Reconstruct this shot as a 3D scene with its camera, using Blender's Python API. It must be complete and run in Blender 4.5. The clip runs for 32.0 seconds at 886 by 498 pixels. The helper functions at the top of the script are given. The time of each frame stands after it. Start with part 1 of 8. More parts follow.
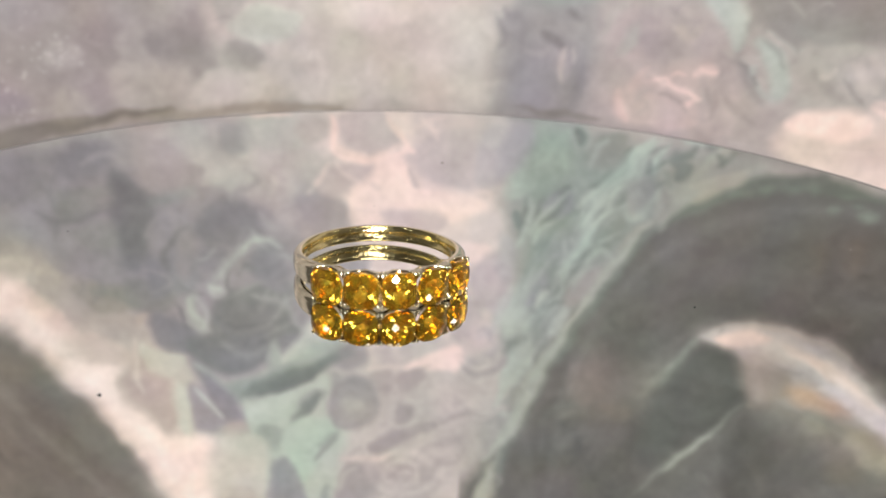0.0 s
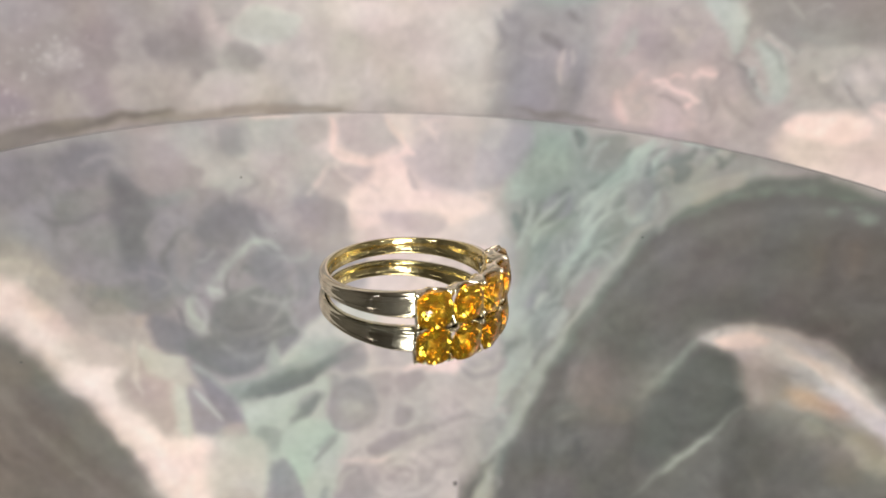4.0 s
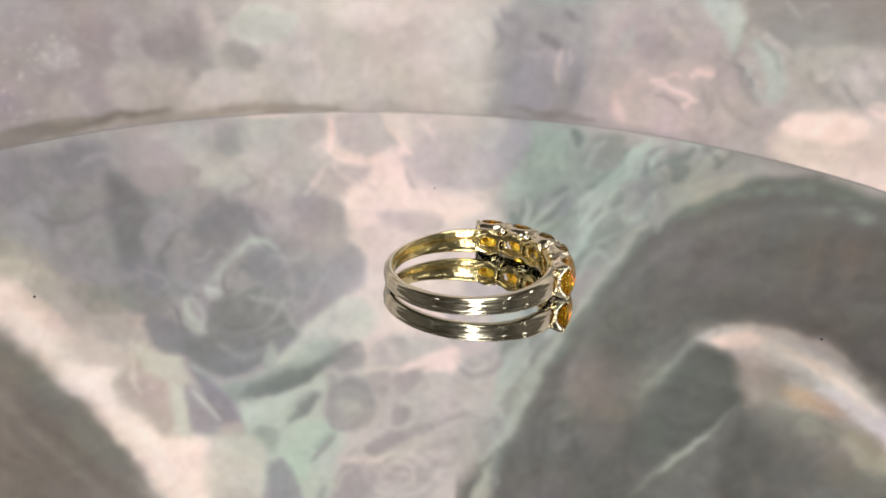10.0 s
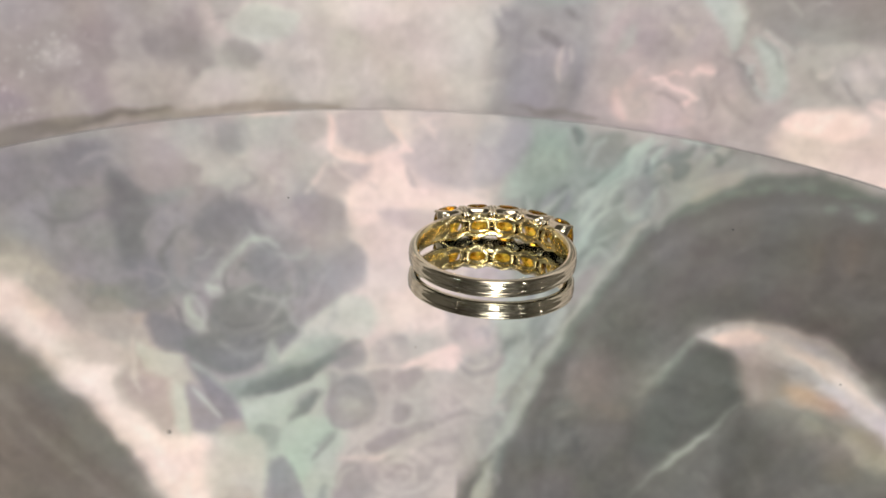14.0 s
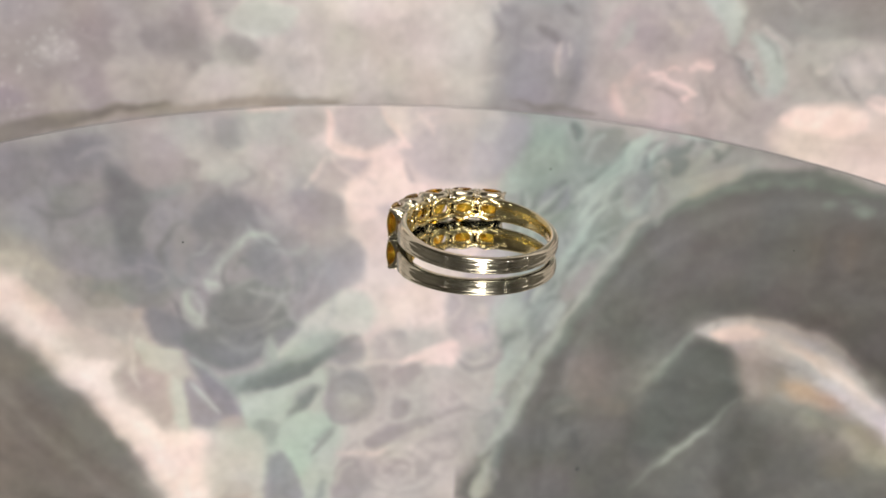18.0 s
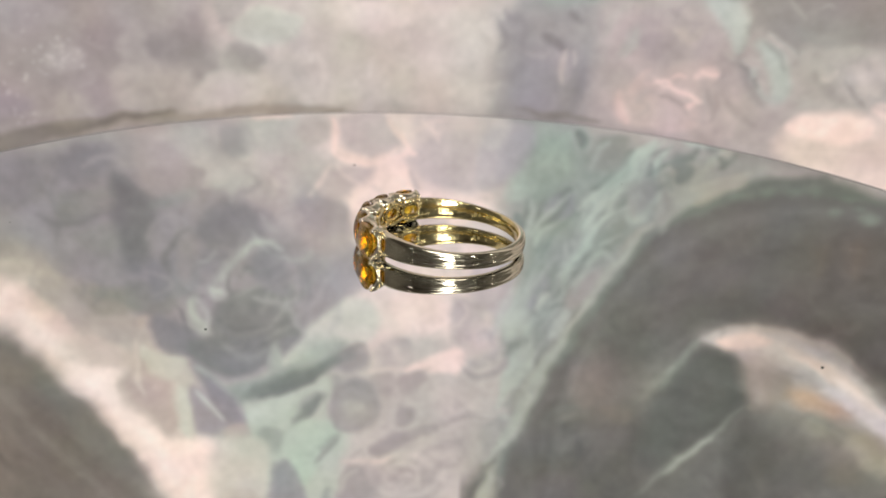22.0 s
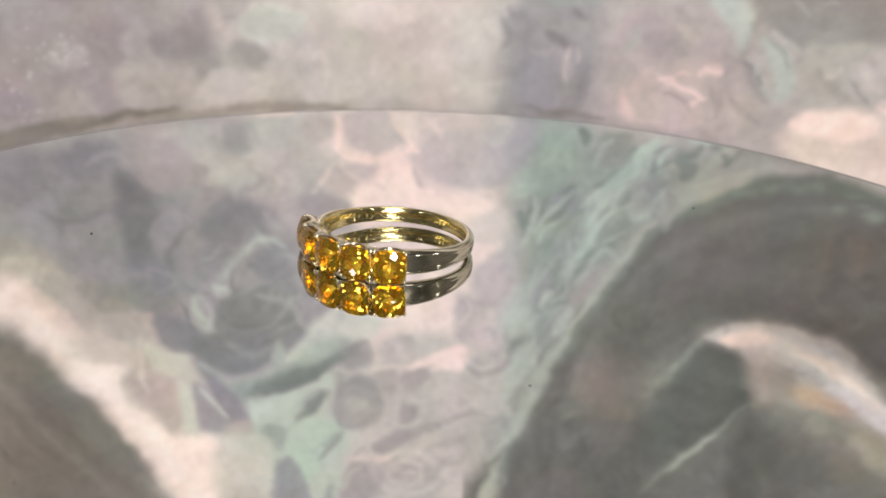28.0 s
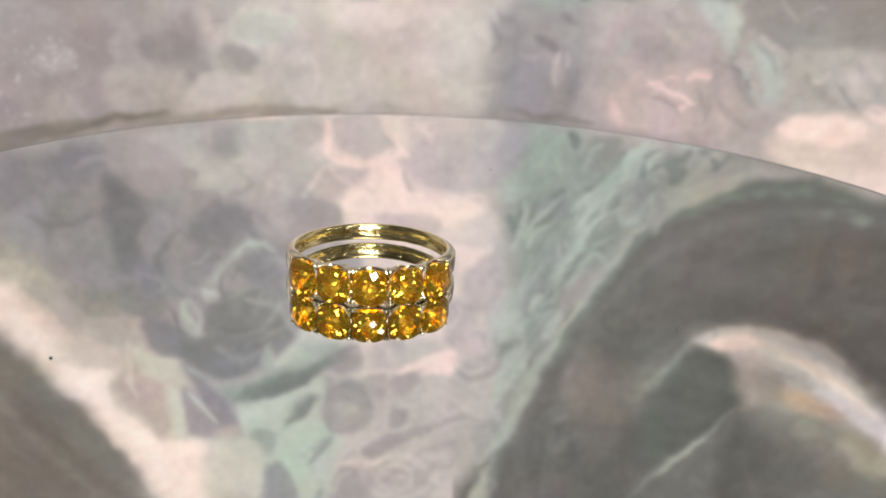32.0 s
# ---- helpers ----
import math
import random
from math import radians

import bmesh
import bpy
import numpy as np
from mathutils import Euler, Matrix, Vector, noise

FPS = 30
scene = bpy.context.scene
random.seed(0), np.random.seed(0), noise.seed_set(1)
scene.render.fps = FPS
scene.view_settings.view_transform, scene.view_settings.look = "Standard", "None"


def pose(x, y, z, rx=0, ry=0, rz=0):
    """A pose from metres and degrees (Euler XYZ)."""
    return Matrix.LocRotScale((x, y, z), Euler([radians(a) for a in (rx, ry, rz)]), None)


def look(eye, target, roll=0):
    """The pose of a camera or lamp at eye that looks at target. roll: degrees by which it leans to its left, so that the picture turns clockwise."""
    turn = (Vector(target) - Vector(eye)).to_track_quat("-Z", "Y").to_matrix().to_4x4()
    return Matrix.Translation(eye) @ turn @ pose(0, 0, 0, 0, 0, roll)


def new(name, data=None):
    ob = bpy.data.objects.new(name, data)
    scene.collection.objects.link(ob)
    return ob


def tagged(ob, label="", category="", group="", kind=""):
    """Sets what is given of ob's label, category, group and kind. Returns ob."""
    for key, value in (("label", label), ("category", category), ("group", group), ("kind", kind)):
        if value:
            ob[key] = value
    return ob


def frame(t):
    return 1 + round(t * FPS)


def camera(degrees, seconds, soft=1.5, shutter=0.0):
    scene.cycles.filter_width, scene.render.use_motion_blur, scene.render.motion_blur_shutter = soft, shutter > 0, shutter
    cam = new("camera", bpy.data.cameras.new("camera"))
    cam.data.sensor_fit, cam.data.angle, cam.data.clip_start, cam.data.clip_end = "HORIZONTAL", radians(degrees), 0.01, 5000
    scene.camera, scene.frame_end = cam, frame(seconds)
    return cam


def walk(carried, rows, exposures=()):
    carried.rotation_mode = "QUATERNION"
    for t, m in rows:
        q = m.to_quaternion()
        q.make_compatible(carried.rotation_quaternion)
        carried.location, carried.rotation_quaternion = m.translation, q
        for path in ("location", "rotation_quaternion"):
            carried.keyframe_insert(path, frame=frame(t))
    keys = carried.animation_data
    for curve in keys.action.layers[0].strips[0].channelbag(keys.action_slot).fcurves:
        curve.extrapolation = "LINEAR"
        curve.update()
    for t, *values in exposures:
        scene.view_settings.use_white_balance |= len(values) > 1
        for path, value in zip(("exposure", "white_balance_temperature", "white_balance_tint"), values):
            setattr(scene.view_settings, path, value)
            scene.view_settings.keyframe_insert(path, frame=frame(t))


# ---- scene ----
MM = 0.001


def mm(x, y, z):
    return Vector((x * MM, y * MM, z * MM))


# ---- camera: held by hand close over the turntable; it sways a little ----
EYE = mm(0.0, -101.624, 40.906)
BASE = look(EYE, EYE + Vector((0.00820, 0.93301, -0.35976)), 0.0)
BASE = BASE @ pose(0, 0, 0, 0, 0, 2.60)
cam = camera(51.37, 32.0, soft=1.6)
# a phone lens focused on the ring: what lies behind it is soft
cam.data.dof.use_dof = True
cam.data.dof.focus_distance = 0.106
cam.data.dof.aperture_fstop = 38.0
# seconds, sway to the side and up, in milliradians
SWAY = (
    (0, 1.60, -0.92), (0.5, 0.97, -0.69), (1, 0.25, 0.00), (1.5, 0.46, 0.46), (2, 1.61, 0.23), (2.5, 2.32, 0.35), (3, 1.89, 0.95), (3.5, 1.29, 1.12),
    (5.5, -1.40, 0.77), (6, -2.81, 0.58), (6.5, -3.17, 0.59), (7, -2.48, 0.81), (7.5, -1.79, 0.69), (8, -1.54, 0.23), (8.5, -1.99, 0.00), (9, -2.33, 0.23),
    (9.5, -2.09, 0.58), (10, -1.84, 0.58), (10.5, -1.74, 0.36), (11, -1.41, 0.12), (11.5, -1.05, 0.23), (12, -1.17, 0.58), (12.5, -1.89, 0.46),
    (13, -2.59, -0.01), (13.5, -2.12, -0.71), (14, -0.94, -1.52), (14.5, -0.61, -1.88))
SWAY_LATER = (
    (16.5, -1.57, -4.11), (17, -1.05, -4.95), (17.5, -1.17, -6.33), (18, -2.46, -6.33), (18.5, -3.76, -4.59), (19, -4.23, -3.17), (19.5, -3.28, -2.11),
    (20, -0.92, -0.60), (20.5, 1.41, 0.57), (21, 2.45, 1.17), (21.5, 2.58, 1.66), (22, 2.71, 1.90), (22.5, 3.30, 1.67), (23, 4.48, 0.74), (23.5, 5.41, -0.69),
    (24, 5.40, -1.41), (24.5, 4.69, -0.71), (25, 4.02, 0.35), (25.5, 3.80, 0.61), (27.5, 6.56, -0.94), (28, 6.33, -0.95), (28.5, 6.35, -1.18), (29, 7.30, -1.89),
    (29.5, 7.99, -2.35), (30, 7.50, -1.86), (30.5, 5.86, -0.92), (31, 2.35, 0.48), (31.5, -2.12, 2.36), (32, -4.70, 3.48))
# the camera sinks by less than a millimetre on the way
LIFT = ((0, 0.45), (6, 0.30), (10, 0.20), (14, 0.10), (20, 0.05), (28, 0.10), (32, 0.05))


def lift(t):
    return float(np.interp(t, [k for k, _ in LIFT], [v for _, v in LIFT]))


walk(cam, [(t, BASE @ pose(0, lift(t) * MM, 0, math.degrees((b - lift(t) / 0.33) * MM), math.degrees(a * MM), 0)) for t, a, b in SWAY + SWAY_LATER])

# ---- light: the small lamp of the camera beside its lens, small spots, two added unseen lamps, a dim room ----
world = bpy.data.worlds.new("room_air")
scene.world = world
world.use_nodes = True
world.node_tree.nodes["Background"].inputs[0].default_value = (0.9, 0.95, 1.0, 1)
world.node_tree.nodes["Background"].inputs[1].default_value = 0.05


def area_lamp(name, m, size, watts, colour, shape="DISK"):
    lamp = bpy.data.lights.new(name, "AREA")
    lamp.shape, lamp.size, lamp.energy, lamp.color = shape, size, watts, colour
    ob = new(name, lamp)
    ob.matrix_world = m
    return ob


FLASH_AT = BASE @ mm(17.0, -6.5, 0.0)
area_lamp("camera_lamp", look(FLASH_AT, mm(0, 146, 30)), 0.014, 0.12, (0.98, 0.965, 0.96))
for x, y, z in ((0.62, -0.55, 0.75), (0.9, -0.15, 0.7), (-0.75, -0.6, 0.8)):
    area_lamp("spot_lamp", look((x, y, z), (0, 0, 0)), 0.05, 0.5, (1.0, 0.97, 0.92))
area_lamp("room_lamp", look((0.10, -1.15, 0.85), (0, 0.05, 0)), 0.24, 20.5, (0.957, 0.975, 0.977), "DISK")
area_lamp("ceiling_lamp", look((0.1, -0.2, 1.55), (0, 0, 0)), 0.5, 4.0, (1.0, 0.98, 0.96), "SQUARE")


# ---- materials ----
def material(name, colour=(0.8, 0.8, 0.8), rough=0.5, metal=0.0):
    m = bpy.data.materials.new(name)
    m.use_nodes = True
    b = m.node_tree.nodes["Principled BSDF"]
    b.inputs["Base Color"].default_value = (*colour, 1)
    b.inputs["Roughness"].default_value, b.inputs["Metallic"].default_value = rough, metal
    return m, m.node_tree, b


def mottle(tree, b, colour, amount, scale, rough=None, bump=0.0, bump_scale=None):
    """Two scales of uneven colour, gloss and relief, in metres."""
    links, nodes = tree.links, tree.nodes
    at = nodes.new("ShaderNodeTexCoord")
    big, fine = nodes.new("ShaderNodeTexNoise"), nodes.new("ShaderNodeTexNoise")
    big.inputs["Scale"].default_value, fine.inputs["Scale"].default_value = scale, bump_scale or scale * 9
    big.inputs["Detail"].default_value, fine.inputs["Detail"].default_value = 4, 3
    for n in (big, fine):
        links.new(at.outputs["Object"], n.inputs["Vector"])
    ramp = nodes.new("ShaderNodeMapRange")
    ramp.inputs["To Min"].default_value, ramp.inputs["To Max"].default_value = 1 - amount, 1 + amount
    ramp.inputs["From Min"].default_value, ramp.inputs["From Max"].default_value = 0.3, 0.7
    links.new(big.outputs["Fac"], ramp.inputs["Value"])
    mul = nodes.new("ShaderNodeVectorMath")
    mul.operation = "SCALE"
    mul.inputs[0].default_value = colour
    links.new(ramp.outputs[0], mul.inputs["Scale"])
    links.new(mul.outputs[0], b.inputs["Base Color"])
    if rough:
        r = nodes.new("ShaderNodeMapRange")
        r.inputs["To Min"].default_value, r.inputs["To Max"].default_value = rough
        links.new(fine.outputs["Fac"], r.inputs["Value"])
        links.new(r.outputs[0], b.inputs["Roughness"])
    if bump:
        n = nodes.new("ShaderNodeBump")
        n.inputs["Strength"].default_value, n.inputs["Distance"].default_value = 1.0, bump
        links.new(fine.outputs["Fac"], n.inputs["Height"])
        links.new(n.outputs[0], b.inputs["Normal"])
    return mul


GOLD, tree, b = material("pale_gold", (0.86, 0.74, 0.50), 0.10, 1.0)
mottle(tree, b, (0.86, 0.775, 0.59), 0.05, 600.0, (0.05, 0.21), 0.000006, 2600.0)
INNER, tree, b = material("yellow_gold_inside", (0.90, 0.74, 0.36), 0.15, 1.0)
mottle(tree, b, (0.90, 0.74, 0.36), 0.08, 700.0, (0.06, 0.22), 0.00005, 2200.0)
CAST, tree, b = material("cast_gold", (0.88, 0.75, 0.44), 0.15, 1.0)
mottle(tree, b, (0.88, 0.73, 0.40), 0.08, 700.0, (0.05, 0.22), 0.00014, 1500.0)
CUP, tree, b = material("polished_cup", (0.86, 0.77, 0.58), 0.1, 1.0)
mottle(tree, b, (0.86, 0.775, 0.58), 0.06, 700.0, (0.04, 0.14), 0.00006, 1200.0)
CITRINE, tree, b = material("golden_citrine", (0.95, 0.62, 0.03), 0.0)
b.inputs["Transmission Weight"].default_value, b.inputs["IOR"].default_value = 0.977, 1.65
# amber noise in the yellow, painted to imitate light broken up by facets
facet_noise, amber, at = tree.nodes.new("ShaderNodeTexNoise"), tree.nodes.new("ShaderNodeValToRGB"), tree.nodes.new("ShaderNodeTexCoord")
facet_noise.inputs["Scale"].default_value, facet_noise.inputs["Detail"].default_value = 1100.0, 2
amber.color_ramp.elements[0].position, amber.color_ramp.elements[0].color = 0.42, (1.0, 0.77, 0.09, 1)
amber.color_ramp.elements[1].position, amber.color_ramp.elements[1].color = 0.59, (0.95, 0.42, 0.03, 1)
tree.links.new(at.outputs["Object"], facet_noise.inputs["Vector"])
tree.links.new(facet_noise.outputs["Fac"], amber.inputs["Fac"])
tree.links.new(amber.outputs["Color"], b.inputs["Base Color"])
MIRROR, tree, b = material("mirror_glass", (0.90, 0.91, 0.90), 0.0, 1.0)
EDGE, tree, b = material("ground_glass_edge", (0.20, 0.185, 0.178), 0.35)
mottle(tree, b, (0.20, 0.185, 0.178), 0.18, 55.0, (0.25, 0.5))
BODY, tree, b = material("grey_plastic", (0.22, 0.22, 0.22), 0.45)
mottle(tree, b, (0.22, 0.22, 0.22), 0.08, 120.0, (0.4, 0.55), 0.00003, 3000.0)
DUST, tree, b = material("dust", (0.03, 0.03, 0.028), 0.9)
mottle(tree, b, (0.03, 0.03, 0.028), 0.3, 3000.0)
WALL, tree, b = material("dim_plaster", (0.24, 0.223, 0.20), 0.9)
mottle(tree, b, (0.24, 0.223, 0.20), 0.3, 1.2, None, 0.0006, 90.0)
FLOORING, tree, b = material("brown_floor", (0.16, 0.11, 0.08), 0.5)
mottle(tree, b, (0.16, 0.11, 0.08), 0.2, 5.0, (0.35, 0.6))
WOOD, tree, b = material("brown_wood", (0.20, 0.12, 0.07), 0.4)
mottle(tree, b, (0.20, 0.12, 0.07), 0.25, 14.0, (0.3, 0.5))

# printed satin: the print, with painted fold shade, is a colour attribute of the cloth, the weave is fine relief
SATIN, tree, b = material("printed_satin", (0.5, 0.45, 0.45), 0.62)
nodes, links = tree.nodes, tree.links
ink = nodes.new("ShaderNodeVertexColor")
ink.layer_name = "print"
at = nodes.new("ShaderNodeTexCoord")
thread, slub = nodes.new("ShaderNodeTexWave"), nodes.new("ShaderNodeTexNoise")
thread.inputs["Scale"].default_value, thread.inputs["Distortion"].default_value = 2600.0, 3.0
thread.bands_direction = "DIAGONAL"
slub.inputs["Scale"].default_value, slub.inputs["Detail"].default_value = 420.0, 5
links.new(at.outputs["Object"], thread.inputs["Vector"])
links.new(at.outputs["Object"], slub.inputs["Vector"])
tone = nodes.new("ShaderNodeMapRange")
tone.inputs["From Min"].default_value, tone.inputs["From Max"].default_value = 0.25, 0.75
tone.inputs["To Min"].default_value, tone.inputs["To Max"].default_value = 0.95, 1.05
links.new(slub.outputs["Fac"], tone.inputs["Value"])
mul = nodes.new("ShaderNodeVectorMath")
mul.operation = "SCALE"
links.new(ink.outputs["Color"], mul.inputs[0])
links.new(tone.outputs[0], mul.inputs["Scale"])
links.new(mul.outputs[0], b.inputs["Base Color"])
relief = nodes.new("ShaderNodeBump")
relief.inputs["Strength"].default_value, relief.inputs["Distance"].default_value = 0.12, 0.00003
links.new(thread.outputs["Fac"], relief.inputs["Height"])
links.new(relief.outputs[0], b.inputs["Normal"])
b.inputs["Specular IOR Level"].default_value = 0.2


# ---- mesh helpers ----
def mesh_from(name, verts, faces, mat, smooth=False):
    me = bpy.data.meshes.new(name)
    me.from_pydata([tuple(c * MM for c in v) for v in verts], [], faces)
    me.validate()
    bm = bmesh.new()
    bm.from_mesh(me)
    bmesh.ops.recalc_face_normals(bm, faces=bm.faces)
    bm.to_mesh(me)
    bm.free()
    me.materials.append(mat)
    if smooth:
        for p in me.polygons:
            p.use_smooth = True
    return me


def part(name, me, parent, label="", m=None):
    """One mesh as one part under a thing or under a part."""
    ob = new(name, me)
    ob.parent = parent
    if m is not None:
        ob.matrix_basis = m
    if label:
        ob["label"] = label
    return ob


def loft(rings, closed_ends=True, round_trip=False):
    """Faces and points of a skin over rings of equal count."""
    n, verts, faces = len(rings[0]), [p for r in rings for p in r], []
    steps = len(rings) if round_trip else len(rings) - 1
    for i in range(steps):
        j = (i + 1) % len(rings)
        for k in range(n):
            l = (k + 1) % n
            faces.append((i * n + k, i * n + l, j * n + l, j * n + k))
    if closed_ends and not round_trip:
        faces.append(tuple(range(n)))
        faces.append(tuple((len(rings) - 1) * n + k for k in range(n)))
    return verts, faces


def box(name, x0, x1, y0, y1, z0, z1, mat):
    v = [(x, y, z) for z in (z0, z1) for y in (y0, y1) for x in (x0, x1)]
    return mesh_from(name, v, [(0, 1, 3, 2), (4, 5, 7, 6), (0, 1, 5, 4), (2, 3, 7, 6), (0, 2, 6, 4), (1, 3, 7, 5)], mat)


def lathe(profile, n=96):
    """A turned body from (radius, height) pairs, with closed ends."""
    return loft([[(r * math.cos(2 * math.pi * k / n), r * math.sin(2 * math.pi * k / n), z) for k in range(n)] for r, z in profile])


# ---- the room, plain walls out of view ----
TABLE_Z = -31.0
FLOOR_Z = -760.0
for name, dims in (("wall_back", (-1600, 1600, 1500, 1600, FLOOR_Z, 1700)), ("wall_front", (-1600, 1600, -1600, -1500, FLOOR_Z, 1700)),
                   ("wall_left", (-1600, -1500, -1497, 1497, FLOOR_Z, 1700)), ("wall_right", (1500, 1600, -1497, 1497, FLOOR_Z, 1700))):
    tagged(new(name, box(name, *dims, WALL)), "plain dim grey plaster wall of the room", "wall", kind="structure")
tagged(new("floor", box("floor", -1600, 1600, -1600, 1600, FLOOR_Z - 50, FLOOR_Z - 3, FLOORING)), "plain brown floor of the room", "floor", kind="structure")
tagged(new("ceiling", box("ceiling", -1600, 1600, -1600, 1600, 1703, 1750, WALL)), "plain dark plaster ceiling of the room", "ceiling", kind="structure")

table = tagged(new("table"), "plain brown wooden table under the printed cloth", "table")
table.matrix_basis = pose(0, 0, (FLOOR_Z - 3) * MM)
part("tabletop", box("tabletop", -560, 560, -420, 420, TABLE_Z - 29 - FLOOR_Z, TABLE_Z - 1 - FLOOR_Z + 3, WOOD), table)
leg = box("leg", -25, 25, -25, 25, 0, TABLE_Z - 30 - FLOOR_Z + 3, WOOD)
for x, y in ((-0.5, -0.36), (0.5, -0.36), (-0.5, 0.36), (0.5, 0.36)):
    part("leg", leg, table, "", pose(x, y, 0))


# ---- the printed cloth: it lies on the table and rises behind the turntable ----
def sides(x):
    """How far the cloth comes forward at its sides, in mm."""
    return -0.0011 * x * x / (1 + (x / 170.0) ** 2)


def fold_depth(x, z):
    """How far the hanging cloth stands back (+) from its flat place, in mm."""
    # broad waves
    d = 1.6 * np.sin(x / 34.0 + z / 80.0) + 1.2 * np.sin(z / 26.0 - x / 60.0)
    # diagonal fold on the left: a rounded ridge, and the cloth turning away above it
    n = -(x + 114.0) * 0.817 + (z - 102.7) * 0.576
    d = d - 4.0 * np.exp(-((n + 4.0) / 10.0) ** 2)
    d = d + 5.0 * (1 - np.exp(-(np.maximum(n, 0) / 28.0) ** 2))
    # the deep pocket on the right, behind an arched edge
    e = ((x - 108.0) / 72.0) ** 2 + ((z - 116.0) / 85.0) ** 2
    d = d + 12.0 * np.exp(-(e / 0.75) ** 2) - 2.0 * np.exp(-((e - 1.15) / 0.2) ** 2)
    # the crumpled lip inside the pocket
    t = np.clip((x - 80.0) / 61.0, 0, 1)
    lip = 80.0 + 24.0 * t * t
    u = np.clip((x - 66.0) / 28.0, 0, 1)
    d = d - 3.0 * np.exp(-((z - lip) / 12.0) ** 2) * u * u * (3 - 2 * u)
    k = np.clip((z - 4.0) / 24.0, 0, 1)
    return d * k * k * (3 - 2 * k)


def ease(d, w):
    """A ramp that starts softly over the width w, and its slope from 0 to 1."""
    return np.where(d < w, np.maximum(d, 0) ** 2 / (2 * w), d - w / 2), np.clip(d / w, 0, 1)


def rise(v, k):
    """0 below nought, v above it, rounded over the width k."""
    return k * np.logaddexp(0, v / k)


def overhang(x, z):
    """How far the cloth bellies forward in its two large folds, in mm, and where they are."""
    # the swag on the right: it hangs forward above a curved hem
    a, h = 108.0 - rise(108.0 - x, 12.0), 116.0 - rise(116.0 - z, 12.0)
    d = 72.0 * (1 - np.sqrt(((a - 108.0) / 72.0) ** 2 + ((h - 116.0) / 85.0) ** 2 + 0.02))
    far, swag = ease(d, 6.0)
    # its crumpled lip stands upright and catches the light
    t, u = np.clip((x - 80.0) / 61.0, 0, 1), np.clip((x - 64.0) / 34.0, 0, 1)
    up = np.clip((z - 74.0 - 24.0 * t * t) / 24.0, 0, 1)
    lip = u * u * (3 - 2 * u)
    far = SLOPE * (far + 0.5 * np.minimum(rise(z - 116.0, 12.0), 60) * np.clip(d / 40.0, 0, 1)) - LIP * lip * up * up * (3 - 2 * up)
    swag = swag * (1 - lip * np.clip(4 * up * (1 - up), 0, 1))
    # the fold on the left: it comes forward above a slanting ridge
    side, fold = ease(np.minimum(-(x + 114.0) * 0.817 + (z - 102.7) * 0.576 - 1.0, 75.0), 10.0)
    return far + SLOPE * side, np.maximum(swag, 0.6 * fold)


def grid_noise(x, z, size, seed):
    """Smooth uneven values from -1 to 1 with grains of that size."""
    g = np.random.RandomState(seed).rand(96, 96) * 2 - 1
    u, v = x / size + 40.3, z / size + 40.7
    i, j = np.floor(u).astype(int), np.floor(v).astype(int)
    f, h = u - i, v - j
    f, h = f * f * (3 - 2 * f), h * h * (3 - 2 * h)
    i, j, i1, j1 = i % 96, j % 96, (i + 1) % 96, (j + 1) % 96
    return (g[i, j] * (1 - f) + g[i1, j] * f) * (1 - h) + (g[i, j1] * (1 - f) + g[i1, j1] * f) * h


def linear(c):
    c = np.array(c) / 255.0
    return np.where(c > 0.04045, ((c + 0.055) / 1.055) ** 2.4, c / 12.92)


INK, SHADE_LIFT = 0.83, np.array((0.33, 0.37, 0.37))
xs = np.concatenate([np.arange(-420, -160, 6.0), np.arange(-160, 160.1, 0.6), np.arange(166, 421, 6.0)])
# along the cloth: the flat part, the curve, the hanging part
ss = np.concatenate([np.arange(-330, -6, 8.0), np.arange(-6, 206, 0.6), np.arange(206, 330, 5.0)])
BEND = 12.0
X, S = np.meshgrid(xs, ss)
arc = BEND * math.pi / 2
turn = np.clip(S / arc, 0, 1) * math.pi / 2
flat_y, flat_z = np.minimum(S, 0), np.maximum(S - arc, 0)
Y = 146.0 - BEND + flat_y + BEND * np.sin(turn)
Z = TABLE_Z + BEND - BEND * np.cos(turn) + flat_z
DEPTH = fold_depth(X, Z)
Y = Y + DEPTH + sides(X) * np.clip(1 + S / 60.0, 0, 1)
# creases, small and uneven
Y = Y + np.where(S > arc, 1, 0) * (0.35 * grid_noise(X, Z, 9.0, 5) + 0.12 * grid_noise(X, Z, 3.0, 6))
Z = Z + np.where(S < 0, 1, 0) * (0.3 + 0.3 * grid_noise(X, Y, 14.0, 7))

# the large folds slide along sight lines to the mirrored camera, so the print fits its view
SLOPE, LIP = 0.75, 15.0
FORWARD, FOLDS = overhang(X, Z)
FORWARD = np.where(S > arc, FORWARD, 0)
sight_line = np.stack([0 - X, -100 - Y, -40 - Z], -1)
DRAPED = np.stack([X, Y, Z], -1) + sight_line / np.linalg.norm(sight_line, axis=-1, keepdims=True) * FORWARD[..., None]

# the print: soft washes and daubs of mauve, pink and sage, as on a floral silk, with fold shade and highlights painted
# in
PX = X + 0.8 * grid_noise(X, S, 6.0, 11) + 0.3 * grid_noise(X, S, 2.4, 12)
PZ = Z + np.minimum(S, 0) + 0.8 * grid_noise(X, S, 6.0, 13) + 0.3 * grid_noise(X, S, 2.4, 14)
ROW_Z = Z[:, 0] + np.minimum(ss, 0)
wash = np.clip(0.5 + 0.6 * grid_noise(X, S, 30.0, 15), 0, 1)[..., None]
PRINT_AND_SHADE = linear((172, 164, 163)) * (1 - wash) + linear((196, 184, 180)) * wash
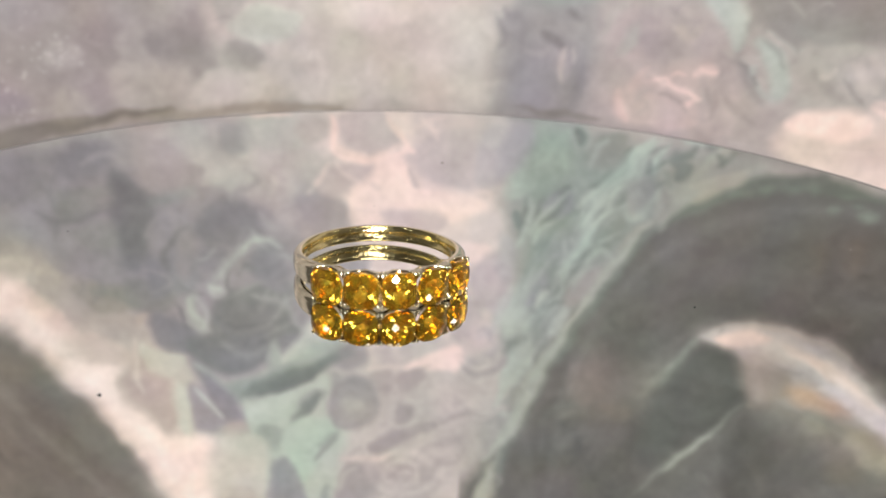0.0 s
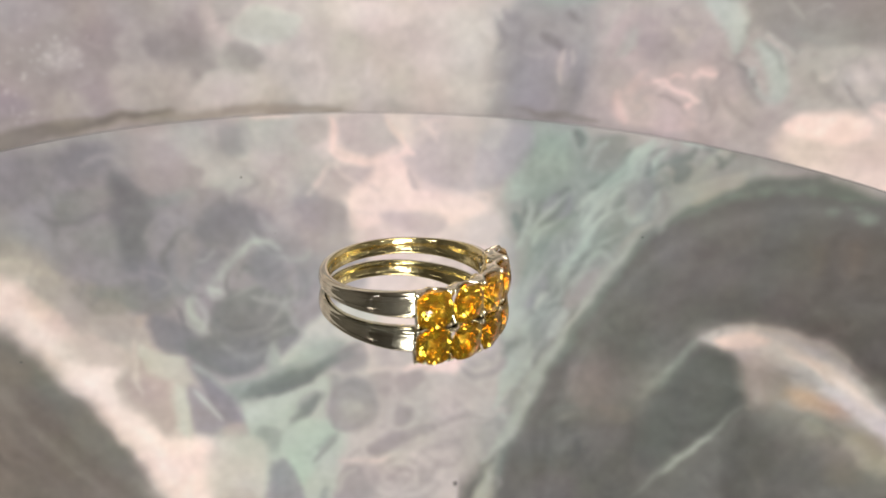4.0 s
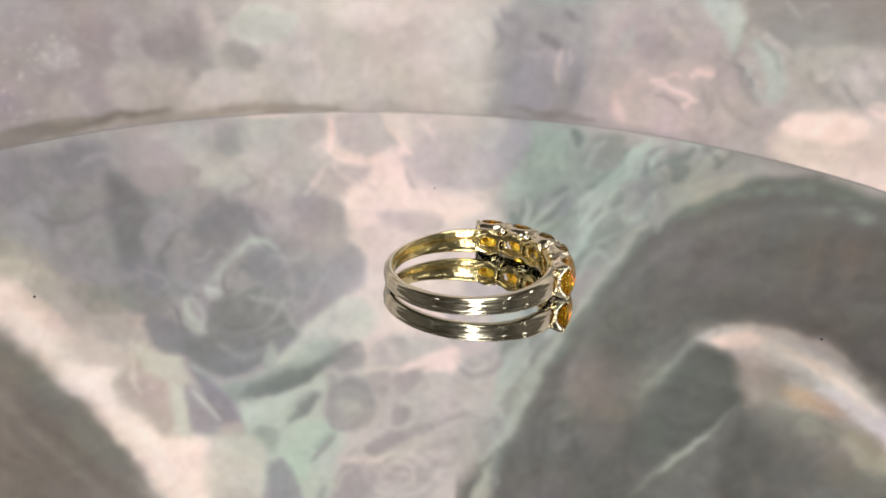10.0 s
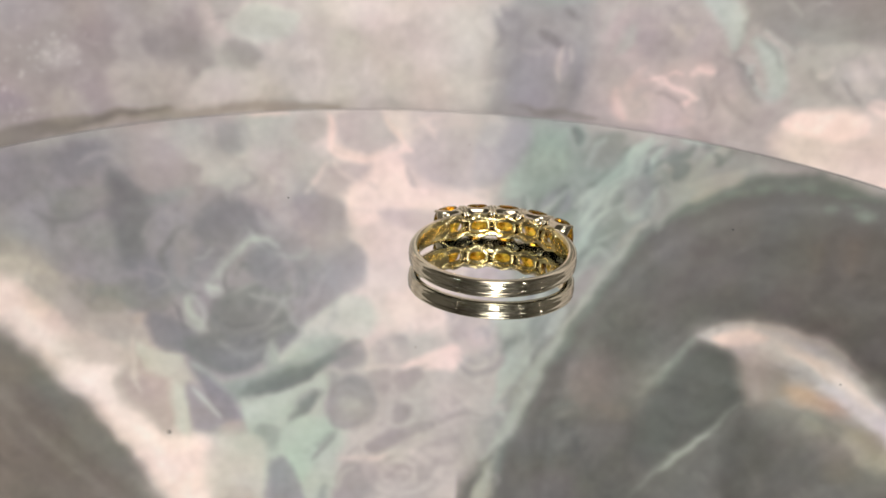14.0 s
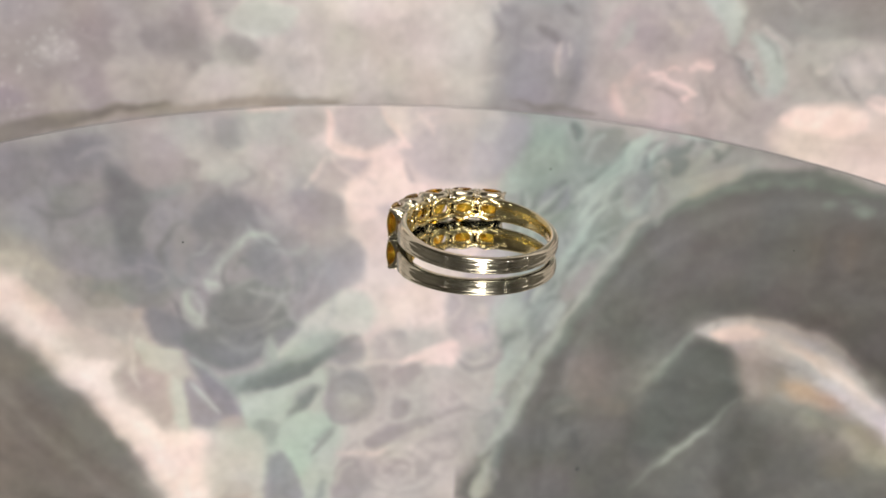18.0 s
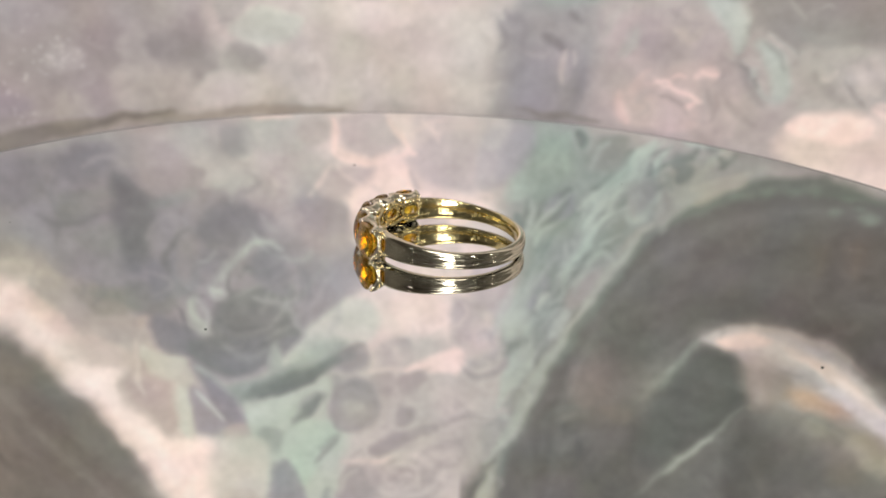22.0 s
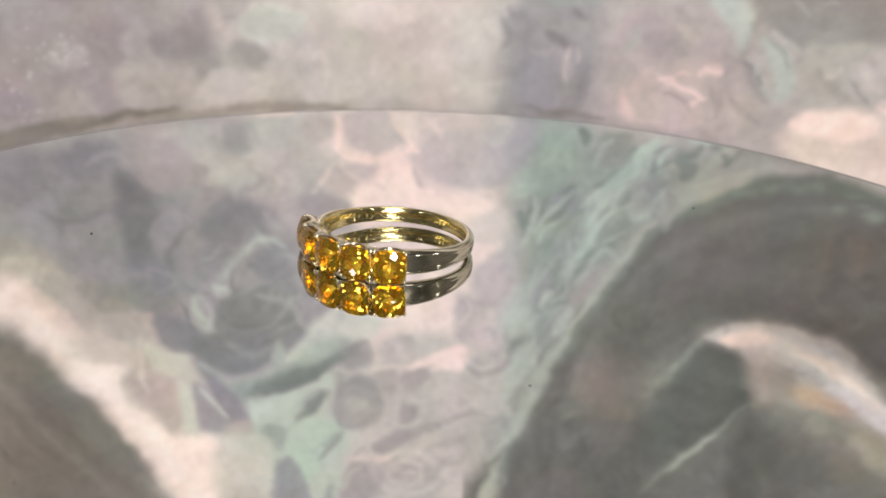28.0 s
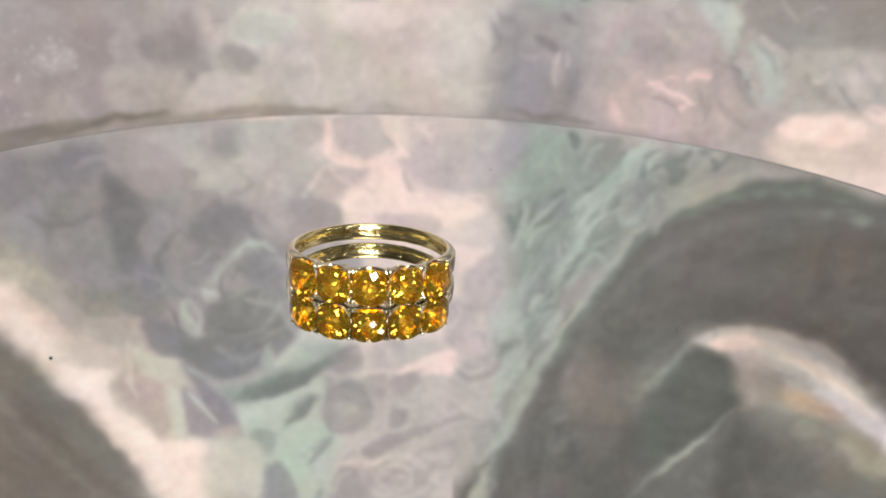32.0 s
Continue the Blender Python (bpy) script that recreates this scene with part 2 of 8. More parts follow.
sage = np.clip(grid_noise(X, S, 22.0, 16), 0, 1)[..., None] * 0.5
PRINT_AND_SHADE = PRINT_AND_SHADE * (1 - sage) + linear((160, 168, 160)) * sage


def lay(distance_of, points, reach, colour, strength, soft):
    """Lays one soft-edged mark of colour on the print."""
    x0, x1 = min(p[0] for p in points) - reach, max(p[0] for p in points) + reach
    z0, z1 = min(p[1] for p in points) - reach, max(p[1] for p in points) + reach
    r = np.where((ROW_Z > z0) & (ROW_Z < z1))[0]
    c = np.where((xs > x0) & (xs < x1))[0]
    if len(r) == 0 or len(c) == 0:
        return
    at = np.s_[r[0]:r[-1] + 1, c[0]:c[-1] + 1]
    d = distance_of(PX[at], PZ[at])
    k = np.clip(0.5 - d / (2 * soft), 0, 1)
    k = (k * k * (3 - 2 * k) * strength)[..., None]
    PRINT_AND_SHADE[at] = PRINT_AND_SHADE[at] * (1 - k) + linear(colour) * k


def smooth_line(points, closed, steps=4):
    """A rounded line through the points."""
    n, out = len(points), []
    for i in range(n if closed else n - 1):
        p = [np.array(points[(i + j) % n] if closed else points[min(max(i + j, 0), n - 1)]) for j in (-1, 0, 1, 2)]
        for k in range(steps):
            t = k / steps
            out.append(0.5 * (2 * p[1] + (p[2] - p[0]) * t + (2 * p[0] - 5 * p[1] + 4 * p[2] - p[3]) * t ** 2 + (3 * p[1] - p[0] - 3 * p[2] + p[3]) * t ** 3))
    return out if closed else out + [np.array(points[-1])]


def to_line(x, z, line, closed):
    """The distance to a line, whether a place lies within it, and how far along."""
    best, inside, along = np.full(x.shape, 1e9), np.zeros(x.shape, dtype=bool), np.zeros(x.shape)
    for i in range(len(line) if closed else len(line) - 1):
        a, b = line[i], line[(i + 1) % len(line)]
        dx, dz = b[0] - a[0], b[1] - a[1]
        t = np.clip(((x - a[0]) * dx + (z - a[1]) * dz) / (dx * dx + dz * dz + 1e-9), 0, 1)
        d = (x - a[0] - t * dx) ** 2 + (z - a[1] - t * dz) ** 2
        along = np.where(d < best, (i + t) / max(1, len(line) - 1), along)
        best = np.minimum(best, d)
        if closed:
            inside ^= ((a[1] > z) != (b[1] > z)) & (x < dx * (z - a[1]) / (dz if abs(dz) > 1e-9 else 1e-9) + a[0])
    return np.sqrt(best), inside, along


def daub(colour, strength, soft, points):
    """A rounded patch of print or of painted light and shade, in mm on the hanging cloth."""
    def distance_of(x, z):
        d, inside, along = to_line(x, z, line, True)
        return np.where(inside, -d, d)
    line = smooth_line(points, True)
    lay(distance_of, points, soft + 4, colour, strength, soft)


def stroke(colour, strength, wide, soft, points):
    """A brush line of print or of painted light and shade, in mm on the hanging cloth."""
    def distance_of(x, z):
        d, inside, along = to_line(x, z, line, False)
        thick = np.sqrt(np.clip(np.sin(math.pi * along), 0, 1))
        return d - wide * (0.25 + 0.85 * thick) + 0.7 * soft * (1 - thick) + 0.25 * wide * grid_noise(x, z, 4.0, 31)
    line = smooth_line(points, False)
    lay(distance_of, points, wide + soft + 3, colour, strength, soft)


daub((170, 160, 158), 0.95, 3.46, ((-119.8, 15.1), (-52.2, 17.4), (-53.0, -4.4), (-68.4, -19.2), (-125.6, -28.5)))
daub((210, 198, 192), 0.95, 3.59, ((-57.9, 17.2), (14.6, 19.9), (14.3, 1.1), (13.8, -16.5), (-68.4, -19.2), (-59.0, -6.0)))
daub((162, 156, 157), 0.9, 4.99, ((13.4, 19.8), (40.8, 21.1), (43.4, 8.5), (39.1, -0.6), (40.6, -15.0), (13.5, -16.6), (15.0, 1.1)))
daub((193, 180, 178), 0.9, 2.81, ((41.5, 21.2), (73.1, 22.9), (76.1, 1.7), (94.9, -24.4), (41.5, -17.3), (39.9, -0.5)))
daub((188, 178, 173), 0.9, 3.09, ((64.8, 22.4), (117.4, 25.5), (125.7, -6.8), (93.8, -18.2), (79.6, -20.9), (70.0, 4.3)))
daub((158, 152, 148), 0.9, 2.66, ((75.3, 21.6), (112.6, 23.9), (116.1, 11.5), (102.9, 9.2), (94.3, 11.3), (89.3, 8.1), (81.6, 12.2)))
daub((163, 153, 151), 0.9, 2.05, ((-93.6, 6.2), (-85.3, 6.7), (-83.5, 2.2), (-85.4, -3.7), (-93.0, -2.4)))
daub((181, 171, 167), 0.9, 1.38, ((-84.8, 3.9), (-78.4, 5.2), (-77.1, -1.3), (-80.4, -3.3), (-85.2, -0.8)))
daub((160, 151, 149), 0.9, 1.21, ((-77.3, 4.5), (-67.0, 6.1), (-64.1, 2.0), (-66.1, -2.8), (-73.3, -3.7), (-77.1, -1.3)))
daub((185, 175, 171), 0.9, 1.41, ((-86.5, -5.2), (-77.5, -2.8), (-67.6, -4.5), (-66.2, -10.7), (-71.1, -15.4), (-84.3, -16.4), (-87.4, -11.2)))
daub((190, 180, 178), 0.7, 1.54, ((-101.0, 1.4), (-94.3, -0.7), (-93.9, -4.6), (-99.0, -6.5), (-103.0, -4.1)))
daub((166, 156, 161), 0.7, 2.09, ((-117.8, -11.8), (-109.5, -12.3), (-108.5, -16.1), (-118.8, -20.0)))
daub((188, 178, 175), 0.7, 1.52, ((-74.9, 13.8), (-65.1, 14.1), (-65.3, 10.7), (-73.9, 9.3)))
daub((187, 178, 172), 0.7, 1.58, ((-100.2, -11.4), (-94.0, -12.8), (-93.0, -17.3), (-101.7, -18.7)))
daub((178, 168, 168), 0.7, 2.32, ((-111.9, 14.0), (-97.0, 14.5), (-96.3, 7.5), (-104.7, 5.2), (-113.2, 2.8)))
daub((207, 198, 192), 0.9, 1.44, ((-64.6, -8.0), (-57.5, -5.1), (-50.1, -5.5), (-45.5, -10.2), (-50.4, -12.9), (-60.8, -14.0), (-66.2, -13.5)))
daub((212, 202, 202), 0.5, 0.34, ((-99.2, -5.0), (-98.7, -4.8), (-98.5, -5.4), (-99.0, -5.6)))
daub((212, 202, 202), 0.5, 0.34, ((-95.7, -0.7), (-95.4, -0.6), (-95.3, -1.0), (-95.6, -1.1)))
daub((212, 202, 202), 0.5, 0.34, ((-104.8, 1.0), (-104.1, 1.2), (-103.8, 0.5), (-104.5, 0.2)))
daub((212, 202, 202), 0.5, 0.34, ((-99.7, -3.7), (-99.0, -3.5), (-98.7, -4.2), (-99.4, -4.5)))
daub((212, 202, 202), 0.5, 0.34, ((-103.3, -1.3), (-102.6, -1.1), (-102.4, -1.9), (-103.1, -2.1)))
daub((212, 202, 202), 0.5, 0.34, ((-100.3, -1.1), (-99.9, -1.0), (-99.7, -1.4), (-100.1, -1.6)))
daub((212, 202, 202), 0.5, 0.34, ((-96.1, 0.0), (-95.8, 0.1), (-95.7, -0.2), (-96.0, -0.3)))
daub((212, 202, 202), 0.5, 0.34, ((-99.6, -1.4), (-99.3, -1.3), (-99.2, -1.6), (-99.5, -1.8)))
daub((212, 202, 202), 0.5, 0.34, ((-99.5, -2.6), (-99.0, -2.5), (-98.9, -3.0), (-99.4, -3.2)))
daub((212, 202, 202), 0.5, 0.34, ((-104.6, -2.7), (-103.9, -2.5), (-103.7, -3.3), (-104.4, -3.5)))
daub((212, 202, 202), 0.5, 0.34, ((-100.5, 3.0), (-99.8, 3.3), (-99.6, 2.5), (-100.2, 2.2)))
daub((212, 202, 202), 0.5, 0.34, ((-99.4, 0.9), (-99.0, 1.0), (-98.9, 0.6), (-99.3, 0.4)))
daub((212, 202, 202), 0.5, 0.34, ((-98.0, -1.4), (-97.6, -1.2), (-97.5, -1.7), (-97.8, -1.8)))
daub((212, 202, 202), 0.5, 0.34, ((-101.9, -2.1), (-101.2, -1.9), (-101.0, -2.6), (-101.7, -2.9)))
daub((212, 202, 202), 0.5, 0.34, ((-97.7, 2.5), (-97.0, 2.7), (-96.8, 2.0), (-97.4, 1.7)))
daub((212, 202, 202), 0.5, 0.34, ((-102.5, -2.0), (-102.0, -1.9), (-101.8, -2.4), (-102.3, -2.6)))
daub((212, 202, 202), 0.5, 0.34, ((-102.4, -1.7), (-102.0, -1.6), (-101.9, -2.0), (-102.3, -2.1)))
daub((212, 202, 202), 0.5, 0.34, ((-94.7, -0.1), (-94.4, 0.0), (-94.3, -0.3), (-94.6, -0.4)))
daub((212, 202, 202), 0.5, 0.34, ((-92.2, 3.6), (-91.8, 3.7), (-91.7, 3.3), (-92.1, 3.2)))
daub((212, 202, 202), 0.5, 0.34, ((-99.8, -0.2), (-99.5, -0.1), (-99.4, -0.4), (-99.7, -0.6)))
daub((212, 202, 202), 0.5, 0.34, ((-99.6, -0.5), (-99.1, -0.4), (-98.9, -0.9), (-99.4, -1.1)))
daub((212, 202, 202), 0.5, 0.34, ((-99.7, -2.8), (-99.0, -2.6), (-98.8, -3.3), (-99.4, -3.6)))
daub((212, 202, 202), 0.5, 0.34, ((-94.4, -4.1), (-93.7, -3.9), (-93.5, -4.6), (-94.2, -4.9)))
daub((212, 202, 202), 0.5, 0.34, ((-98.8, -1.7), (-98.1, -1.5), (-97.9, -2.2), (-98.5, -2.5)))
daub((212, 202, 202), 0.5, 0.34, ((-108.8, -6.7), (-107.8, -6.4), (-107.5, -7.5), (-108.5, -7.9)))
daub((212, 202, 202), 0.5, 0.34, ((-114.4, -10.7), (-113.4, -10.3), (-113.1, -11.5), (-114.1, -11.8)))
daub((212, 202, 202), 0.5, 0.34, ((-108.0, -0.3), (-107.5, -0.2), (-107.4, -0.7), (-107.8, -0.9)))
daub((212, 202, 202), 0.5, 0.35, ((-112.0, -19.6), (-111.5, -19.5), (-111.4, -20.0), (-111.9, -20.2)))
daub((212, 202, 202), 0.5, 0.33, ((-113.0, 5.6), (-112.7, 5.7), (-112.6, 5.4), (-112.9, 5.3)))
daub((212, 202, 202), 0.5, 0.35, ((-108.2, -18.8), (-107.7, -18.6), (-107.5, -19.2), (-108.0, -19.4)))
daub((212, 202, 202), 0.5, 0.33, ((-108.2, 4.4), (-107.9, 4.5), (-107.8, 4.2), (-108.1, 4.1)))
daub((212, 202, 202), 0.5, 0.34, ((-105.9, -0.5), (-105.4, -0.4), (-105.2, -0.9), (-105.7, -1.1)))
daub((212, 202, 202), 0.5, 0.35, ((-108.0, -16.5), (-107.3, -16.2), (-107.0, -17.0), (-107.7, -17.3)))
daub((212, 202, 202), 0.5, 0.35, ((-112.8, -15.8), (-112.1, -15.5), (-111.9, -16.3), (-112.6, -16.6)))
daub((212, 202, 202), 0.5, 0.34, ((-109.4, -7.9), (-109.1, -7.9), (-109.0, -8.2), (-109.3, -8.3)))
daub((212, 202, 202), 0.5, 0.35, ((-110.9, -17.9), (-110.3, -17.7), (-110.2, -18.3), (-110.7, -18.5)))
daub((212, 202, 202), 0.5, 0.35, ((-111.6, -11.5), (-111.2, -11.4), (-111.1, -11.8), (-111.5, -12.0)))
daub((212, 202, 202), 0.5, 0.34, ((-106.5, -3.3), (-106.0, -3.1), (-105.9, -3.7), (-106.4, -3.9)))
daub((212, 202, 202), 0.5, 0.34, ((-110.2, -6.6), (-109.9, -6.5), (-109.8, -6.9), (-110.1, -7.0)))
daub((212, 202, 202), 0.5, 0.35, ((-109.6, -19.3), (-109.1, -19.1), (-108.9, -19.7), (-109.4, -19.9)))
daub((212, 202, 202), 0.5, 0.34, ((-114.7, -8.6), (-114.3, -8.5), (-114.2, -8.9), (-114.6, -9.1)))
daub((212, 202, 202), 0.5, 0.34, ((-114.6, -8.8), (-113.9, -8.6), (-113.7, -9.3), (-114.4, -9.6)))
daub((212, 202, 202), 0.5, 0.35, ((-113.0, -17.3), (-112.5, -17.1), (-112.4, -17.7), (-112.9, -17.9)))
daub((212, 202, 202), 0.5, 0.33, ((-106.8, 8.1), (-106.5, 8.2), (-106.4, 7.9), (-106.6, 7.8)))
daub((212, 202, 202), 0.5, 0.33, ((-105.1, 8.3), (-104.6, 8.4), (-104.5, 7.9), (-104.9, 7.7)))
daub((212, 202, 202), 0.5, 0.34, ((-112.3, -4.0), (-111.8, -3.8), (-111.6, -4.3), (-112.1, -4.5)))
daub((224, 220, 209), 0.9, 1.22, ((-57.3, 6.2), (-52.5, 10.3), (-45.2, 12.2), (-37.8, 9.6), (-40.8, 5.6), (-46.7, 3.2), (-49.9, 0.7), (-54.2, 4.1)))
daub((166, 158, 156), 0.75, 1.77, ((-56.7, 1.7), (-52.8, 2.6), (-46.8, -2.0), (-50.1, -4.2), (-54.4, -2.6)))
daub((182, 175, 172), 0.8, 1.37, ((-59.5, 14.3), (-50.9, 14.6), (-54.0, 9.5), (-58.7, 6.9)))
daub((199, 188, 186), 0.7, 1.59, ((-41.8, 4.8), (-36.7, 4.2), (-36.7, -0.2), (-41.1, -0.3)))
daub((197, 187, 183), 0.7, 1.61, ((-47.1, -2.7), (-39.7, -1.8), (-38.3, -7.0), (-45.8, -8.7)))
daub((228, 214, 208), 0.8, 2.10, ((-30.7, 15.3), (-13.2, 15.9), (-6.8, 10.5), (-15.9, 6.9), (-27.8, 6.7)))
daub((204, 195, 185), 0.7, 2.53, ((-27.8, 5.0), (-9.6, 4.2), (-12.2, -10.7), (-29.3, -11.3)))
stroke((222, 210, 203), 0.7, 0.90, 0.90, ((-34.0, 2.1), (-32.6, -3.0), (-33.5, -9.9)))
stroke((222, 212, 206), 0.5, 0.90, 0.90, ((-19.6, 1.1), (-20.2, -4.9)))
daub((193, 183, 176), 0.8, 1.27, ((-47.6, -8.8), (-41.3, -9.3), (-39.6, -13.1), (-48.4, -13.7)))
daub((160, 150, 142), 0.5, 1.47, ((-46.2, -13.3), (-38.1, -12.8), (-38.1, -16.8), (-46.9, -17.0)))
daub((150, 142, 130), 0.15, 1.11, ((-29.3, -12.8), (-24.7, -12.4), (-24.7, -16.4), (-29.3, -16.6)))
daub((150, 142, 132), 0.15, 1.30, ((-18.6, -12.8), (-9.4, -12.4), (-9.3, -15.9), (-18.6, -16.2)))
daub((216, 206, 200), 0.7, 0.74, ((-37.6, -12.5), (-35.0, -12.4), (-35.1, -16.7), (-37.5, -16.8)))
daub((214, 204, 198), 0.6, 0.93, ((-21.7, -12.0), (-19.4, -11.9), (-19.3, -16.2), (-21.3, -16.3)))
daub((216, 206, 200), 0.6, 2.87, ((-4.2, 10.6), (10.8, 9.8), (10.1, -5.1), (-0.4, -7.1)))
daub((181, 170, 170), 0.9, 0.90, ((29.0, 2.6), (32.4, 1.6), (33.6, -3.9), (31.4, -5.8), (29.5, -1.9)))
daub((205, 192, 192), 0.8, 0.54, ((30.8, 0.2), (32.4, -0.0), (32.2, -1.3), (30.7, -1.0)))
stroke((146, 142, 142), 0.8, 1.03, 0.88, ((25.4, 8.7), (30.8, 3.7)))
daub((140, 137, 135), 0.9, 1.27, ((33.8, 0.9), (36.9, -0.7), (37.5, -6.7), (34.3, -13.1), (27.5, -14.1), (32.8, -5.4)))
daub((163, 159, 161), 0.8, 1.46, ((18.5, -5.9), (30.6, -5.6), (31.0, -10.5), (18.9, -11.4)))
stroke((148, 145, 144), 0.7, 0.87, 0.87, ((31.8, 14.8), (36.1, 11.3)))
stroke((150, 146, 146), 0.6, 0.89, 1.07, ((16.9, 7.1), (20.2, 2.9)))
stroke((188, 186, 180), 0.8, 1.02, 1.05, ((45.7, 2.8), (49.0, 10.6)))
daub((202, 186, 184), 0.8, 1.61, ((41.0, -0.5), (48.2, 4.7), (59.4, 2.4), (60.0, -2.3), (47.7, -4.6), (45.3, -9.6), (40.7, -8.8)))
daub((226, 201, 195), 0.9, 2.52, ((45.9, -8.0), (48.5, -4.5), (60.0, -2.0), (65.7, -6.4), (66.1, -14.8), (48.8, -14.5)))
stroke((238, 214, 207), 0.8, 0.91, 0.91, ((46.9, -8.0), (50.2, -13.3)))
daub((180, 170, 170), 0.8, 2.07, ((50.0, 14.6), (57.0, 16.7), (66.7, 9.9), (65.9, 2.8), (54.2, 3.3)))
daub((218, 196, 192), 0.9, 2.31, ((57.5, -2.5), (61.6, 2.3), (70.0, 1.6), (69.6, -3.2), (66.2, -7.9), (64.1, -14.2), (58.0, -15.4)))
stroke((246, 220, 215), 0.85, 0.59, 0.89, ((54.8, -1.4), (58.3, -3.9), (63.3, -4.8), (66.1, -7.3)))
stroke((242, 215, 210), 0.9, 0.75, 0.72, ((65.6, -8.0), (64.0, -10.4)))
daub((240, 214, 209), 0.8, 0.70, ((66.1, 1.4), (69.3, 1.0), (69.0, -0.8), (66.7, -0.7)))
stroke((236, 208, 204), 0.7, 0.44, 0.53, ((52.1, -4.3), (57.1, -2.5), (59.1, -0.6)))
stroke((180, 170, 167), 0.7, 1.48, 1.59, ((71.7, 4.4), (73.3, -16.7)))
daub((198, 203, 195), 0.85, 1.52, ((65.6, 19.4), (72.1, 19.8), (77.0, 14.7), (77.3, 10.5), (76.1, 6.4), (73.1, 10.2)))
daub((194, 198, 191), 0.85, 1.55, ((79.3, 8.6), (83.4, 8.0), (87.9, 3.9), (89.6, -1.8), (87.8, -6.7), (85.0, -5.4), (84.9, 2.3)))
stroke((190, 191, 186), 0.85, 0.58, 0.70, ((81.2, 3.1), (79.3, 0.4), (82.7, -3.8), (86.4, -6.8)))
stroke((166, 163, 159), 0.5, 0.87, 1.74, ((73.9, 4.8), (77.7, 1.1), (81.1, -4.6), (85.1, -7.8)))
stroke((192, 189, 183), 0.7, 0.71, 1.02, ((81.5, 12.9), (86.4, 8.2), (92.3, 6.8)))
stroke((152, 148, 143), 0.6, 1.13, 1.18, ((75.1, 8.2), (78.1, 12.0), (78.9, 16.3)))
stroke((166, 162, 158), 0.6, 1.26, 1.51, ((88.2, 14.0), (94.5, 10.1), (102.9, 9.2)))
stroke((198, 192, 186), 0.6, 0.99, 1.36, ((93.9, 5.8), (100.2, 1.8), (108.8, 0.9)))
stroke((204, 200, 190), 0.6, 1.26, 1.52, ((99.5, 5.4), (106.1, 7.3), (114.1, 5.6)))
stroke((150, 147, 147), 0.6, 1.33, 1.77, ((18.0, 13.0), (22.1, 7.4), (21.1, -0.0)))
stroke((148, 145, 146), 0.6, 1.01, 1.39, ((26.0, 14.1), (31.4, 11.5), (36.4, 12.5)))
stroke((150, 148, 150), 0.5, 1.19, 1.60, ((37.5, 8.2), (36.8, 0.8), (38.7, -6.6)))
stroke((180, 176, 176), 0.5, 1.36, 1.63, ((21.2, -1.5), (23.9, -7.5)))
stroke((196, 192, 186), 0.6, 1.29, 1.55, ((41.2, 8.4), (43.7, 12.8), (47.0, 15.9)))
stroke((206, 192, 190), 0.6, 0.86, 1.20, ((58.9, 12.3), (62.3, 8.2), (66.8, 7.0)))
stroke((168, 160, 160), 0.5, 1.45, 1.74, ((47.0, 8.7), (53.7, 7.7), (58.5, 3.6)))
stroke((186, 174, 173), 0.6, 0.90, 1.08, ((51.2, -8.9), (53.8, -5.7), (58.3, -6.2)))
stroke((180, 170, 170), 0.6, 1.19, 1.60, ((66.3, -0.4), (69.3, -6.2), (68.8, -13.1)))
stroke((206, 192, 190), 0.5, 1.33, 1.78, ((75.4, -2.8), (77.9, -10.2), (77.4, -16.4)))
daub((196, 188, 182), 0.6, 2.39, ((92.5, 5.7), (117.1, 7.3), (119.9, -5.7), (94.8, -7.5)))
stroke((210, 202, 192), 0.7, 0.71, 0.85, ((106.0, -0.4), (113.7, -2.9)))
stroke((180, 174, 170), 0.6, 0.86, 1.03, ((105.2, -2.3), (108.1, -6.5)))
daub((249, 224, 214), 0.9, 1.55, ((112.1, -7.1), (115.3, -5.1), (120.2, -7.1), (120.9, -10.4), (114.5, -10.0)))
daub((234, 214, 204), 0.9, 2.13, ((89.7, -13.1), (98.6, -12.5), (109.8, -11.7), (121.7, -7.8), (126.3, -29.0), (109.8, -26.4), (94.6, -22.9)))
daub((255, 230, 220), 1, 1.93, ((91.2, -13.2), (93.7, -9.0), (99.1, -7.7), (106.3, -7.8), (112.3, -9.8), (109.2, -14.3), (103.6, -16.2), (96.2, -15.3)))
daub((214, 199, 178), 0.7, 1.41, ((110.1, -16.7), (117.8, -15.8), (118.5, -19.4), (111.5, -20.0)))
daub((170, 158, 148), 0.8, 1.10, ((-100.0, -20.0), (-86.8, -17.2), (-67.9, -15.6), (-54.8, -14.3), (-30.0, -13.0), (-30.0, -15.6), (-54.9, -17.0), (-79.4, -19.6), (-96.0, -22.6)))
daub((130, 122, 114), 0.85, 1.10, ((-132.0, -24.9), (-115.7, -22.2), (-107.1, -20.6), (-95.5, -18.4), (-86.0, -17.0), (-72.0, -16.2), (-86.0, -19.2), (-97.0, -22.0), (-110.0, -27.0), (-132.0, -32.0)))
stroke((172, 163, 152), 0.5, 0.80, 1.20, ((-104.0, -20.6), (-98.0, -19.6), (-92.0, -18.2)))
daub((156, 150, 152), 0.95, 3.03, ((-126.0, 31.7), (-102.4, 26.3), (-87.7, 23.8), (-58.0, 20.5), (-54.2, 40.4), (-34.2, 62.5), (-47.5, 91.3), (-72.0, 94.4), (-86.5, 75.7), (-128.1, 53.5)))
daub((197, 188, 185), 0.9, 2.99, ((-81.8, 23.2), (-52.0, 19.0), (-27.8, 17.5), (-27.8, 38.6), (-40.3, 40.4), (-58.6, 37.1), (-73.8, 39.6)))
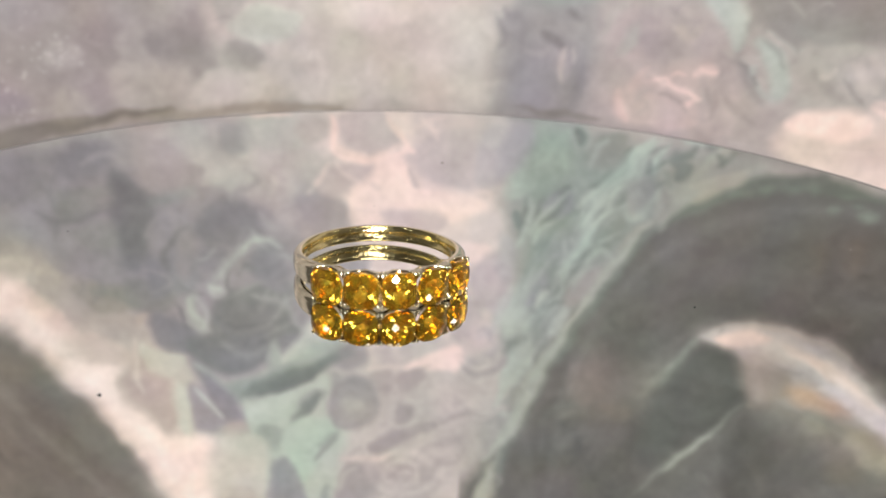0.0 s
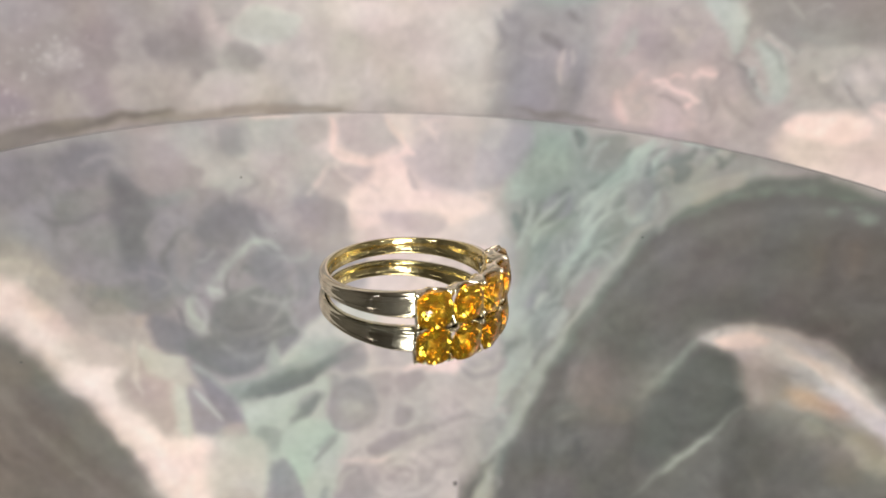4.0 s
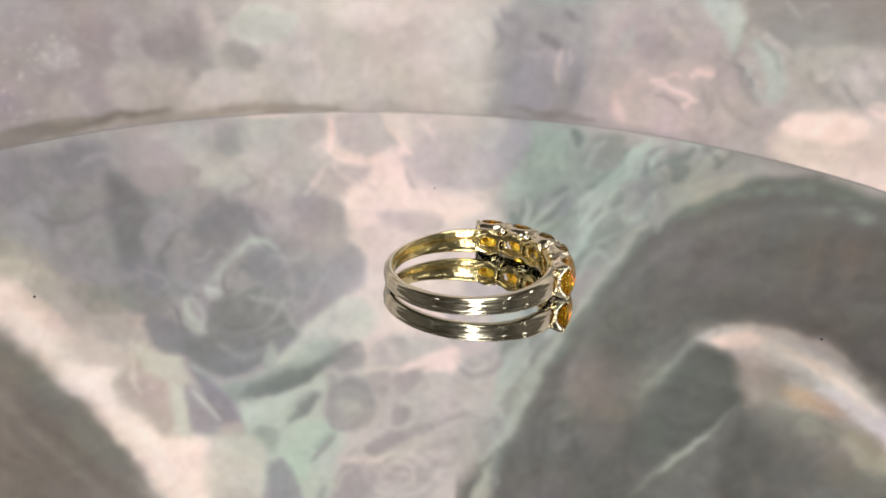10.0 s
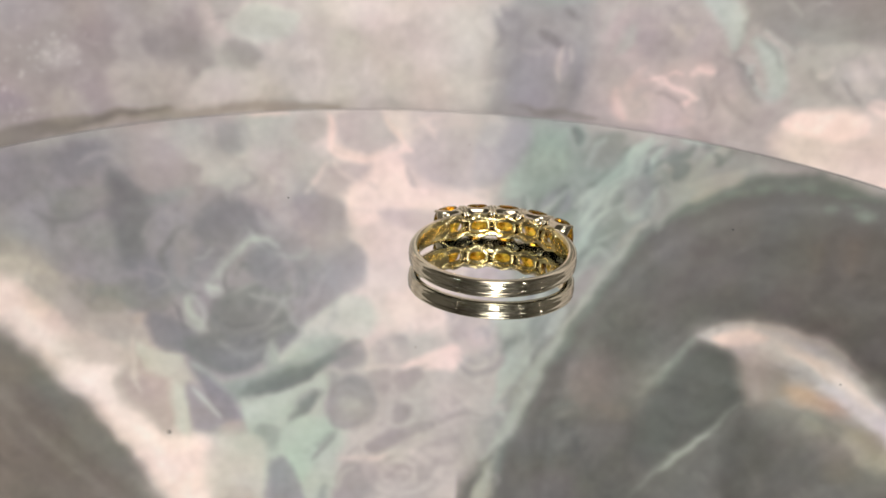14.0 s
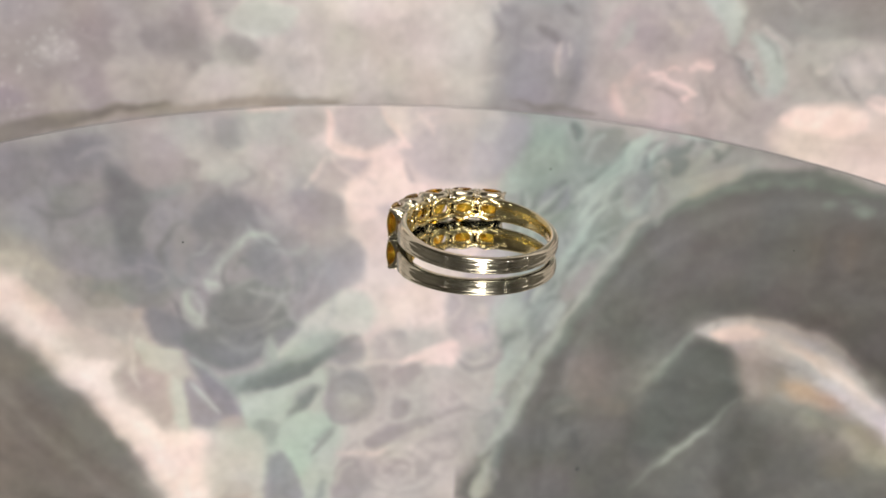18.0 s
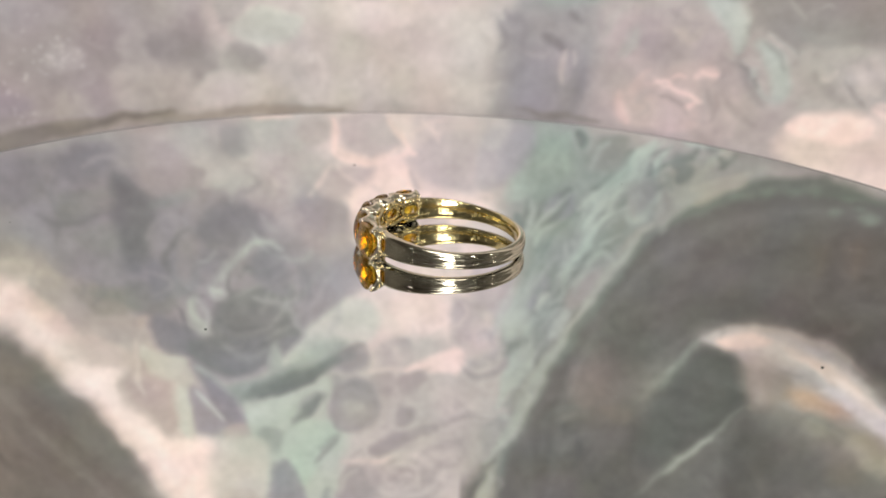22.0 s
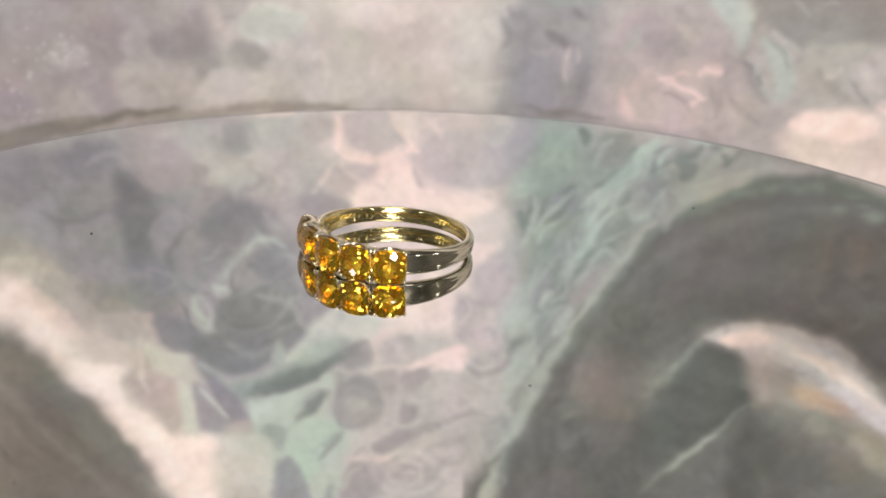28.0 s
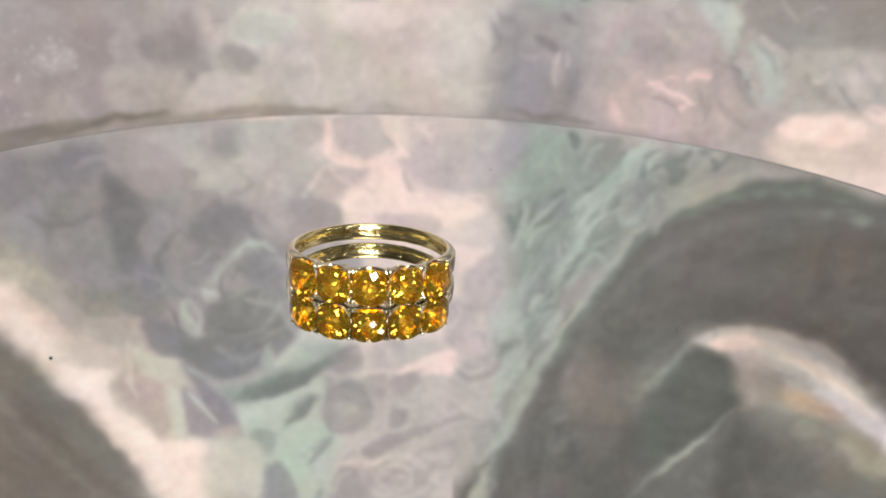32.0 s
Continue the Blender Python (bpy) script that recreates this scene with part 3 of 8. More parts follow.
daub((224, 206, 200), 0.95, 3.66, ((-30.8, 17.2), (15.4, 16.8), (18.3, 35.6), (18.4, 61.6), (15.1, 91.1), (-17.4, 95.7), (-26.0, 76.9), (-27.7, 52.2)))
daub((151, 158, 152), 0.95, 7.45, ((19.5, 18.5), (34.2, 18.8), (52.7, 20.0), (71.0, 22.5), (86.1, 26.7), (64.7, 42.8), (39.5, 78.0), (23.3, 113.7), (18.5, 91.0), (22.5, 61.4)))
daub((197, 186, 182), 0.95, 3.63, ((-27.6, 88.0), (18.0, 83.5), (23.3, 113.7), (18.0, 143.7), (-34.9, 146.1), (-31.0, 107.4)))
daub((186, 190, 180), 0.9, 2.74, ((-56.0, 100.7), (-34.3, 93.6), (-25.8, 107.5), (-31.3, 146.2), (-54.5, 145.4), (-57.0, 123.2)))
daub((200, 186, 177), 0.9, 2.89, ((-112.5, 75.2), (-86.5, 75.7), (-71.8, 90.6), (-71.9, 118.3), (-89.2, 112.7), (-106.0, 89.3)))
daub((112, 109, 105), 1, 4.22, ((39.3, 76.1), (53.4, 53.4), (67.2, 39.1), (83.7, 29.9), (100.5, 26.3), (115.3, 28.5), (131.9, 37.0), (157.9, 136.2), (18.3, 148.1), (23.3, 113.7), (30.6, 93.4)))
daub((122, 115, 108), 1, 5.62, ((-132.3, 74.1), (-118.2, 79.2), (-107.6, 94.4), (-96.5, 109.7), (-86.6, 126.1), (-77.9, 145.5), (-147.7, 149.6)))
daub((190, 182, 176), 0.6, 3.06, ((-46.2, 29.0), (-29.3, 27.9), (-27.8, 37.0), (-37.2, 40.3), (-46.5, 39.6)))
daub((168, 162, 162), 0.7, 2.61, ((-121.7, 45.6), (-109.9, 45.5), (-104.7, 55.2), (-117.0, 58.5), (-122.7, 56.8)))
daub((198, 192, 184), 0.6, 2.59, ((-68.6, 25.3), (-55.1, 23.5), (-52.3, 30.6), (-66.0, 34.0)))
daub((176, 170, 168), 0.6, 2.17, ((-90.6, 24.1), (-78.8, 23.1), (-79.3, 30.9), (-89.7, 32.6)))
daub((128, 126, 130), 0.9, 2.63, ((-89.1, 33.9), (-84.0, 35.7), (-80.7, 42.1), (-80.2, 51.8), (-82.6, 61.9), (-87.8, 61.0), (-89.3, 48.6)))
stroke((132, 129, 130), 0.7, 0.77, 1.67, ((-106.1, 49.9), (-99.6, 46.3), (-89.7, 43.7)))
stroke((138, 133, 134), 0.6, 0.76, 1.64, ((-116.3, 43.7), (-109.3, 39.4), (-105.2, 33.6)))
stroke((138, 133, 134), 0.6, 0.77, 1.67, ((-111.5, 44.5), (-106.7, 47.0), (-105.0, 52.7)))
daub((172, 164, 162), 0.9, 1.48, ((-80.8, 32.2), (-65.6, 31.2), (-65.9, 37.5), (-73.8, 39.8), (-79.5, 39.8)))
daub((152, 149, 146), 0.8, 1.11, ((-103.5, 39.8), (-90.0, 37.3), (-89.5, 42.7), (-98.0, 45.8), (-104.0, 46.7)))
daub((154, 151, 147), 0.8, 1.32, ((-99.9, 50.2), (-89.9, 46.3), (-89.7, 55.1), (-97.3, 55.5)))
daub((152, 146, 150), 0.7, 1.63, ((-118.8, 31.5), (-109.9, 29.8), (-107.4, 34.4), (-113.8, 40.8), (-119.8, 41.6)))
daub((142, 138, 141), 0.7, 1.81, ((-102.5, 28.2), (-89.2, 25.6), (-89.7, 32.6), (-101.7, 35.9)))
daub((180, 170, 162), 0.9, 3.49, ((-123.8, 52.8), (-110.7, 55.2), (-98.0, 65.2), (-82.7, 75.7), (-83.3, 84.7), (-107.2, 84.1), (-124.6, 67.8)))
daub((207, 197, 184), 0.9, 1.49, ((-121.4, 59.0), (-114.0, 58.2), (-111.2, 63.5), (-114.8, 67.1), (-121.8, 66.0)))
daub((158, 153, 145), 0.8, 1.57, ((-101.9, 65.7), (-87.4, 66.6), (-84.4, 72.2), (-94.3, 75.9), (-100.1, 72.1)))
daub((140, 137, 136), 0.8, 1.77, ((-88.1, 65.2), (-75.2, 67.1), (-77.2, 75.8), (-84.9, 73.9)))
daub((160, 152, 154), 0.8, 1.32, ((-74.2, 42.0), (-67.5, 40.4), (-67.0, 46.9), (-73.0, 48.9)))
daub((138, 135, 140), 0.9, 1.73, ((-80.0, 48.5), (-74.1, 46.6), (-72.9, 58.6), (-76.5, 69.2), (-81.7, 68.7)))
daub((150, 148, 150), 0.8, 1.56, ((-74.7, 58.6), (-67.6, 57.4), (-69.0, 67.5), (-75.3, 69.2)))
daub((156, 154, 148), 0.7, 1.53, ((-72.7, 48.6), (-66.6, 47.8), (-66.6, 55.3), (-72.8, 56.0)))
daub((190, 189, 181), 0.8, 1.67, ((-54.2, 18.9), (-39.9, 16.7), (-38.2, 25.3), (-47.4, 27.4), (-52.4, 22.7)))
daub((168, 166, 164), 0.9, 1.47, ((-60.3, 20.5), (-52.0, 19.6), (-52.2, 26.2), (-58.6, 27.8)))
daub((190, 184, 180), 0.6, 1.82, ((-74.3, 21.5), (-65.4, 20.1), (-62.7, 26.0), (-71.7, 27.7)))
daub((146, 141, 145), 0.9, 1.54, ((-66.5, 38.8), (-58.6, 37.6), (-55.8, 43.3), (-48.1, 43.4), (-47.1, 48.7), (-54.6, 55.4), (-59.4, 60.8), (-67.1, 60.7)))
stroke((198, 190, 184), 0.9, 1.25, 0.94, ((-65.4, 37.5), (-60.4, 35.2), (-54.7, 33.2)))
stroke((182, 174, 172), 0.8, 0.95, 0.95, ((-53.7, 34.8), (-55.0, 38.8), (-57.0, 44.5)))
daub((186, 176, 174), 0.8, 1.14, ((-52.4, 33.9), (-44.5, 31.9), (-43.1, 40.4), (-48.1, 42.4)))
stroke((192, 184, 180), 0.6, 0.96, 0.96, ((-43.2, 32.2), (-40.3, 38.7), (-43.5, 45.4)))
daub((160, 154, 158), 0.8, 1.96, ((-40.6, 40.4), (-32.5, 38.3), (-25.9, 41.9), (-22.7, 46.1), (-27.4, 50.8), (-37.3, 49.1)))
daub((160, 154, 156), 0.85, 1.37, ((-43.4, 41.7), (-38.8, 48.7), (-40.2, 55.5), (-47.0, 52.1)))
stroke((170, 168, 166), 0.7, 0.81, 0.97, ((-50.4, 44.0), (-48.2, 47.9), (-45.1, 50.4)))
stroke((176, 176, 171), 0.75, 0.65, 1.57, ((-60.1, 66.0), (-61.6, 62.5), (-58.1, 58.8), (-54.9, 55.4), (-51.8, 52.0), (-48.8, 54.8)))
daub((183, 181, 177), 0.9, 0.79, ((-65.5, 66.0), (-62.7, 67.0), (-60.7, 70.2), (-63.7, 71.1)))
daub((135, 135, 133), 0.9, 1.84, ((-60.0, 69.5), (-47.0, 65.9), (-34.2, 70.0), (-37.5, 82.2), (-57.3, 91.0), (-65.3, 83.3)))
daub((170, 171, 165), 0.9, 1.21, ((-71.6, 72.7), (-68.1, 68.6), (-67.5, 76.0), (-65.2, 81.5), (-69.7, 81.8)))
stroke((158, 158, 152), 0.8, 1.01, 1.01, ((-53.6, 76.7), (-43.8, 67.3), (-39.0, 65.1)))
stroke((152, 152, 148), 0.6, 0.85, 1.03, ((-57.0, 83.6), (-40.7, 73.1)))
daub((150, 146, 149), 0.85, 1.39, ((-51.5, 55.8), (-43.6, 53.8), (-42.7, 69.5), (-50.1, 65.8)))
daub((166, 160, 161), 0.85, 1.83, ((-40.5, 55.5), (-34.1, 53.9), (-27.7, 60.8), (-27.7, 73.3), (-34.2, 84.2), (-40.7, 76.7)))
daub((158, 152, 155), 0.7, 1.40, ((-43.6, 55.5), (-35.4, 53.9), (-35.0, 64.3), (-42.2, 64.5)))
daub((174, 166, 168), 0.8, 1.62, ((-30.9, 54.2), (-21.3, 54.9), (-20.3, 66.2), (-26.0, 71.5), (-30.9, 64.3)))
daub((186, 173, 163), 0.9, 0.80, ((-84.5, 75.3), (-82.2, 75.7), (-82.7, 78.4), (-84.5, 78.2)))
daub((136, 133, 137), 0.9, 1.22, ((-80.6, 75.4), (-69.7, 81.0), (-68.0, 87.0), (-74.5, 88.3), (-81.2, 84.0)))
daub((126, 126, 125), 0.9, 1.46, ((-71.4, 83.5), (-52.1, 81.9), (-48.8, 89.4), (-52.5, 93.5), (-60.7, 95.1), (-68.6, 91.1)))
daub((172, 175, 168), 0.9, 1.06, ((-50.3, 91.6), (-47.4, 85.3), (-43.9, 93.3), (-47.6, 96.5)))
daub((141, 137, 141), 0.9, 1.26, ((-46.0, 83.9), (-37.2, 83.0), (-39.2, 88.9), (-44.2, 89.9)))
stroke((164, 164, 160), 0.7, 0.51, 0.81, ((-48.8, 79.2), (-40.6, 70.4), (-33.3, 60.8)))
stroke((158, 158, 154), 0.7, 0.52, 0.83, ((-53.8, 85.1), (-44.0, 80.3), (-36.7, 76.8)))
stroke((118, 118, 118), 0.7, 0.49, 0.79, ((-58.6, 60.5), (-60.4, 65.6), (-58.2, 70.9)))
stroke((170, 170, 167), 0.7, 0.49, 0.79, ((-54.8, 62.2), (-48.4, 60.6), (-43.7, 57.2)))
stroke((116, 116, 116), 0.7, 0.51, 0.82, ((-63.1, 76.1), (-56.9, 79.9), (-48.8, 78.3)))
stroke((140, 137, 140), 0.7, 0.51, 0.81, ((-40.5, 60.7), (-39.0, 67.8), (-41.5, 74.0)))
stroke((148, 144, 148), 0.7, 0.51, 0.82, ((-34.2, 62.5), (-31.7, 69.6), (-34.2, 76.8)))
stroke((120, 118, 122), 0.7, 0.50, 0.80, ((-75.5, 72.3), (-72.5, 75.9), (-71.2, 81.4)))
stroke((168, 168, 165), 0.7, 0.48, 0.78, ((-68.7, 60.3), (-63.9, 57.8), (-61.5, 53.6)))
daub((204, 190, 187), 0.9, 1.55, ((-8.6, 15.3), (1.4, 14.2), (16.1, 15.0), (18.8, 30.5), (10.4, 37.1), (-2.5, 35.1), (-9.8, 30.0), (-7.9, 23.3)))
daub((194, 182, 181), 0.9, 1.36, ((-7.8, 26.3), (3.2, 20.0), (17.3, 21.0), (20.2, 28.8), (12.3, 36.2), (-0.9, 35.9)))
daub((241, 217, 209), 0.9, 1.38, ((-25.0, 37.2), (-19.2, 29.9), (-10.3, 29.3), (-5.3, 36.5), (2.8, 38.8), (9.2, 39.4), (14.3, 42.9), (4.4, 46.8), (-5.4, 43.6), (-13.4, 44.7), (-18.2, 49.0), (-24.6, 49.1), (-26.2, 41.9)))
daub((199, 185, 183), 0.9, 0.95, ((-28.1, 16.7), (-16.8, 15.2), (-12.0, 21.8), (-11.3, 24.8), (-18.5, 27.2), (-26.6, 24.8)))
daub((189, 180, 173), 0.9, 1.31, ((-39.9, 17.3), (-31.9, 16.8), (-30.8, 21.7), (-33.9, 24.3), (-39.6, 22.8)))
stroke((241, 216, 208), 0.95, 0.79, 0.76, ((-31.1, 15.7), (-29.3, 20.7), (-30.0, 26.8), (-24.7, 29.3), (-13.8, 28.6), (-9.4, 25.4), (-12.0, 21.8), (-15.5, 15.2)))
stroke((226, 209, 203), 0.8, 0.64, 0.76, ((-7.0, 17.1), (-0.2, 21.1)))
stroke((238, 214, 207), 0.9, 0.80, 0.77, ((-11.3, 25.4), (-6.7, 26.6)))
stroke((225, 205, 198), 0.6, 0.48, 0.57, ((-10.0, 21.8), (-3.1, 17.5), (1.5, 16.8)))
daub((194, 179, 178), 0.9, 1.16, ((-34.6, 34.1), (-21.6, 29.9), (-19.7, 31.9), (-25.9, 38.6), (-32.8, 39.8)))
stroke((193, 178, 176), 0.85, 0.81, 0.78, ((-8.3, 31.3), (-5.9, 36.9)))
stroke((232, 210, 204), 0.6, 0.64, 0.77, ((-30.9, 30.4), (-34.0, 35.4), (-37.2, 39.5)))
daub((205, 188, 187), 0.9, 1.20, ((-16.9, 45.2), (-5.4, 44.0), (3.1, 46.5), (-1.6, 50.3), (-11.7, 49.6)))
daub((208, 196, 193), 0.7, 2.02, ((9.3, 46.3), (18.1, 44.1), (19.6, 54.5), (12.2, 54.9)))
daub((237, 214, 209), 0.9, 1.23, ((7.7, 53.3), (15.0, 54.7), (13.3, 60.1), (8.8, 62.4)))
daub((189, 177, 180), 0.85, 1.87, ((10.0, 60.6), (18.0, 56.3), (22.3, 65.0), (19.3, 76.4), (10.1, 69.2)))
daub((178, 174, 176), 0.7, 1.43, ((17.7, 51.1), (21.9, 52.6), (21.9, 65.0), (18.5, 63.4)))
daub((206, 203, 195), 0.9, 1.68, ((-34.9, 77.2), (-24.4, 71.1), (-17.4, 73.3), (-17.3, 82.5), (-27.6, 88.0), (-37.6, 92.0), (-44.2, 91.8), (-41.2, 85.9)))
daub((234, 211, 205), 0.8, 1.89, ((-12.9, 69.7), (-1.3, 67.4), (4.5, 76.7), (-0.7, 82.7), (-11.0, 79.2)))
daub((178, 168, 168), 0.8, 1.69, ((5.5, 70.8), (14.4, 72.6), (13.2, 81.9), (6.2, 84.4)))
daub((208, 192, 190), 0.7, 1.70, ((12.5, 76.4), (19.5, 79.7), (18.3, 87.2), (11.3, 85.7)))
stroke((184, 173, 173), 0.85, 0.90, 1.08, ((7.8, 91.1), (13.5, 95.0), (20.3, 92.8), (23.0, 88.5)))
stroke((190, 180, 180), 0.6, 0.88, 1.06, ((11.2, 83.8), (16.6, 81.7), (20.1, 76.0)))
daub((246, 219, 212), 0.9, 1.30, ((-3.5, 91.0), (6.3, 86.4), (9.2, 91.4), (3.2, 94.8), (-8.0, 94.1)))
daub((176, 167, 165), 0.9, 1.07, ((-26.3, 86.5), (-20.9, 85.1), (-19.7, 91.1), (-25.4, 91.3)))
daub((182, 172, 170), 0.8, 1.29, ((-17.0, 88.5), (-12.5, 86.8), (-12.0, 91.9), (-15.7, 92.8)))
daub((184, 175, 172), 0.8, 1.28, ((-10.2, 84.0), (-7.1, 83.9), (-7.0, 87.1), (-9.7, 87.3)))
daub((158, 164, 157), 0.9, 1.50, ((-63.3, 98.9), (-52.6, 96.9), (-44.3, 93.3), (-34.2, 84.2), (-26.8, 84.3), (-28.9, 89.9), (-41.0, 96.7), (-52.8, 103.2), (-59.9, 105.9)))
stroke((130, 135, 130), 0.85, 2.33, 3.01, ((-58.1, 103.8), (-48.6, 100.6), (-39.1, 95.6), (-29.3, 89.9), (-20.9, 84.7)))
daub((190, 197, 187), 0.9, 1.10, ((-55.0, 107.1), (-41.1, 101.2), (-32.3, 98.3), (-34.3, 101.4), (-43.0, 111.2), (-51.5, 112.9), (-55.1, 111.2)))
daub((144, 148, 146), 0.9, 0.89, ((-44.2, 113.6), (-40.3, 107.2), (-35.2, 101.9), (-34.0, 105.3), (-37.0, 110.5), (-42.2, 114.1)))
daub((136, 142, 136), 0.9, 1.82, ((-53.0, 116.2), (-49.0, 113.6), (-45.4, 118.3), (-47.4, 122.9), (-51.8, 121.7)))
daub((184, 194, 182), 0.9, 1.38, ((-44.7, 114.2), (-34.4, 111.4), (-28.9, 115.6), (-36.5, 133.0), (-40.1, 135.2), (-45.0, 123.7)))
daub((152, 149, 152), 0.9, 1.19, ((-46.8, 125.3), (-42.5, 128.7), (-39.7, 134.7), (-39.9, 146.0), (-52.4, 145.6), (-49.7, 134.4)))
stroke((165, 165, 160), 0.6, 0.80, 0.96, ((-45.3, 132.3), (-46.0, 143.6)))
stroke((146, 145, 140), 0.85, 0.77, 0.93, ((-28.9, 117.2), (-32.5, 122.9), (-35.9, 128.6)))
stroke((150, 156, 150), 0.8, 1.41, 1.21, ((-34.9, 146.1), (-31.2, 136.0)))
daub((163, 156, 156), 0.9, 1.11, ((-29.3, 99.5), (-20.8, 97.3), (-16.9, 103.5), (-16.8, 111.5), (-22.3, 115.0), (-29.3, 111.9), (-31.3, 105.4)))
daub((187, 181, 177), 0.9, 0.89, ((-26.7, 104.1), (-20.7, 105.1), (-21.3, 111.9), (-26.2, 111.1)))
daub((150, 146, 147), 0.6, 0.88, ((-29.3, 95.6), (-27.6, 103.5), (-29.9, 103.4)))
daub((168, 159, 157), 0.9, 0.92, ((-19.1, 122.3), (-11.8, 116.4), (-3.0, 114.3), (2.5, 112.7), (1.8, 115.4), (-10.0, 120.1), (-16.4, 125.7)))
daub((168, 160, 157), 0.9, 0.90, ((-10.6, 106.1), (-6.3, 107.0), (-6.5, 112.4), (-10.5, 112.9)))
daub((173, 163, 161), 0.9, 1.10, ((-10.5, 96.7), (-2.5, 94.2), (-4.3, 101.4), (-9.0, 102.9)))
daub((180, 170, 168), 0.8, 1.31, ((-19.1, 95.7), (-12.2, 96.1), (-12.1, 101.5), (-18.1, 101.6)))
daub((168, 162, 158), 0.9, 1.21, ((-25.8, 130.5), (-20.5, 129.0), (-18.2, 139.3), (-20.4, 146.1), (-29.1, 146.2)))
stroke((218, 200, 194), 0.8, 1.17, 1.17, ((-27.6, 127.2), (-16.9, 127.2), (-11.6, 123.9)))
daub((207, 199, 189), 0.9, 1.63, ((-63.9, 118.7), (-53.3, 117.0), (-49.8, 123.5), (-51.7, 145.6), (-56.3, 145.3), (-64.6, 131.5)))
daub((190, 172, 162), 0.85, 1.40, ((-63.2, 137.0), (-55.6, 138.2), (-55.9, 145.3), (-65.1, 144.2)))
stroke((176, 168, 163), 0.8, 0.76, 0.91, ((-3.9, 116.4), (2.2, 113.5)))
daub((178, 170, 166), 0.8, 1.18, ((-2.2, 129.5), (2.5, 129.7), (2.1, 134.0), (-1.5, 134.2)))
stroke((178, 170, 166), 0.7, 1.19, 1.19, ((-11.4, 134.7), (-6.0, 133.4)))
daub((208, 196, 191), 0.7, 1.77, ((-0.0, 101.3), (12.0, 98.9), (14.3, 108.5), (3.8, 109.0)))
daub((180, 172, 170), 0.6, 2.05, ((7.6, 114.9), (17.9, 111.3), (20.4, 122.2), (11.6, 124.9)))
stroke((176, 168, 165), 0.6, 0.93, 1.11, ((7.0, 103.0), (12.6, 110.6)))
daub((206, 196, 190), 0.6, 1.63, ((-11.6, 123.9), (-2.8, 121.5), (-2.6, 126.8), (-9.7, 129.2)))
daub((255, 236, 227), 1, 4.70, ((-125.8, 64.2), (-116.4, 68.7), (-104.1, 82.5), (-100.1, 90.7), (-91.8, 92.3), (-92.4, 101.3), (-86.0, 110.3), (-78.4, 116.9), (-66.6, 118.6), (-67.3, 147.7), (-77.9, 145.5), (-88.0, 123.9), (-100.7, 103.7), (-112.9, 85.4), (-126.2, 73.3)))
daub((226, 202, 192), 0.7, 1.48, ((-112.8, 81.8), (-105.6, 82.4), (-104.8, 89.4), (-108.8, 90.6)))
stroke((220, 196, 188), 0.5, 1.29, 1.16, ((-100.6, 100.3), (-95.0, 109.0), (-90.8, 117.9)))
daub((255, 236, 224), 0.8, 1.59, ((-101.7, 91.4), (-92.6, 92.9), (-93.8, 99.3), (-99.1, 98.7)))
daub((214, 196, 184), 0.7, 1.52, ((-117.6, 65.1), (-107.7, 71.2), (-105.2, 77.2), (-112.5, 75.2)))
daub((200, 184, 174), 0.9, 1.21, ((-105.6, 82.1), (-91.8, 82.8), (-87.3, 90.2), (-91.7, 92.0), (-106.0, 89.3)))
daub((194, 179, 169), 0.9, 1.05, ((-91.5, 95.3), (-86.7, 97.8), (-83.4, 101.7), (-78.0, 116.3), (-82.9, 111.6), (-91.4, 105.1)))
stroke((226, 207, 197), 0.6, 0.69, 1.45, ((-85.9, 82.5), (-86.7, 94.0), (-84.3, 102.1)))
daub((188, 174, 166), 0.85, 1.06, ((-85.1, 90.3), (-78.5, 95.1), (-77.9, 114.3), (-83.8, 106.0)))
daub((204, 200, 188), 0.9, 0.83, ((-84.4, 84.7), (-81.0, 86.6), (-73.0, 89.6), (-76.6, 95.6), (-82.3, 93.5), (-85.1, 88.4)))
stroke((207, 200, 188), 0.9, 1.45, 1.09, ((-75.4, 97.3), (-74.0, 108.0), (-73.0, 117.8)))
daub((150, 145, 146), 0.9, 1.53, ((-72.3, 100.1), (-70.0, 102.2), (-61.3, 114.0), (-65.1, 117.0), (-70.8, 114.6)))
daub((142, 139, 140), 0.9, 1.52, ((-70.3, 93.1), (-65.6, 95.1), (-56.1, 110.7), (-58.3, 115.1), (-64.6, 108.4)))
stroke((183, 183, 175), 0.9, 0.72, 0.65, ((-71.8, 99.8), (-65.2, 109.8)))
stroke((170, 172, 166), 0.85, 1.06, 0.85, ((-70.5, 91.2), (-60.6, 100.9)))
daub((182, 168, 162), 0.85, 1.12, ((-61.9, 113.6), (-56.5, 111.7), (-54.7, 117.4), (-63.0, 118.1)))
daub((198, 190, 180), 0.7, 1.26, ((-75.0, 90.5), (-71.2, 94.4), (-73.1, 100.1), (-76.1, 96.2)))
daub((150, 139, 128), 0.9, 4.23, ((-129.3, 89.3), (-117.7, 91.6), (-119.3, 106.6), (-124.3, 122.6), (-122.7, 144.8), (-140.2, 145.2)))
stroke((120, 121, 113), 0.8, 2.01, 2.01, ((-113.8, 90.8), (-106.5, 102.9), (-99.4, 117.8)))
daub((99, 91, 85), 0.85, 3.03, ((-121.2, 107.0), (-106.9, 106.7), (-105.0, 117.3), (-114.0, 124.2), (-122.1, 120.2)))
daub((103, 96, 91), 0.8, 3.08, ((-111.5, 128.0), (-100.7, 121.2), (-98.5, 130.5), (-110.6, 135.3)))
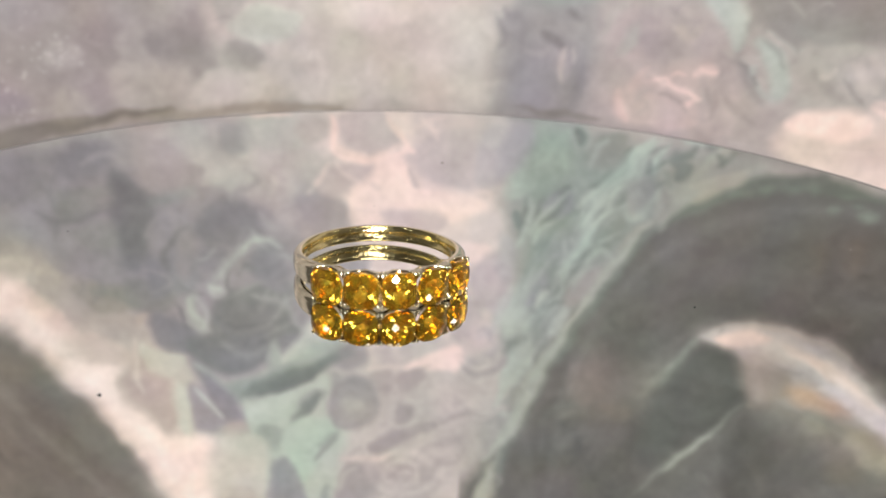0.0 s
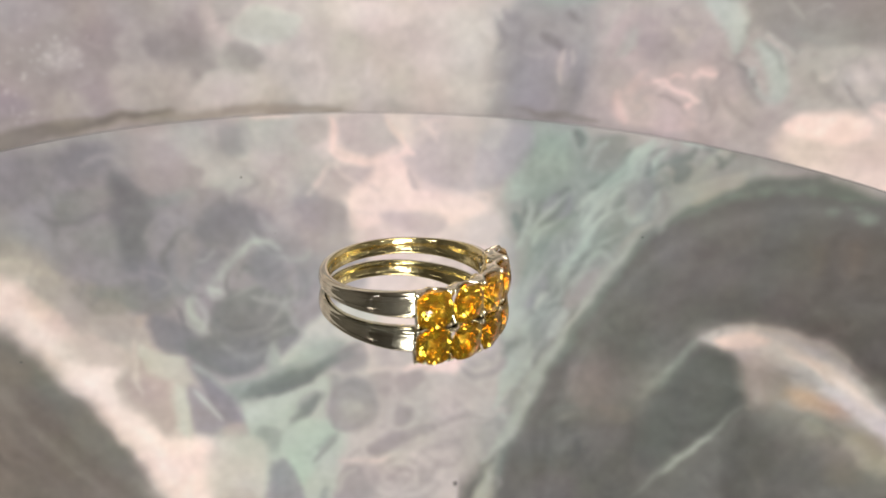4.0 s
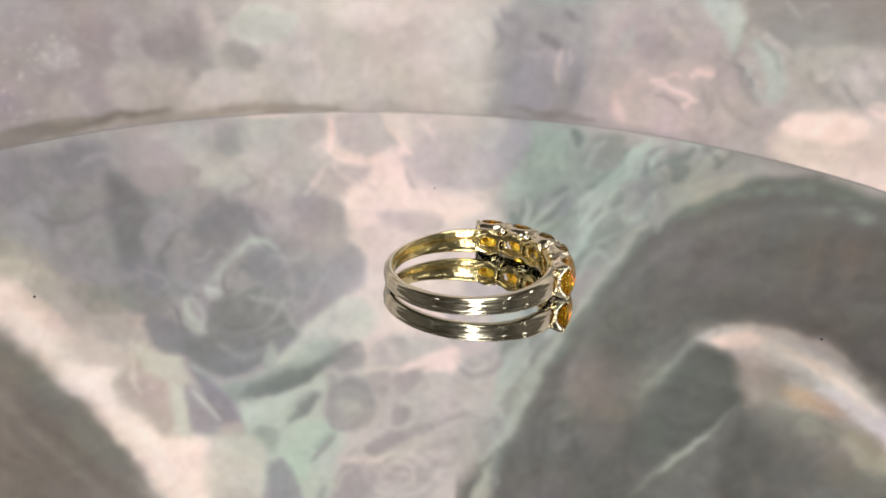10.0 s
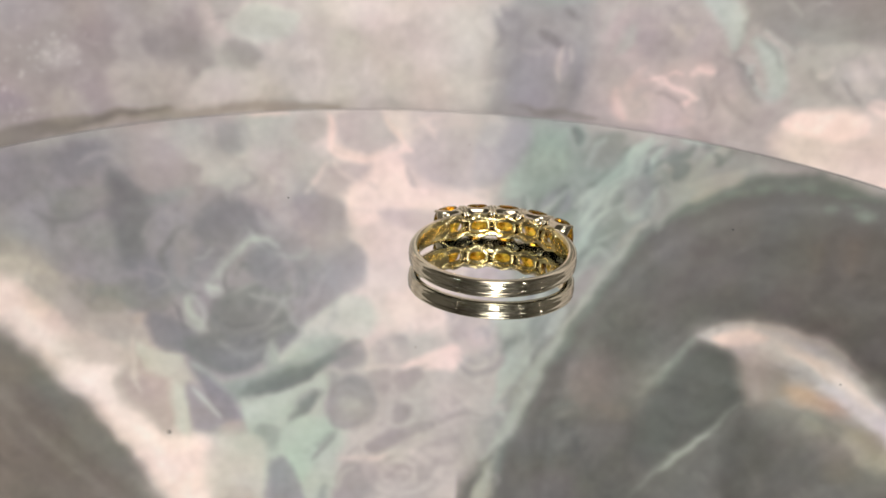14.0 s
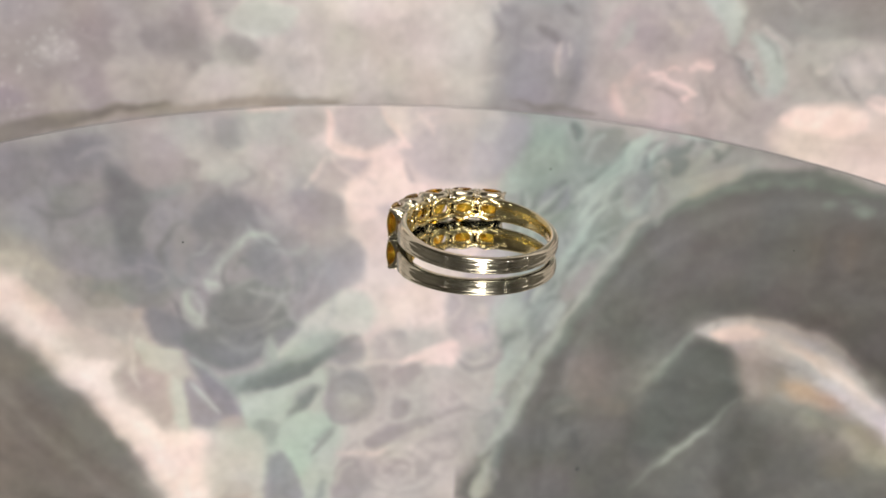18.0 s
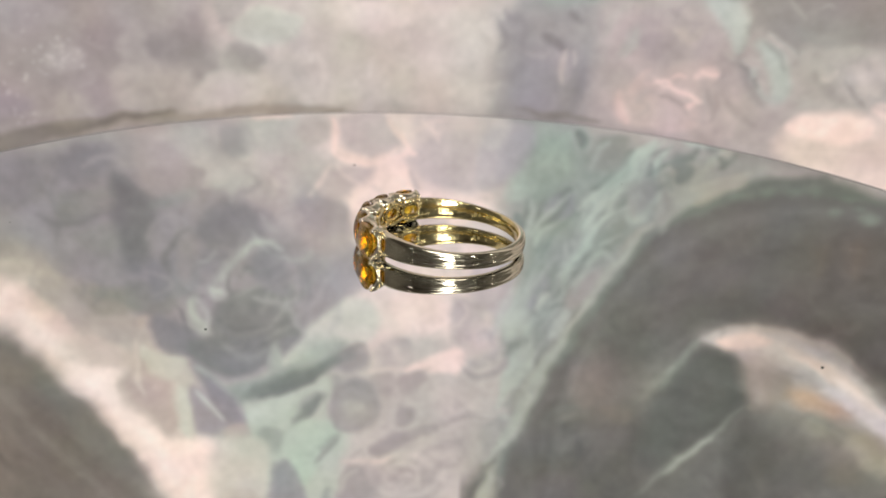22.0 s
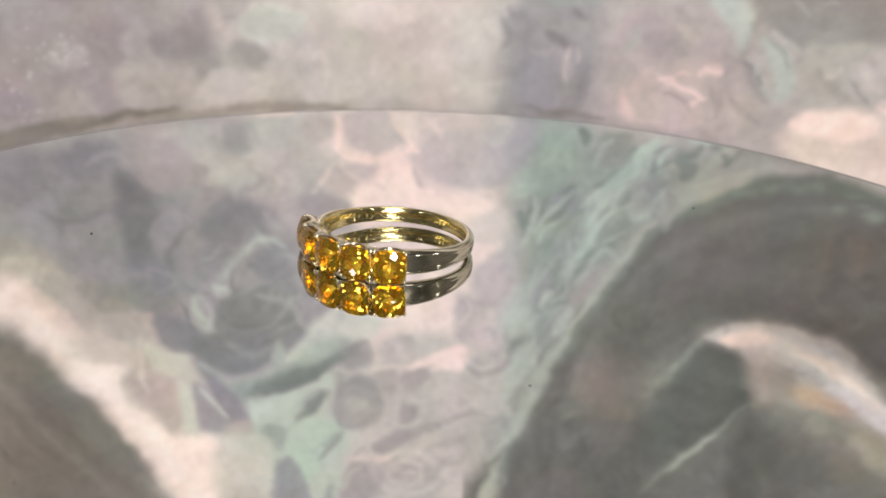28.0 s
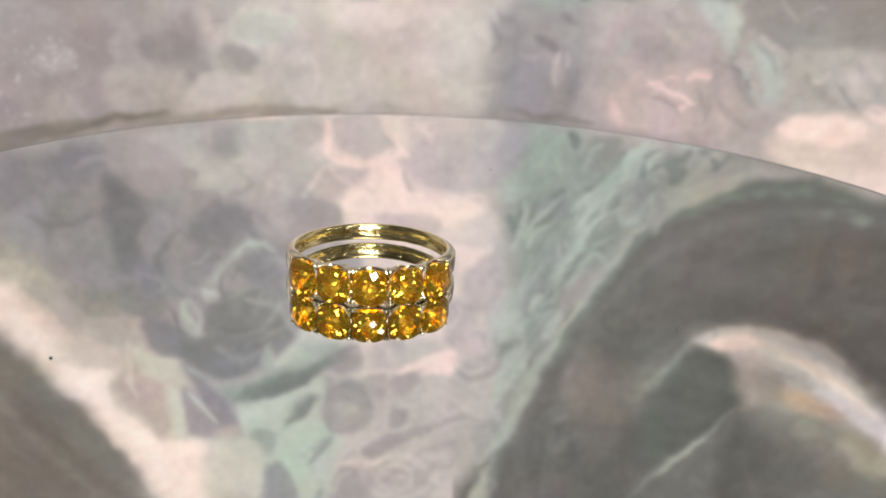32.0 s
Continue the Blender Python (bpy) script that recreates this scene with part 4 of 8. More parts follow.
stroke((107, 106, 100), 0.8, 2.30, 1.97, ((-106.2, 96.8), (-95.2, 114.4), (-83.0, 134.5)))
daub((118, 108, 101), 0.7, 2.91, ((-120.9, 133.4), (-112.7, 137.3), (-115.6, 144.4), (-126.2, 144.9)))
daub((197, 187, 184), 0.7, 2.33, ((9.9, 14.5), (17.6, 14.9), (19.9, 35.5), (13.7, 38.4), (10.1, 30.9)))
daub((168, 175, 168), 0.6, 3.07, ((25.9, 16.1), (33.9, 16.4), (37.8, 21.1), (35.1, 28.2), (25.8, 28.8)))
stroke((148, 150, 154), 0.8, 1.29, 1.16, ((23.9, 15.7), (22.9, 22.8), (20.8, 30.4)))
stroke((148, 154, 148), 0.8, 1.59, 1.14, ((36.8, 17.5), (39.5, 22.3)))
daub((144, 148, 143), 0.85, 1.14, ((43.1, 19.0), (51.1, 17.6), (49.1, 25.2), (42.6, 27.7)))
stroke((188, 196, 188), 0.9, 0.94, 0.76, ((59.2, 18.3), (53.9, 23.5), (50.3, 27.7)))
stroke((186, 194, 186), 0.8, 0.64, 0.76, ((40.8, 28.8), (43.8, 22.0), (45.8, 19.7)))
stroke((180, 188, 180), 0.8, 0.79, 0.75, ((62.8, 19.5), (59.4, 25.2), (57.2, 31.1)))
stroke((136, 140, 134), 0.85, 1.24, 0.93, ((69.5, 19.9), (65.6, 25.8), (63.3, 32.1)))
stroke((174, 178, 168), 0.85, 0.91, 0.73, ((76.3, 18.4), (72.3, 24.3), (68.5, 31.5)))
stroke((140, 145, 138), 0.7, 0.90, 0.90, ((79.6, 20.6), (75.8, 25.2)))
stroke((180, 185, 177), 0.9, 0.81, 0.78, ((47.1, 30.6), (43.8, 36.4), (39.2, 40.7)))
stroke((184, 190, 182), 0.9, 1.16, 0.79, ((46.3, 42.5), (42.1, 51.2), (38.6, 56.7), (36.3, 62.9)))
stroke((138, 144, 141), 0.85, 0.99, 0.80, ((31.4, 35.8), (27.9, 43.6), (25.6, 47.8)))
daub((145, 146, 149), 0.85, 1.19, ((30.5, 38.2), (37.8, 36.7), (38.0, 42.2), (31.5, 44.5)))
stroke((131, 139, 137), 0.9, 1.34, 1.00, ((21.7, 43.1), (23.4, 48.7)))
stroke((144, 149, 144), 0.8, 0.97, 0.97, ((51.9, 32.4), (44.8, 38.1)))
stroke((146, 151, 145), 0.85, 1.28, 0.96, ((56.9, 35.3), (49.7, 48.5), (42.5, 60.3)))
stroke((174, 177, 167), 0.9, 1.45, 1.09, ((60.8, 43.2), (51.3, 56.2), (45.2, 67.4), (39.6, 78.4)))
daub((166, 160, 155), 0.85, 1.23, ((41.4, 61.5), (47.9, 58.7), (45.5, 66.6), (36.9, 71.2)))
stroke((135, 142, 136), 0.8, 0.78, 0.74, ((60.2, 28.4), (59.6, 39.3)))
daub((173, 180, 173), 0.8, 0.94, ((52.9, 36.5), (55.8, 32.6), (58.7, 42.4), (53.6, 43.4)))
stroke((180, 186, 178), 0.7, 0.67, 0.81, ((27.6, 52.3), (29.8, 48.6), (34.4, 45.7)))
stroke((142, 148, 145), 0.7, 0.68, 0.81, ((27.7, 54.0), (30.0, 52.1), (33.3, 52.2)))
daub((158, 156, 161), 0.8, 1.45, ((24.9, 64.9), (31.6, 60.9), (33.9, 66.0), (27.1, 72.3)))
daub((180, 184, 178), 0.8, 1.24, ((35.3, 71.1), (39.3, 72.4), (38.0, 80.2), (32.2, 80.7)))
stroke((178, 184, 176), 0.7, 0.98, 0.98, ((20.1, 38.9), (25.5, 35.2), (28.2, 30.0)))
stroke((146, 151, 148), 0.7, 0.86, 1.03, ((27.2, 68.3), (36.0, 64.9)))
daub((178, 184, 176), 0.7, 1.57, ((18.8, 30.5), (25.2, 31.8), (23.3, 37.8), (18.5, 39.0)))
stroke((172, 179, 172), 0.7, 0.83, 0.79, ((24.4, 42.1), (26.5, 37.7)))
stroke((176, 182, 175), 0.6, 0.63, 0.76, ((49.2, 28.5), (51.7, 24.2)))
daub((173, 169, 161), 0.75, 1.48, ((60.8, 26.5), (80.0, 24.3), (84.9, 26.5), (74.0, 34.2), (66.0, 41.4), (61.4, 44.2)))
stroke((150, 154, 147), 0.6, 0.93, 0.93, ((61.3, 27.5), (64.2, 33.6)))
stroke((186, 180, 170), 0.7, 0.75, 0.90, ((68.5, 31.5), (74.8, 28.9), (84.4, 25.0)))
daub((178, 184, 176), 0.85, 1.28, ((23.0, 87.0), (28.6, 84.2), (29.9, 91.6), (25.8, 98.2), (20.6, 102.7), (22.5, 92.6)))
stroke((150, 155, 150), 0.7, 0.72, 0.87, ((21.1, 106.1), (26.7, 99.6)))
stroke((180, 184, 176), 0.7, 0.92, 0.88, ((19.9, 109.2), (24.4, 109.2)))
daub((160, 158, 154), 0.7, 1.58, ((16.4, 114.4), (23.1, 109.8), (20.2, 120.2), (15.9, 122.5)))
stroke((174, 176, 166), 0.95, 1.43, 1.07, ((45.2, 67.4), (39.6, 78.4), (32.9, 90.3), (28.4, 99.3), (25.7, 109.4), (21.1, 120.5), (17.6, 126.1)))
stroke((174, 174, 164), 0.9, 1.77, 1.18, ((19.3, 128.1), (18.0, 137.1), (17.1, 143.7)))
stroke((130, 130, 122), 0.6, 1.17, 1.17, ((22.5, 128.1), (22.1, 136.7)))
stroke((126, 135, 130), 0.629168, 0.35, 0.78, ((39.3, 62.5), (42.6, 57.1), (46.0, 52.0), (49.7, 47.0)))
stroke((186, 192, 184), 0.464658, 0.63, 0.77, ((45.4, 41.6), (47.2, 36.9), (49.7, 32.5), (52.7, 28.5)))
stroke((186, 192, 184), 0.744849, 0.51, 0.80, ((38.2, 54.1), (39.5, 49.4), (40.7, 44.7), (41.9, 39.8)))
stroke((126, 135, 130), 0.798492, 0.82, 0.78, ((41.5, 53.5), (44.8, 46.9), (47.3, 40.0), (49.2, 32.7)))
stroke((126, 135, 130), 0.523401, 0.24, 0.75, ((48.1, 44.0), (52.2, 40.5), (56.7, 37.7), (61.7, 35.7)))
stroke((186, 192, 184), 0.544421, 0.67, 0.76, ((52.9, 36.5), (54.6, 31.2), (56.5, 26.1), (58.7, 21.0)))
stroke((126, 135, 130), 0.470963, 0.32, 0.83, ((25.7, 87.8), (28.2, 79.5), (29.7, 71.1), (30.3, 62.3)))
stroke((186, 192, 184), 0.6753, 0.31, 0.77, ((47.5, 41.0), (49.8, 35.6), (52.6, 30.5), (56.0, 25.7)))
stroke((126, 135, 130), 0.759703, 0.43, 0.81, ((26.7, 77.0), (30.6, 73.7), (34.9, 70.9), (39.5, 68.7)))
stroke((186, 192, 184), 0.540397, 0.38, 0.80, ((30.2, 78.2), (33.5, 71.2), (38.0, 65.1), (43.9, 60.0)))
stroke((126, 135, 130), 0.660449, 0.38, 0.77, ((47.3, 38.6), (48.5, 35.1), (49.7, 31.7), (51.1, 28.3)))
stroke((186, 192, 184), 0.503947, 0.36, 0.80, ((36.0, 68.6), (39.9, 63.5), (44.5, 59.2), (49.9, 55.7)))
stroke((126, 135, 130), 0.782548, 0.34, 0.75, ((53.8, 26.9), (56.6, 23.9), (59.9, 21.6), (63.8, 20.1)))
stroke((186, 192, 184), 0.696603, 0.37, 0.76, ((52.2, 31.6), (53.5, 28.1), (55.5, 24.9), (58.2, 22.3)))
stroke((126, 135, 130), 0.529939, 0.29, 0.80, ((34.2, 69.1), (36.3, 64.3), (38.9, 59.7), (42.0, 55.3)))
stroke((186, 192, 184), 0.544218, 0.25, 0.77, ((44.1, 50.6), (47.2, 46.8), (49.8, 42.6), (51.9, 38.0)))
stroke((126, 135, 130), 0.761829, 0.46, 0.80, ((35.5, 59.0), (38.2, 54.0), (40.0, 48.6), (41.0, 42.7)))
stroke((126, 135, 130), 0.705674, 0.54, 0.82, ((26.7, 84.7), (29.9, 75.3), (33.5, 66.3), (37.6, 57.4)))
stroke((186, 192, 184), 0.696292, 0.66, 0.78, ((36.8, 58.5), (41.4, 53.7), (46.6, 49.8), (52.5, 46.9)))
stroke((126, 135, 130), 0.726686, 0.46, 0.75, ((51.2, 33.8), (56.3, 29.2), (62.1, 25.6), (68.5, 23.1)))
stroke((186, 192, 184), 0.673792, 0.28, 0.76, ((51.7, 34.9), (54.7, 30.5), (57.8, 26.3), (61.1, 22.2)))
stroke((186, 192, 184), 0.530578, 0.52, 0.79, ((39.8, 52.5), (42.2, 44.8), (44.8, 37.4), (47.7, 30.1)))
stroke((186, 192, 184), 0.762104, 0.50, 0.79, ((34.5, 63.4), (37.6, 60.3), (40.9, 57.5), (44.4, 54.8)))
stroke((126, 135, 130), 0.584547, 0.75, 0.78, ((35.2, 61.9), (39.5, 57.7), (44.3, 54.4), (49.8, 52.0)))
stroke((186, 192, 184), 0.7825, 0.64, 0.77, ((41.3, 48.3), (45.7, 44.0), (50.7, 40.6), (56.2, 37.9)))
stroke((126, 135, 130), 0.622856, 0.63, 0.82, ((30.8, 71.5), (32.7, 66.6), (34.4, 61.6), (36.0, 56.5)))
stroke((186, 192, 184), 0.464521, 0.76, 0.80, ((36.5, 69.4), (37.9, 63.2), (38.0, 56.9), (36.7, 50.3)))
stroke((186, 192, 184), 0.606268, 0.62, 0.80, ((36.1, 65.5), (37.4, 60.7), (37.7, 55.7), (36.9, 50.5)))
stroke((96, 94, 91), 0.5, 0.77, 1.62, ((52.9, 118.7), (51.1, 121.6), (47.8, 123.1), (43.7, 122.9)))
stroke((96, 94, 91), 0.5, 0.77, 1.61, ((40.7, 121.5), (37.9, 118.4), (36.9, 114.9), (37.8, 111.7)))
stroke((122, 117, 112), 0.5, 0.76, 1.60, ((39.9, 110.0), (43.5, 109.1), (47.4, 109.8), (50.8, 112.1)))
stroke((96, 94, 91), 0.5, 0.78, 1.63, ((43.6, 133.8), (42.0, 136.1), (39.2, 137.1), (35.9, 136.7)))
stroke((96, 94, 91), 0.5, 0.77, 1.61, ((33.4, 135.5), (31.2, 133.3), (30.4, 130.4), (31.2, 127.6)))
stroke((122, 117, 112), 0.5, 0.77, 1.62, ((32.8, 125.9), (35.8, 125.3), (39.2, 126.2), (42.0, 128.3)))
stroke((96, 94, 91), 0.5, 0.77, 1.63, ((66.3, 131.0), (64.7, 133.7), (61.6, 135.2), (57.9, 135.2)))
stroke((96, 94, 91), 0.5, 0.77, 1.62, ((55.1, 134.0), (52.6, 131.4), (51.6, 128.2), (52.4, 125.2)))
stroke((122, 117, 112), 0.5, 0.77, 1.62, ((54.3, 123.5), (57.6, 122.5), (61.3, 123.1), (64.4, 125.0)))
stroke((96, 94, 91), 0.5, 0.75, 1.57, ((64.6, 76.7), (63.3, 79.1), (60.8, 80.5), (57.7, 80.5)))
stroke((96, 94, 91), 0.5, 0.74, 1.56, ((55.3, 79.6), (53.0, 77.4), (52.1, 74.6), (52.7, 71.9)))
stroke((122, 117, 112), 0.5, 0.73, 1.54, ((54.1, 70.3), (56.9, 69.4), (60.0, 69.7), (62.7, 71.4)))
stroke((96, 94, 91), 0.5, 0.70, 1.47, ((93.3, 57.8), (92.0, 61.2), (88.9, 63.3), (84.9, 63.7)))
stroke((96, 94, 91), 0.5, 0.71, 1.49, ((81.8, 62.7), (78.7, 60.0), (77.2, 56.3), (77.7, 52.6)))
stroke((122, 117, 112), 0.5, 0.69, 1.45, ((79.4, 50.3), (82.7, 48.7), (86.7, 48.9), (90.3, 50.8)))
stroke((96, 94, 91), 0.5, 0.75, 1.57, ((131.3, 122.8), (129.9, 126.1), (127.0, 128.2), (123.3, 128.7)))
stroke((96, 94, 91), 0.5, 0.75, 1.58, ((120.4, 127.8), (117.6, 125.3), (116.3, 122.0), (116.9, 118.5)))
stroke((122, 117, 112), 0.5, 0.74, 1.56, ((118.6, 116.2), (121.8, 114.6), (125.5, 114.6), (128.8, 116.4)))
daub((188, 181, 183), 0.8, 1.75, ((12.4, 17.9), (24.0, 17.0), (23.3, 23.6), (20.3, 29.9), (13.9, 36.1), (9.7, 31.0)))
stroke((180, 187, 179), 0.8, 0.97, 0.97, ((59.4, 19.4), (53.5, 26.5), (47.6, 35.3), (43.0, 44.2), (39.1, 53.2)))
stroke((128, 135, 130), 0.8, 1.43, 0.96, ((52.9, 21.9), (49.2, 28.5), (42.2, 35.7)))
stroke((178, 184, 176), 0.8, 0.65, 0.97, ((55.0, 26.4), (51.3, 33.3), (46.2, 43.9), (40.8, 54.7)))
stroke((124, 130, 127), 0.8, 1.32, 0.99, ((37.3, 34.4), (34.0, 41.4), (28.8, 47.0)))
stroke((176, 184, 176), 0.8, 1.12, 0.96, ((35.3, 29.5), (33.1, 23.0), (35.7, 18.7)))
stroke((126, 131, 130), 0.8, 1.11, 0.95, ((36.5, 18.8), (39.0, 20.3), (38.0, 22.4)))
stroke((130, 134, 132), 0.8, 1.00, 1.00, ((24.9, 37.8), (24.7, 45.5), (22.6, 50.8)))
stroke((130, 134, 132), 0.8, 0.83, 1.00, ((30.2, 34.9), (27.8, 44.4), (26.5, 48.8)))
stroke((184, 190, 182), 0.8, 0.82, 0.99, ((38.0, 49.8), (40.5, 51.3), (44.8, 45.8), (48.2, 41.2)))
stroke((182, 188, 180), 0.8, 1.17, 1.00, ((52.3, 57.2), (46.9, 52.2), (42.8, 59.6), (40.2, 66.9)))
stroke((134, 138, 136), 0.8, 1.41, 0.94, ((57.8, 24.5), (57.4, 32.8), (60.1, 37.3)))
stroke((176, 178, 170), 0.8, 0.62, 0.94, ((53.1, 35.7), (56.1, 42.7), (59.6, 39.8)))
stroke((130, 134, 131), 0.8, 1.54, 0.92, ((63.3, 25.7), (67.2, 26.9), (64.7, 31.2)))
stroke((178, 176, 167), 0.8, 1.06, 0.91, ((70.8, 26.5), (75.4, 22.1), (78.0, 19.8)))
stroke((134, 138, 132), 0.8, 1.05, 0.90, ((74.1, 21.4), (76.3, 23.6), (74.6, 25.3)))
stroke((172, 170, 162), 0.8, 1.45, 0.97, ((63.1, 47.5), (64.8, 38.4), (70.9, 33.6), (79.1, 28.4)))
stroke((140, 150, 142), 0.6, 2.08, 2.72, ((64.6, 42.3), (55.2, 54.3), (47.1, 68.7), (38.4, 83.7), (31.0, 99.0), (25.2, 115.4), (21.0, 132.5)))
stroke((126, 136, 128), 0.6, 2.63, 2.76, ((84.9, 28.5), (74.1, 34.5), (64.8, 43.3)))
stroke((178, 186, 179), 0.7, 1.13, 1.16, ((20.7, 35.5), (23.4, 28.6), (28.5, 23.7)))
stroke((182, 188, 182), 0.7, 1.00, 1.21, ((22.0, 54.4), (25.6, 47.2), (27.5, 40.2)))
stroke((184, 189, 183), 0.7, 1.21, 1.24, ((21.0, 76.0), (26.1, 64.8), (29.4, 53.9)))
stroke((138, 144, 141), 0.7, 0.86, 1.23, ((24.7, 68.5), (27.3, 59.4), (31.7, 52.0)))
stroke((180, 186, 179), 0.7, 1.03, 1.23, ((27.3, 82.9), (30.7, 71.7), (35.8, 62.3)))
stroke((136, 141, 138), 0.7, 0.88, 1.26, ((21.9, 90.8), (25.4, 79.4), (30.5, 68.1)))
stroke((184, 188, 182), 0.7, 1.06, 1.28, ((20.8, 100.4), (24.5, 90.6), (29.7, 80.7)))
stroke((140, 145, 141), 0.7, 0.86, 1.23, ((30.3, 89.7), (33.7, 78.4), (38.6, 67.1)))
stroke((190, 188, 186), 0.7, 1.22, 1.26, ((18.0, 83.5), (19.9, 72.4), (22.8, 65.0)))
daub((156, 151, 153), 0.6, 1.63, ((-25.5, 55.1), (-20.1, 59.3), (-24.1, 67.7), (-34.5, 77.7), (-42.4, 79.0), (-37.1, 67.6)))
daub((198, 185, 181), 0.7, 1.74, ((-47.1, 38.7), (-43.4, 39.5), (-40.1, 46.2), (-42.0, 49.6), (-45.8, 45.4)))
stroke((186, 178, 174), 0.75, 0.79, 1.33, ((-65.0, 34.0), (-56.2, 29.7), (-51.6, 34.8), (-41.9, 42.9), (-37.0, 50.9)))
stroke((190, 192, 187), 0.6, 0.49, 1.57, ((-55.7, 52.2), (-53.2, 49.3), (-49.6, 54.3), (-45.2, 57.6), (-39.7, 58.6), (-35.7, 55.7), (-36.6, 50.8)))
stroke((188, 190, 185), 0.6, 0.65, 1.57, ((-55.4, 51.7), (-57.2, 58.9), (-62.4, 63.0), (-65.1, 67.1), (-62.7, 70.3)))
stroke((186, 186, 181), 0.45, 0.50, 1.40, ((-60.6, 71.7), (-54.9, 67.5), (-48.5, 65.0), (-42.9, 60.7)))
stroke((128, 129, 128), 0.6, 1.15, 1.38, ((-54.7, 60.5), (-50.8, 62.0), (-45.3, 60.7)))
stroke((130, 130, 130), 0.5, 1.18, 1.41, ((-59.8, 72.6), (-53.5, 73.7), (-45.4, 68.5)))
stroke((178, 172, 171), 0.6, 0.68, 1.22, ((-29.3, 60.8), (-34.2, 69.6), (-40.7, 76.7)))
stroke((176, 170, 170), 0.6, 0.64, 1.15, ((-40.3, 37.9), (-36.4, 37.0), (-34.1, 39.5)))
stroke((150, 154, 148), 0.7, 1.34, 1.84, ((-34.7, 122.8), (-31.4, 119.3), (-28.1, 115.6)))
stroke((142, 146, 141), 0.6, 1.66, 1.99, ((-43.8, 111.5), (-39.5, 105.6), (-34.3, 101.4)))
stroke((138, 144, 139), 0.6, 1.70, 2.04, ((-52.4, 115.0), (-49.1, 117.6), (-48.4, 122.5)))
stroke((172, 165, 163), 0.7, 0.75, 1.34, ((1.1, 112.2), (7.4, 110.5), (15.9, 106.9)))
stroke((158, 152, 154), 0.5, 1.07, 1.71, ((-16.2, 86.6), (-10.8, 84.3), (-6.6, 85.4)))
stroke((170, 162, 158), 0.6, 0.80, 1.44, ((4.5, 133.2), (2.3, 137.5), (-2.1, 140.6), (-7.1, 142.0)))
stroke((170, 162, 158), 0.6, 0.80, 1.44, ((-12.3, 141.7), (-17.2, 139.4), (-20.4, 135.6), (-21.1, 131.6)))
stroke((170, 162, 158), 0.6, 0.78, 1.40, ((-20.8, 129.7), (-18.1, 125.7), (-13.6, 123.1), (-8.6, 122.1)))
stroke((170, 162, 158), 0.6, 0.78, 1.40, ((-6.1, 122.2), (-0.8, 123.7), (3.0, 126.8), (4.6, 130.5)))
stroke((170, 162, 158), 0.6, 0.60, 1.43, ((-0.3, 132.8), (-1.7, 135.4), (-4.4, 137.3), (-7.5, 138.1)))
stroke((170, 162, 158), 0.6, 0.60, 1.44, ((-10.7, 137.9), (-13.8, 136.6), (-15.8, 134.2), (-16.3, 131.8)))
stroke((170, 162, 158), 0.6, 0.59, 1.41, ((-16.0, 130.6), (-14.4, 128.1), (-11.6, 126.4), (-8.5, 125.8)))
stroke((170, 162, 158), 0.6, 0.59, 1.41, ((-6.9, 125.9), (-3.6, 126.8), (-1.2, 128.8), (-0.3, 131.1)))
stroke((170, 162, 158), 0.6, 0.79, 1.43, ((-4.4, 132.4), (-5.1, 133.6), (-6.4, 134.5), (-7.9, 134.9)))
stroke((170, 162, 158), 0.6, 0.79, 1.43, ((-9.4, 134.8), (-10.9, 134.2), (-11.9, 133.1), (-12.1, 131.9)))
stroke((170, 162, 158), 0.6, 0.79, 1.42, ((-12.0, 131.3), (-11.2, 130.1), (-9.9, 129.3), (-8.4, 129.0)))
stroke((170, 162, 158), 0.6, 0.79, 1.42, ((-7.6, 129.0), (-6.0, 129.4), (-4.8, 130.4), (-4.4, 131.5)))
stroke((170, 164, 166), 0.7, 0.90, 1.50, ((6.3, 87.7), (11.6, 91.3), (17.5, 89.5), (20.6, 84.3)))
stroke((206, 192, 189), 0.6, 0.71, 1.29, ((5.3, 85.0), (11.5, 87.9), (16.5, 85.8)))
daub((128, 133, 130), 0.7, 1.33, ((35.6, 19.5), (36.6, 18.0), (38.3, 18.6), (37.7, 20.3)))
daub((128, 133, 130), 0.7, 1.31, ((63.1, 24.1), (64.3, 21.9), (66.8, 22.8), (66.0, 25.2)))
daub((128, 133, 130), 0.7, 1.28, ((71.4, 20.7), (72.3, 19.0), (74.2, 19.7), (73.5, 21.5)))
daub((128, 133, 130), 0.7, 1.33, ((46.4, 24.4), (47.4, 22.7), (49.3, 23.4), (48.6, 25.2)))
daub((128, 133, 130), 0.7, 1.31, ((58.8, 33.0), (59.9, 31.1), (61.9, 31.7), (61.2, 33.8)))
stroke((176, 182, 175), 0.6, 0.63, 1.14, ((35.2, 16.6), (39.5, 18.0), (40.6, 21.2), (37.7, 23.0)))
stroke((115, 119, 111), 0.8, 2.49, 1.59, ((64.1, 44.1), (72.9, 36.3), (84.0, 31.1), (95.2, 28.4), (106.7, 28.3), (120.4, 31.4)))
daub((129, 132, 122), 0.7, 1.35, ((87.7, 30.1), (89.4, 28.7), (91.7, 29.7), (90.0, 31.1)))
daub((129, 132, 122), 0.7, 1.36, ((81.5, 32.0), (83.2, 30.7), (85.3, 31.7), (83.7, 33.0)))
daub((129, 132, 122), 0.7, 1.33, ((97.4, 28.9), (99.3, 27.3), (101.9, 28.4), (100.1, 30.0)))
daub((129, 132, 122), 0.7, 1.33, ((114.5, 36.8), (116.7, 34.7), (119.9, 36.1), (117.8, 38.2)))
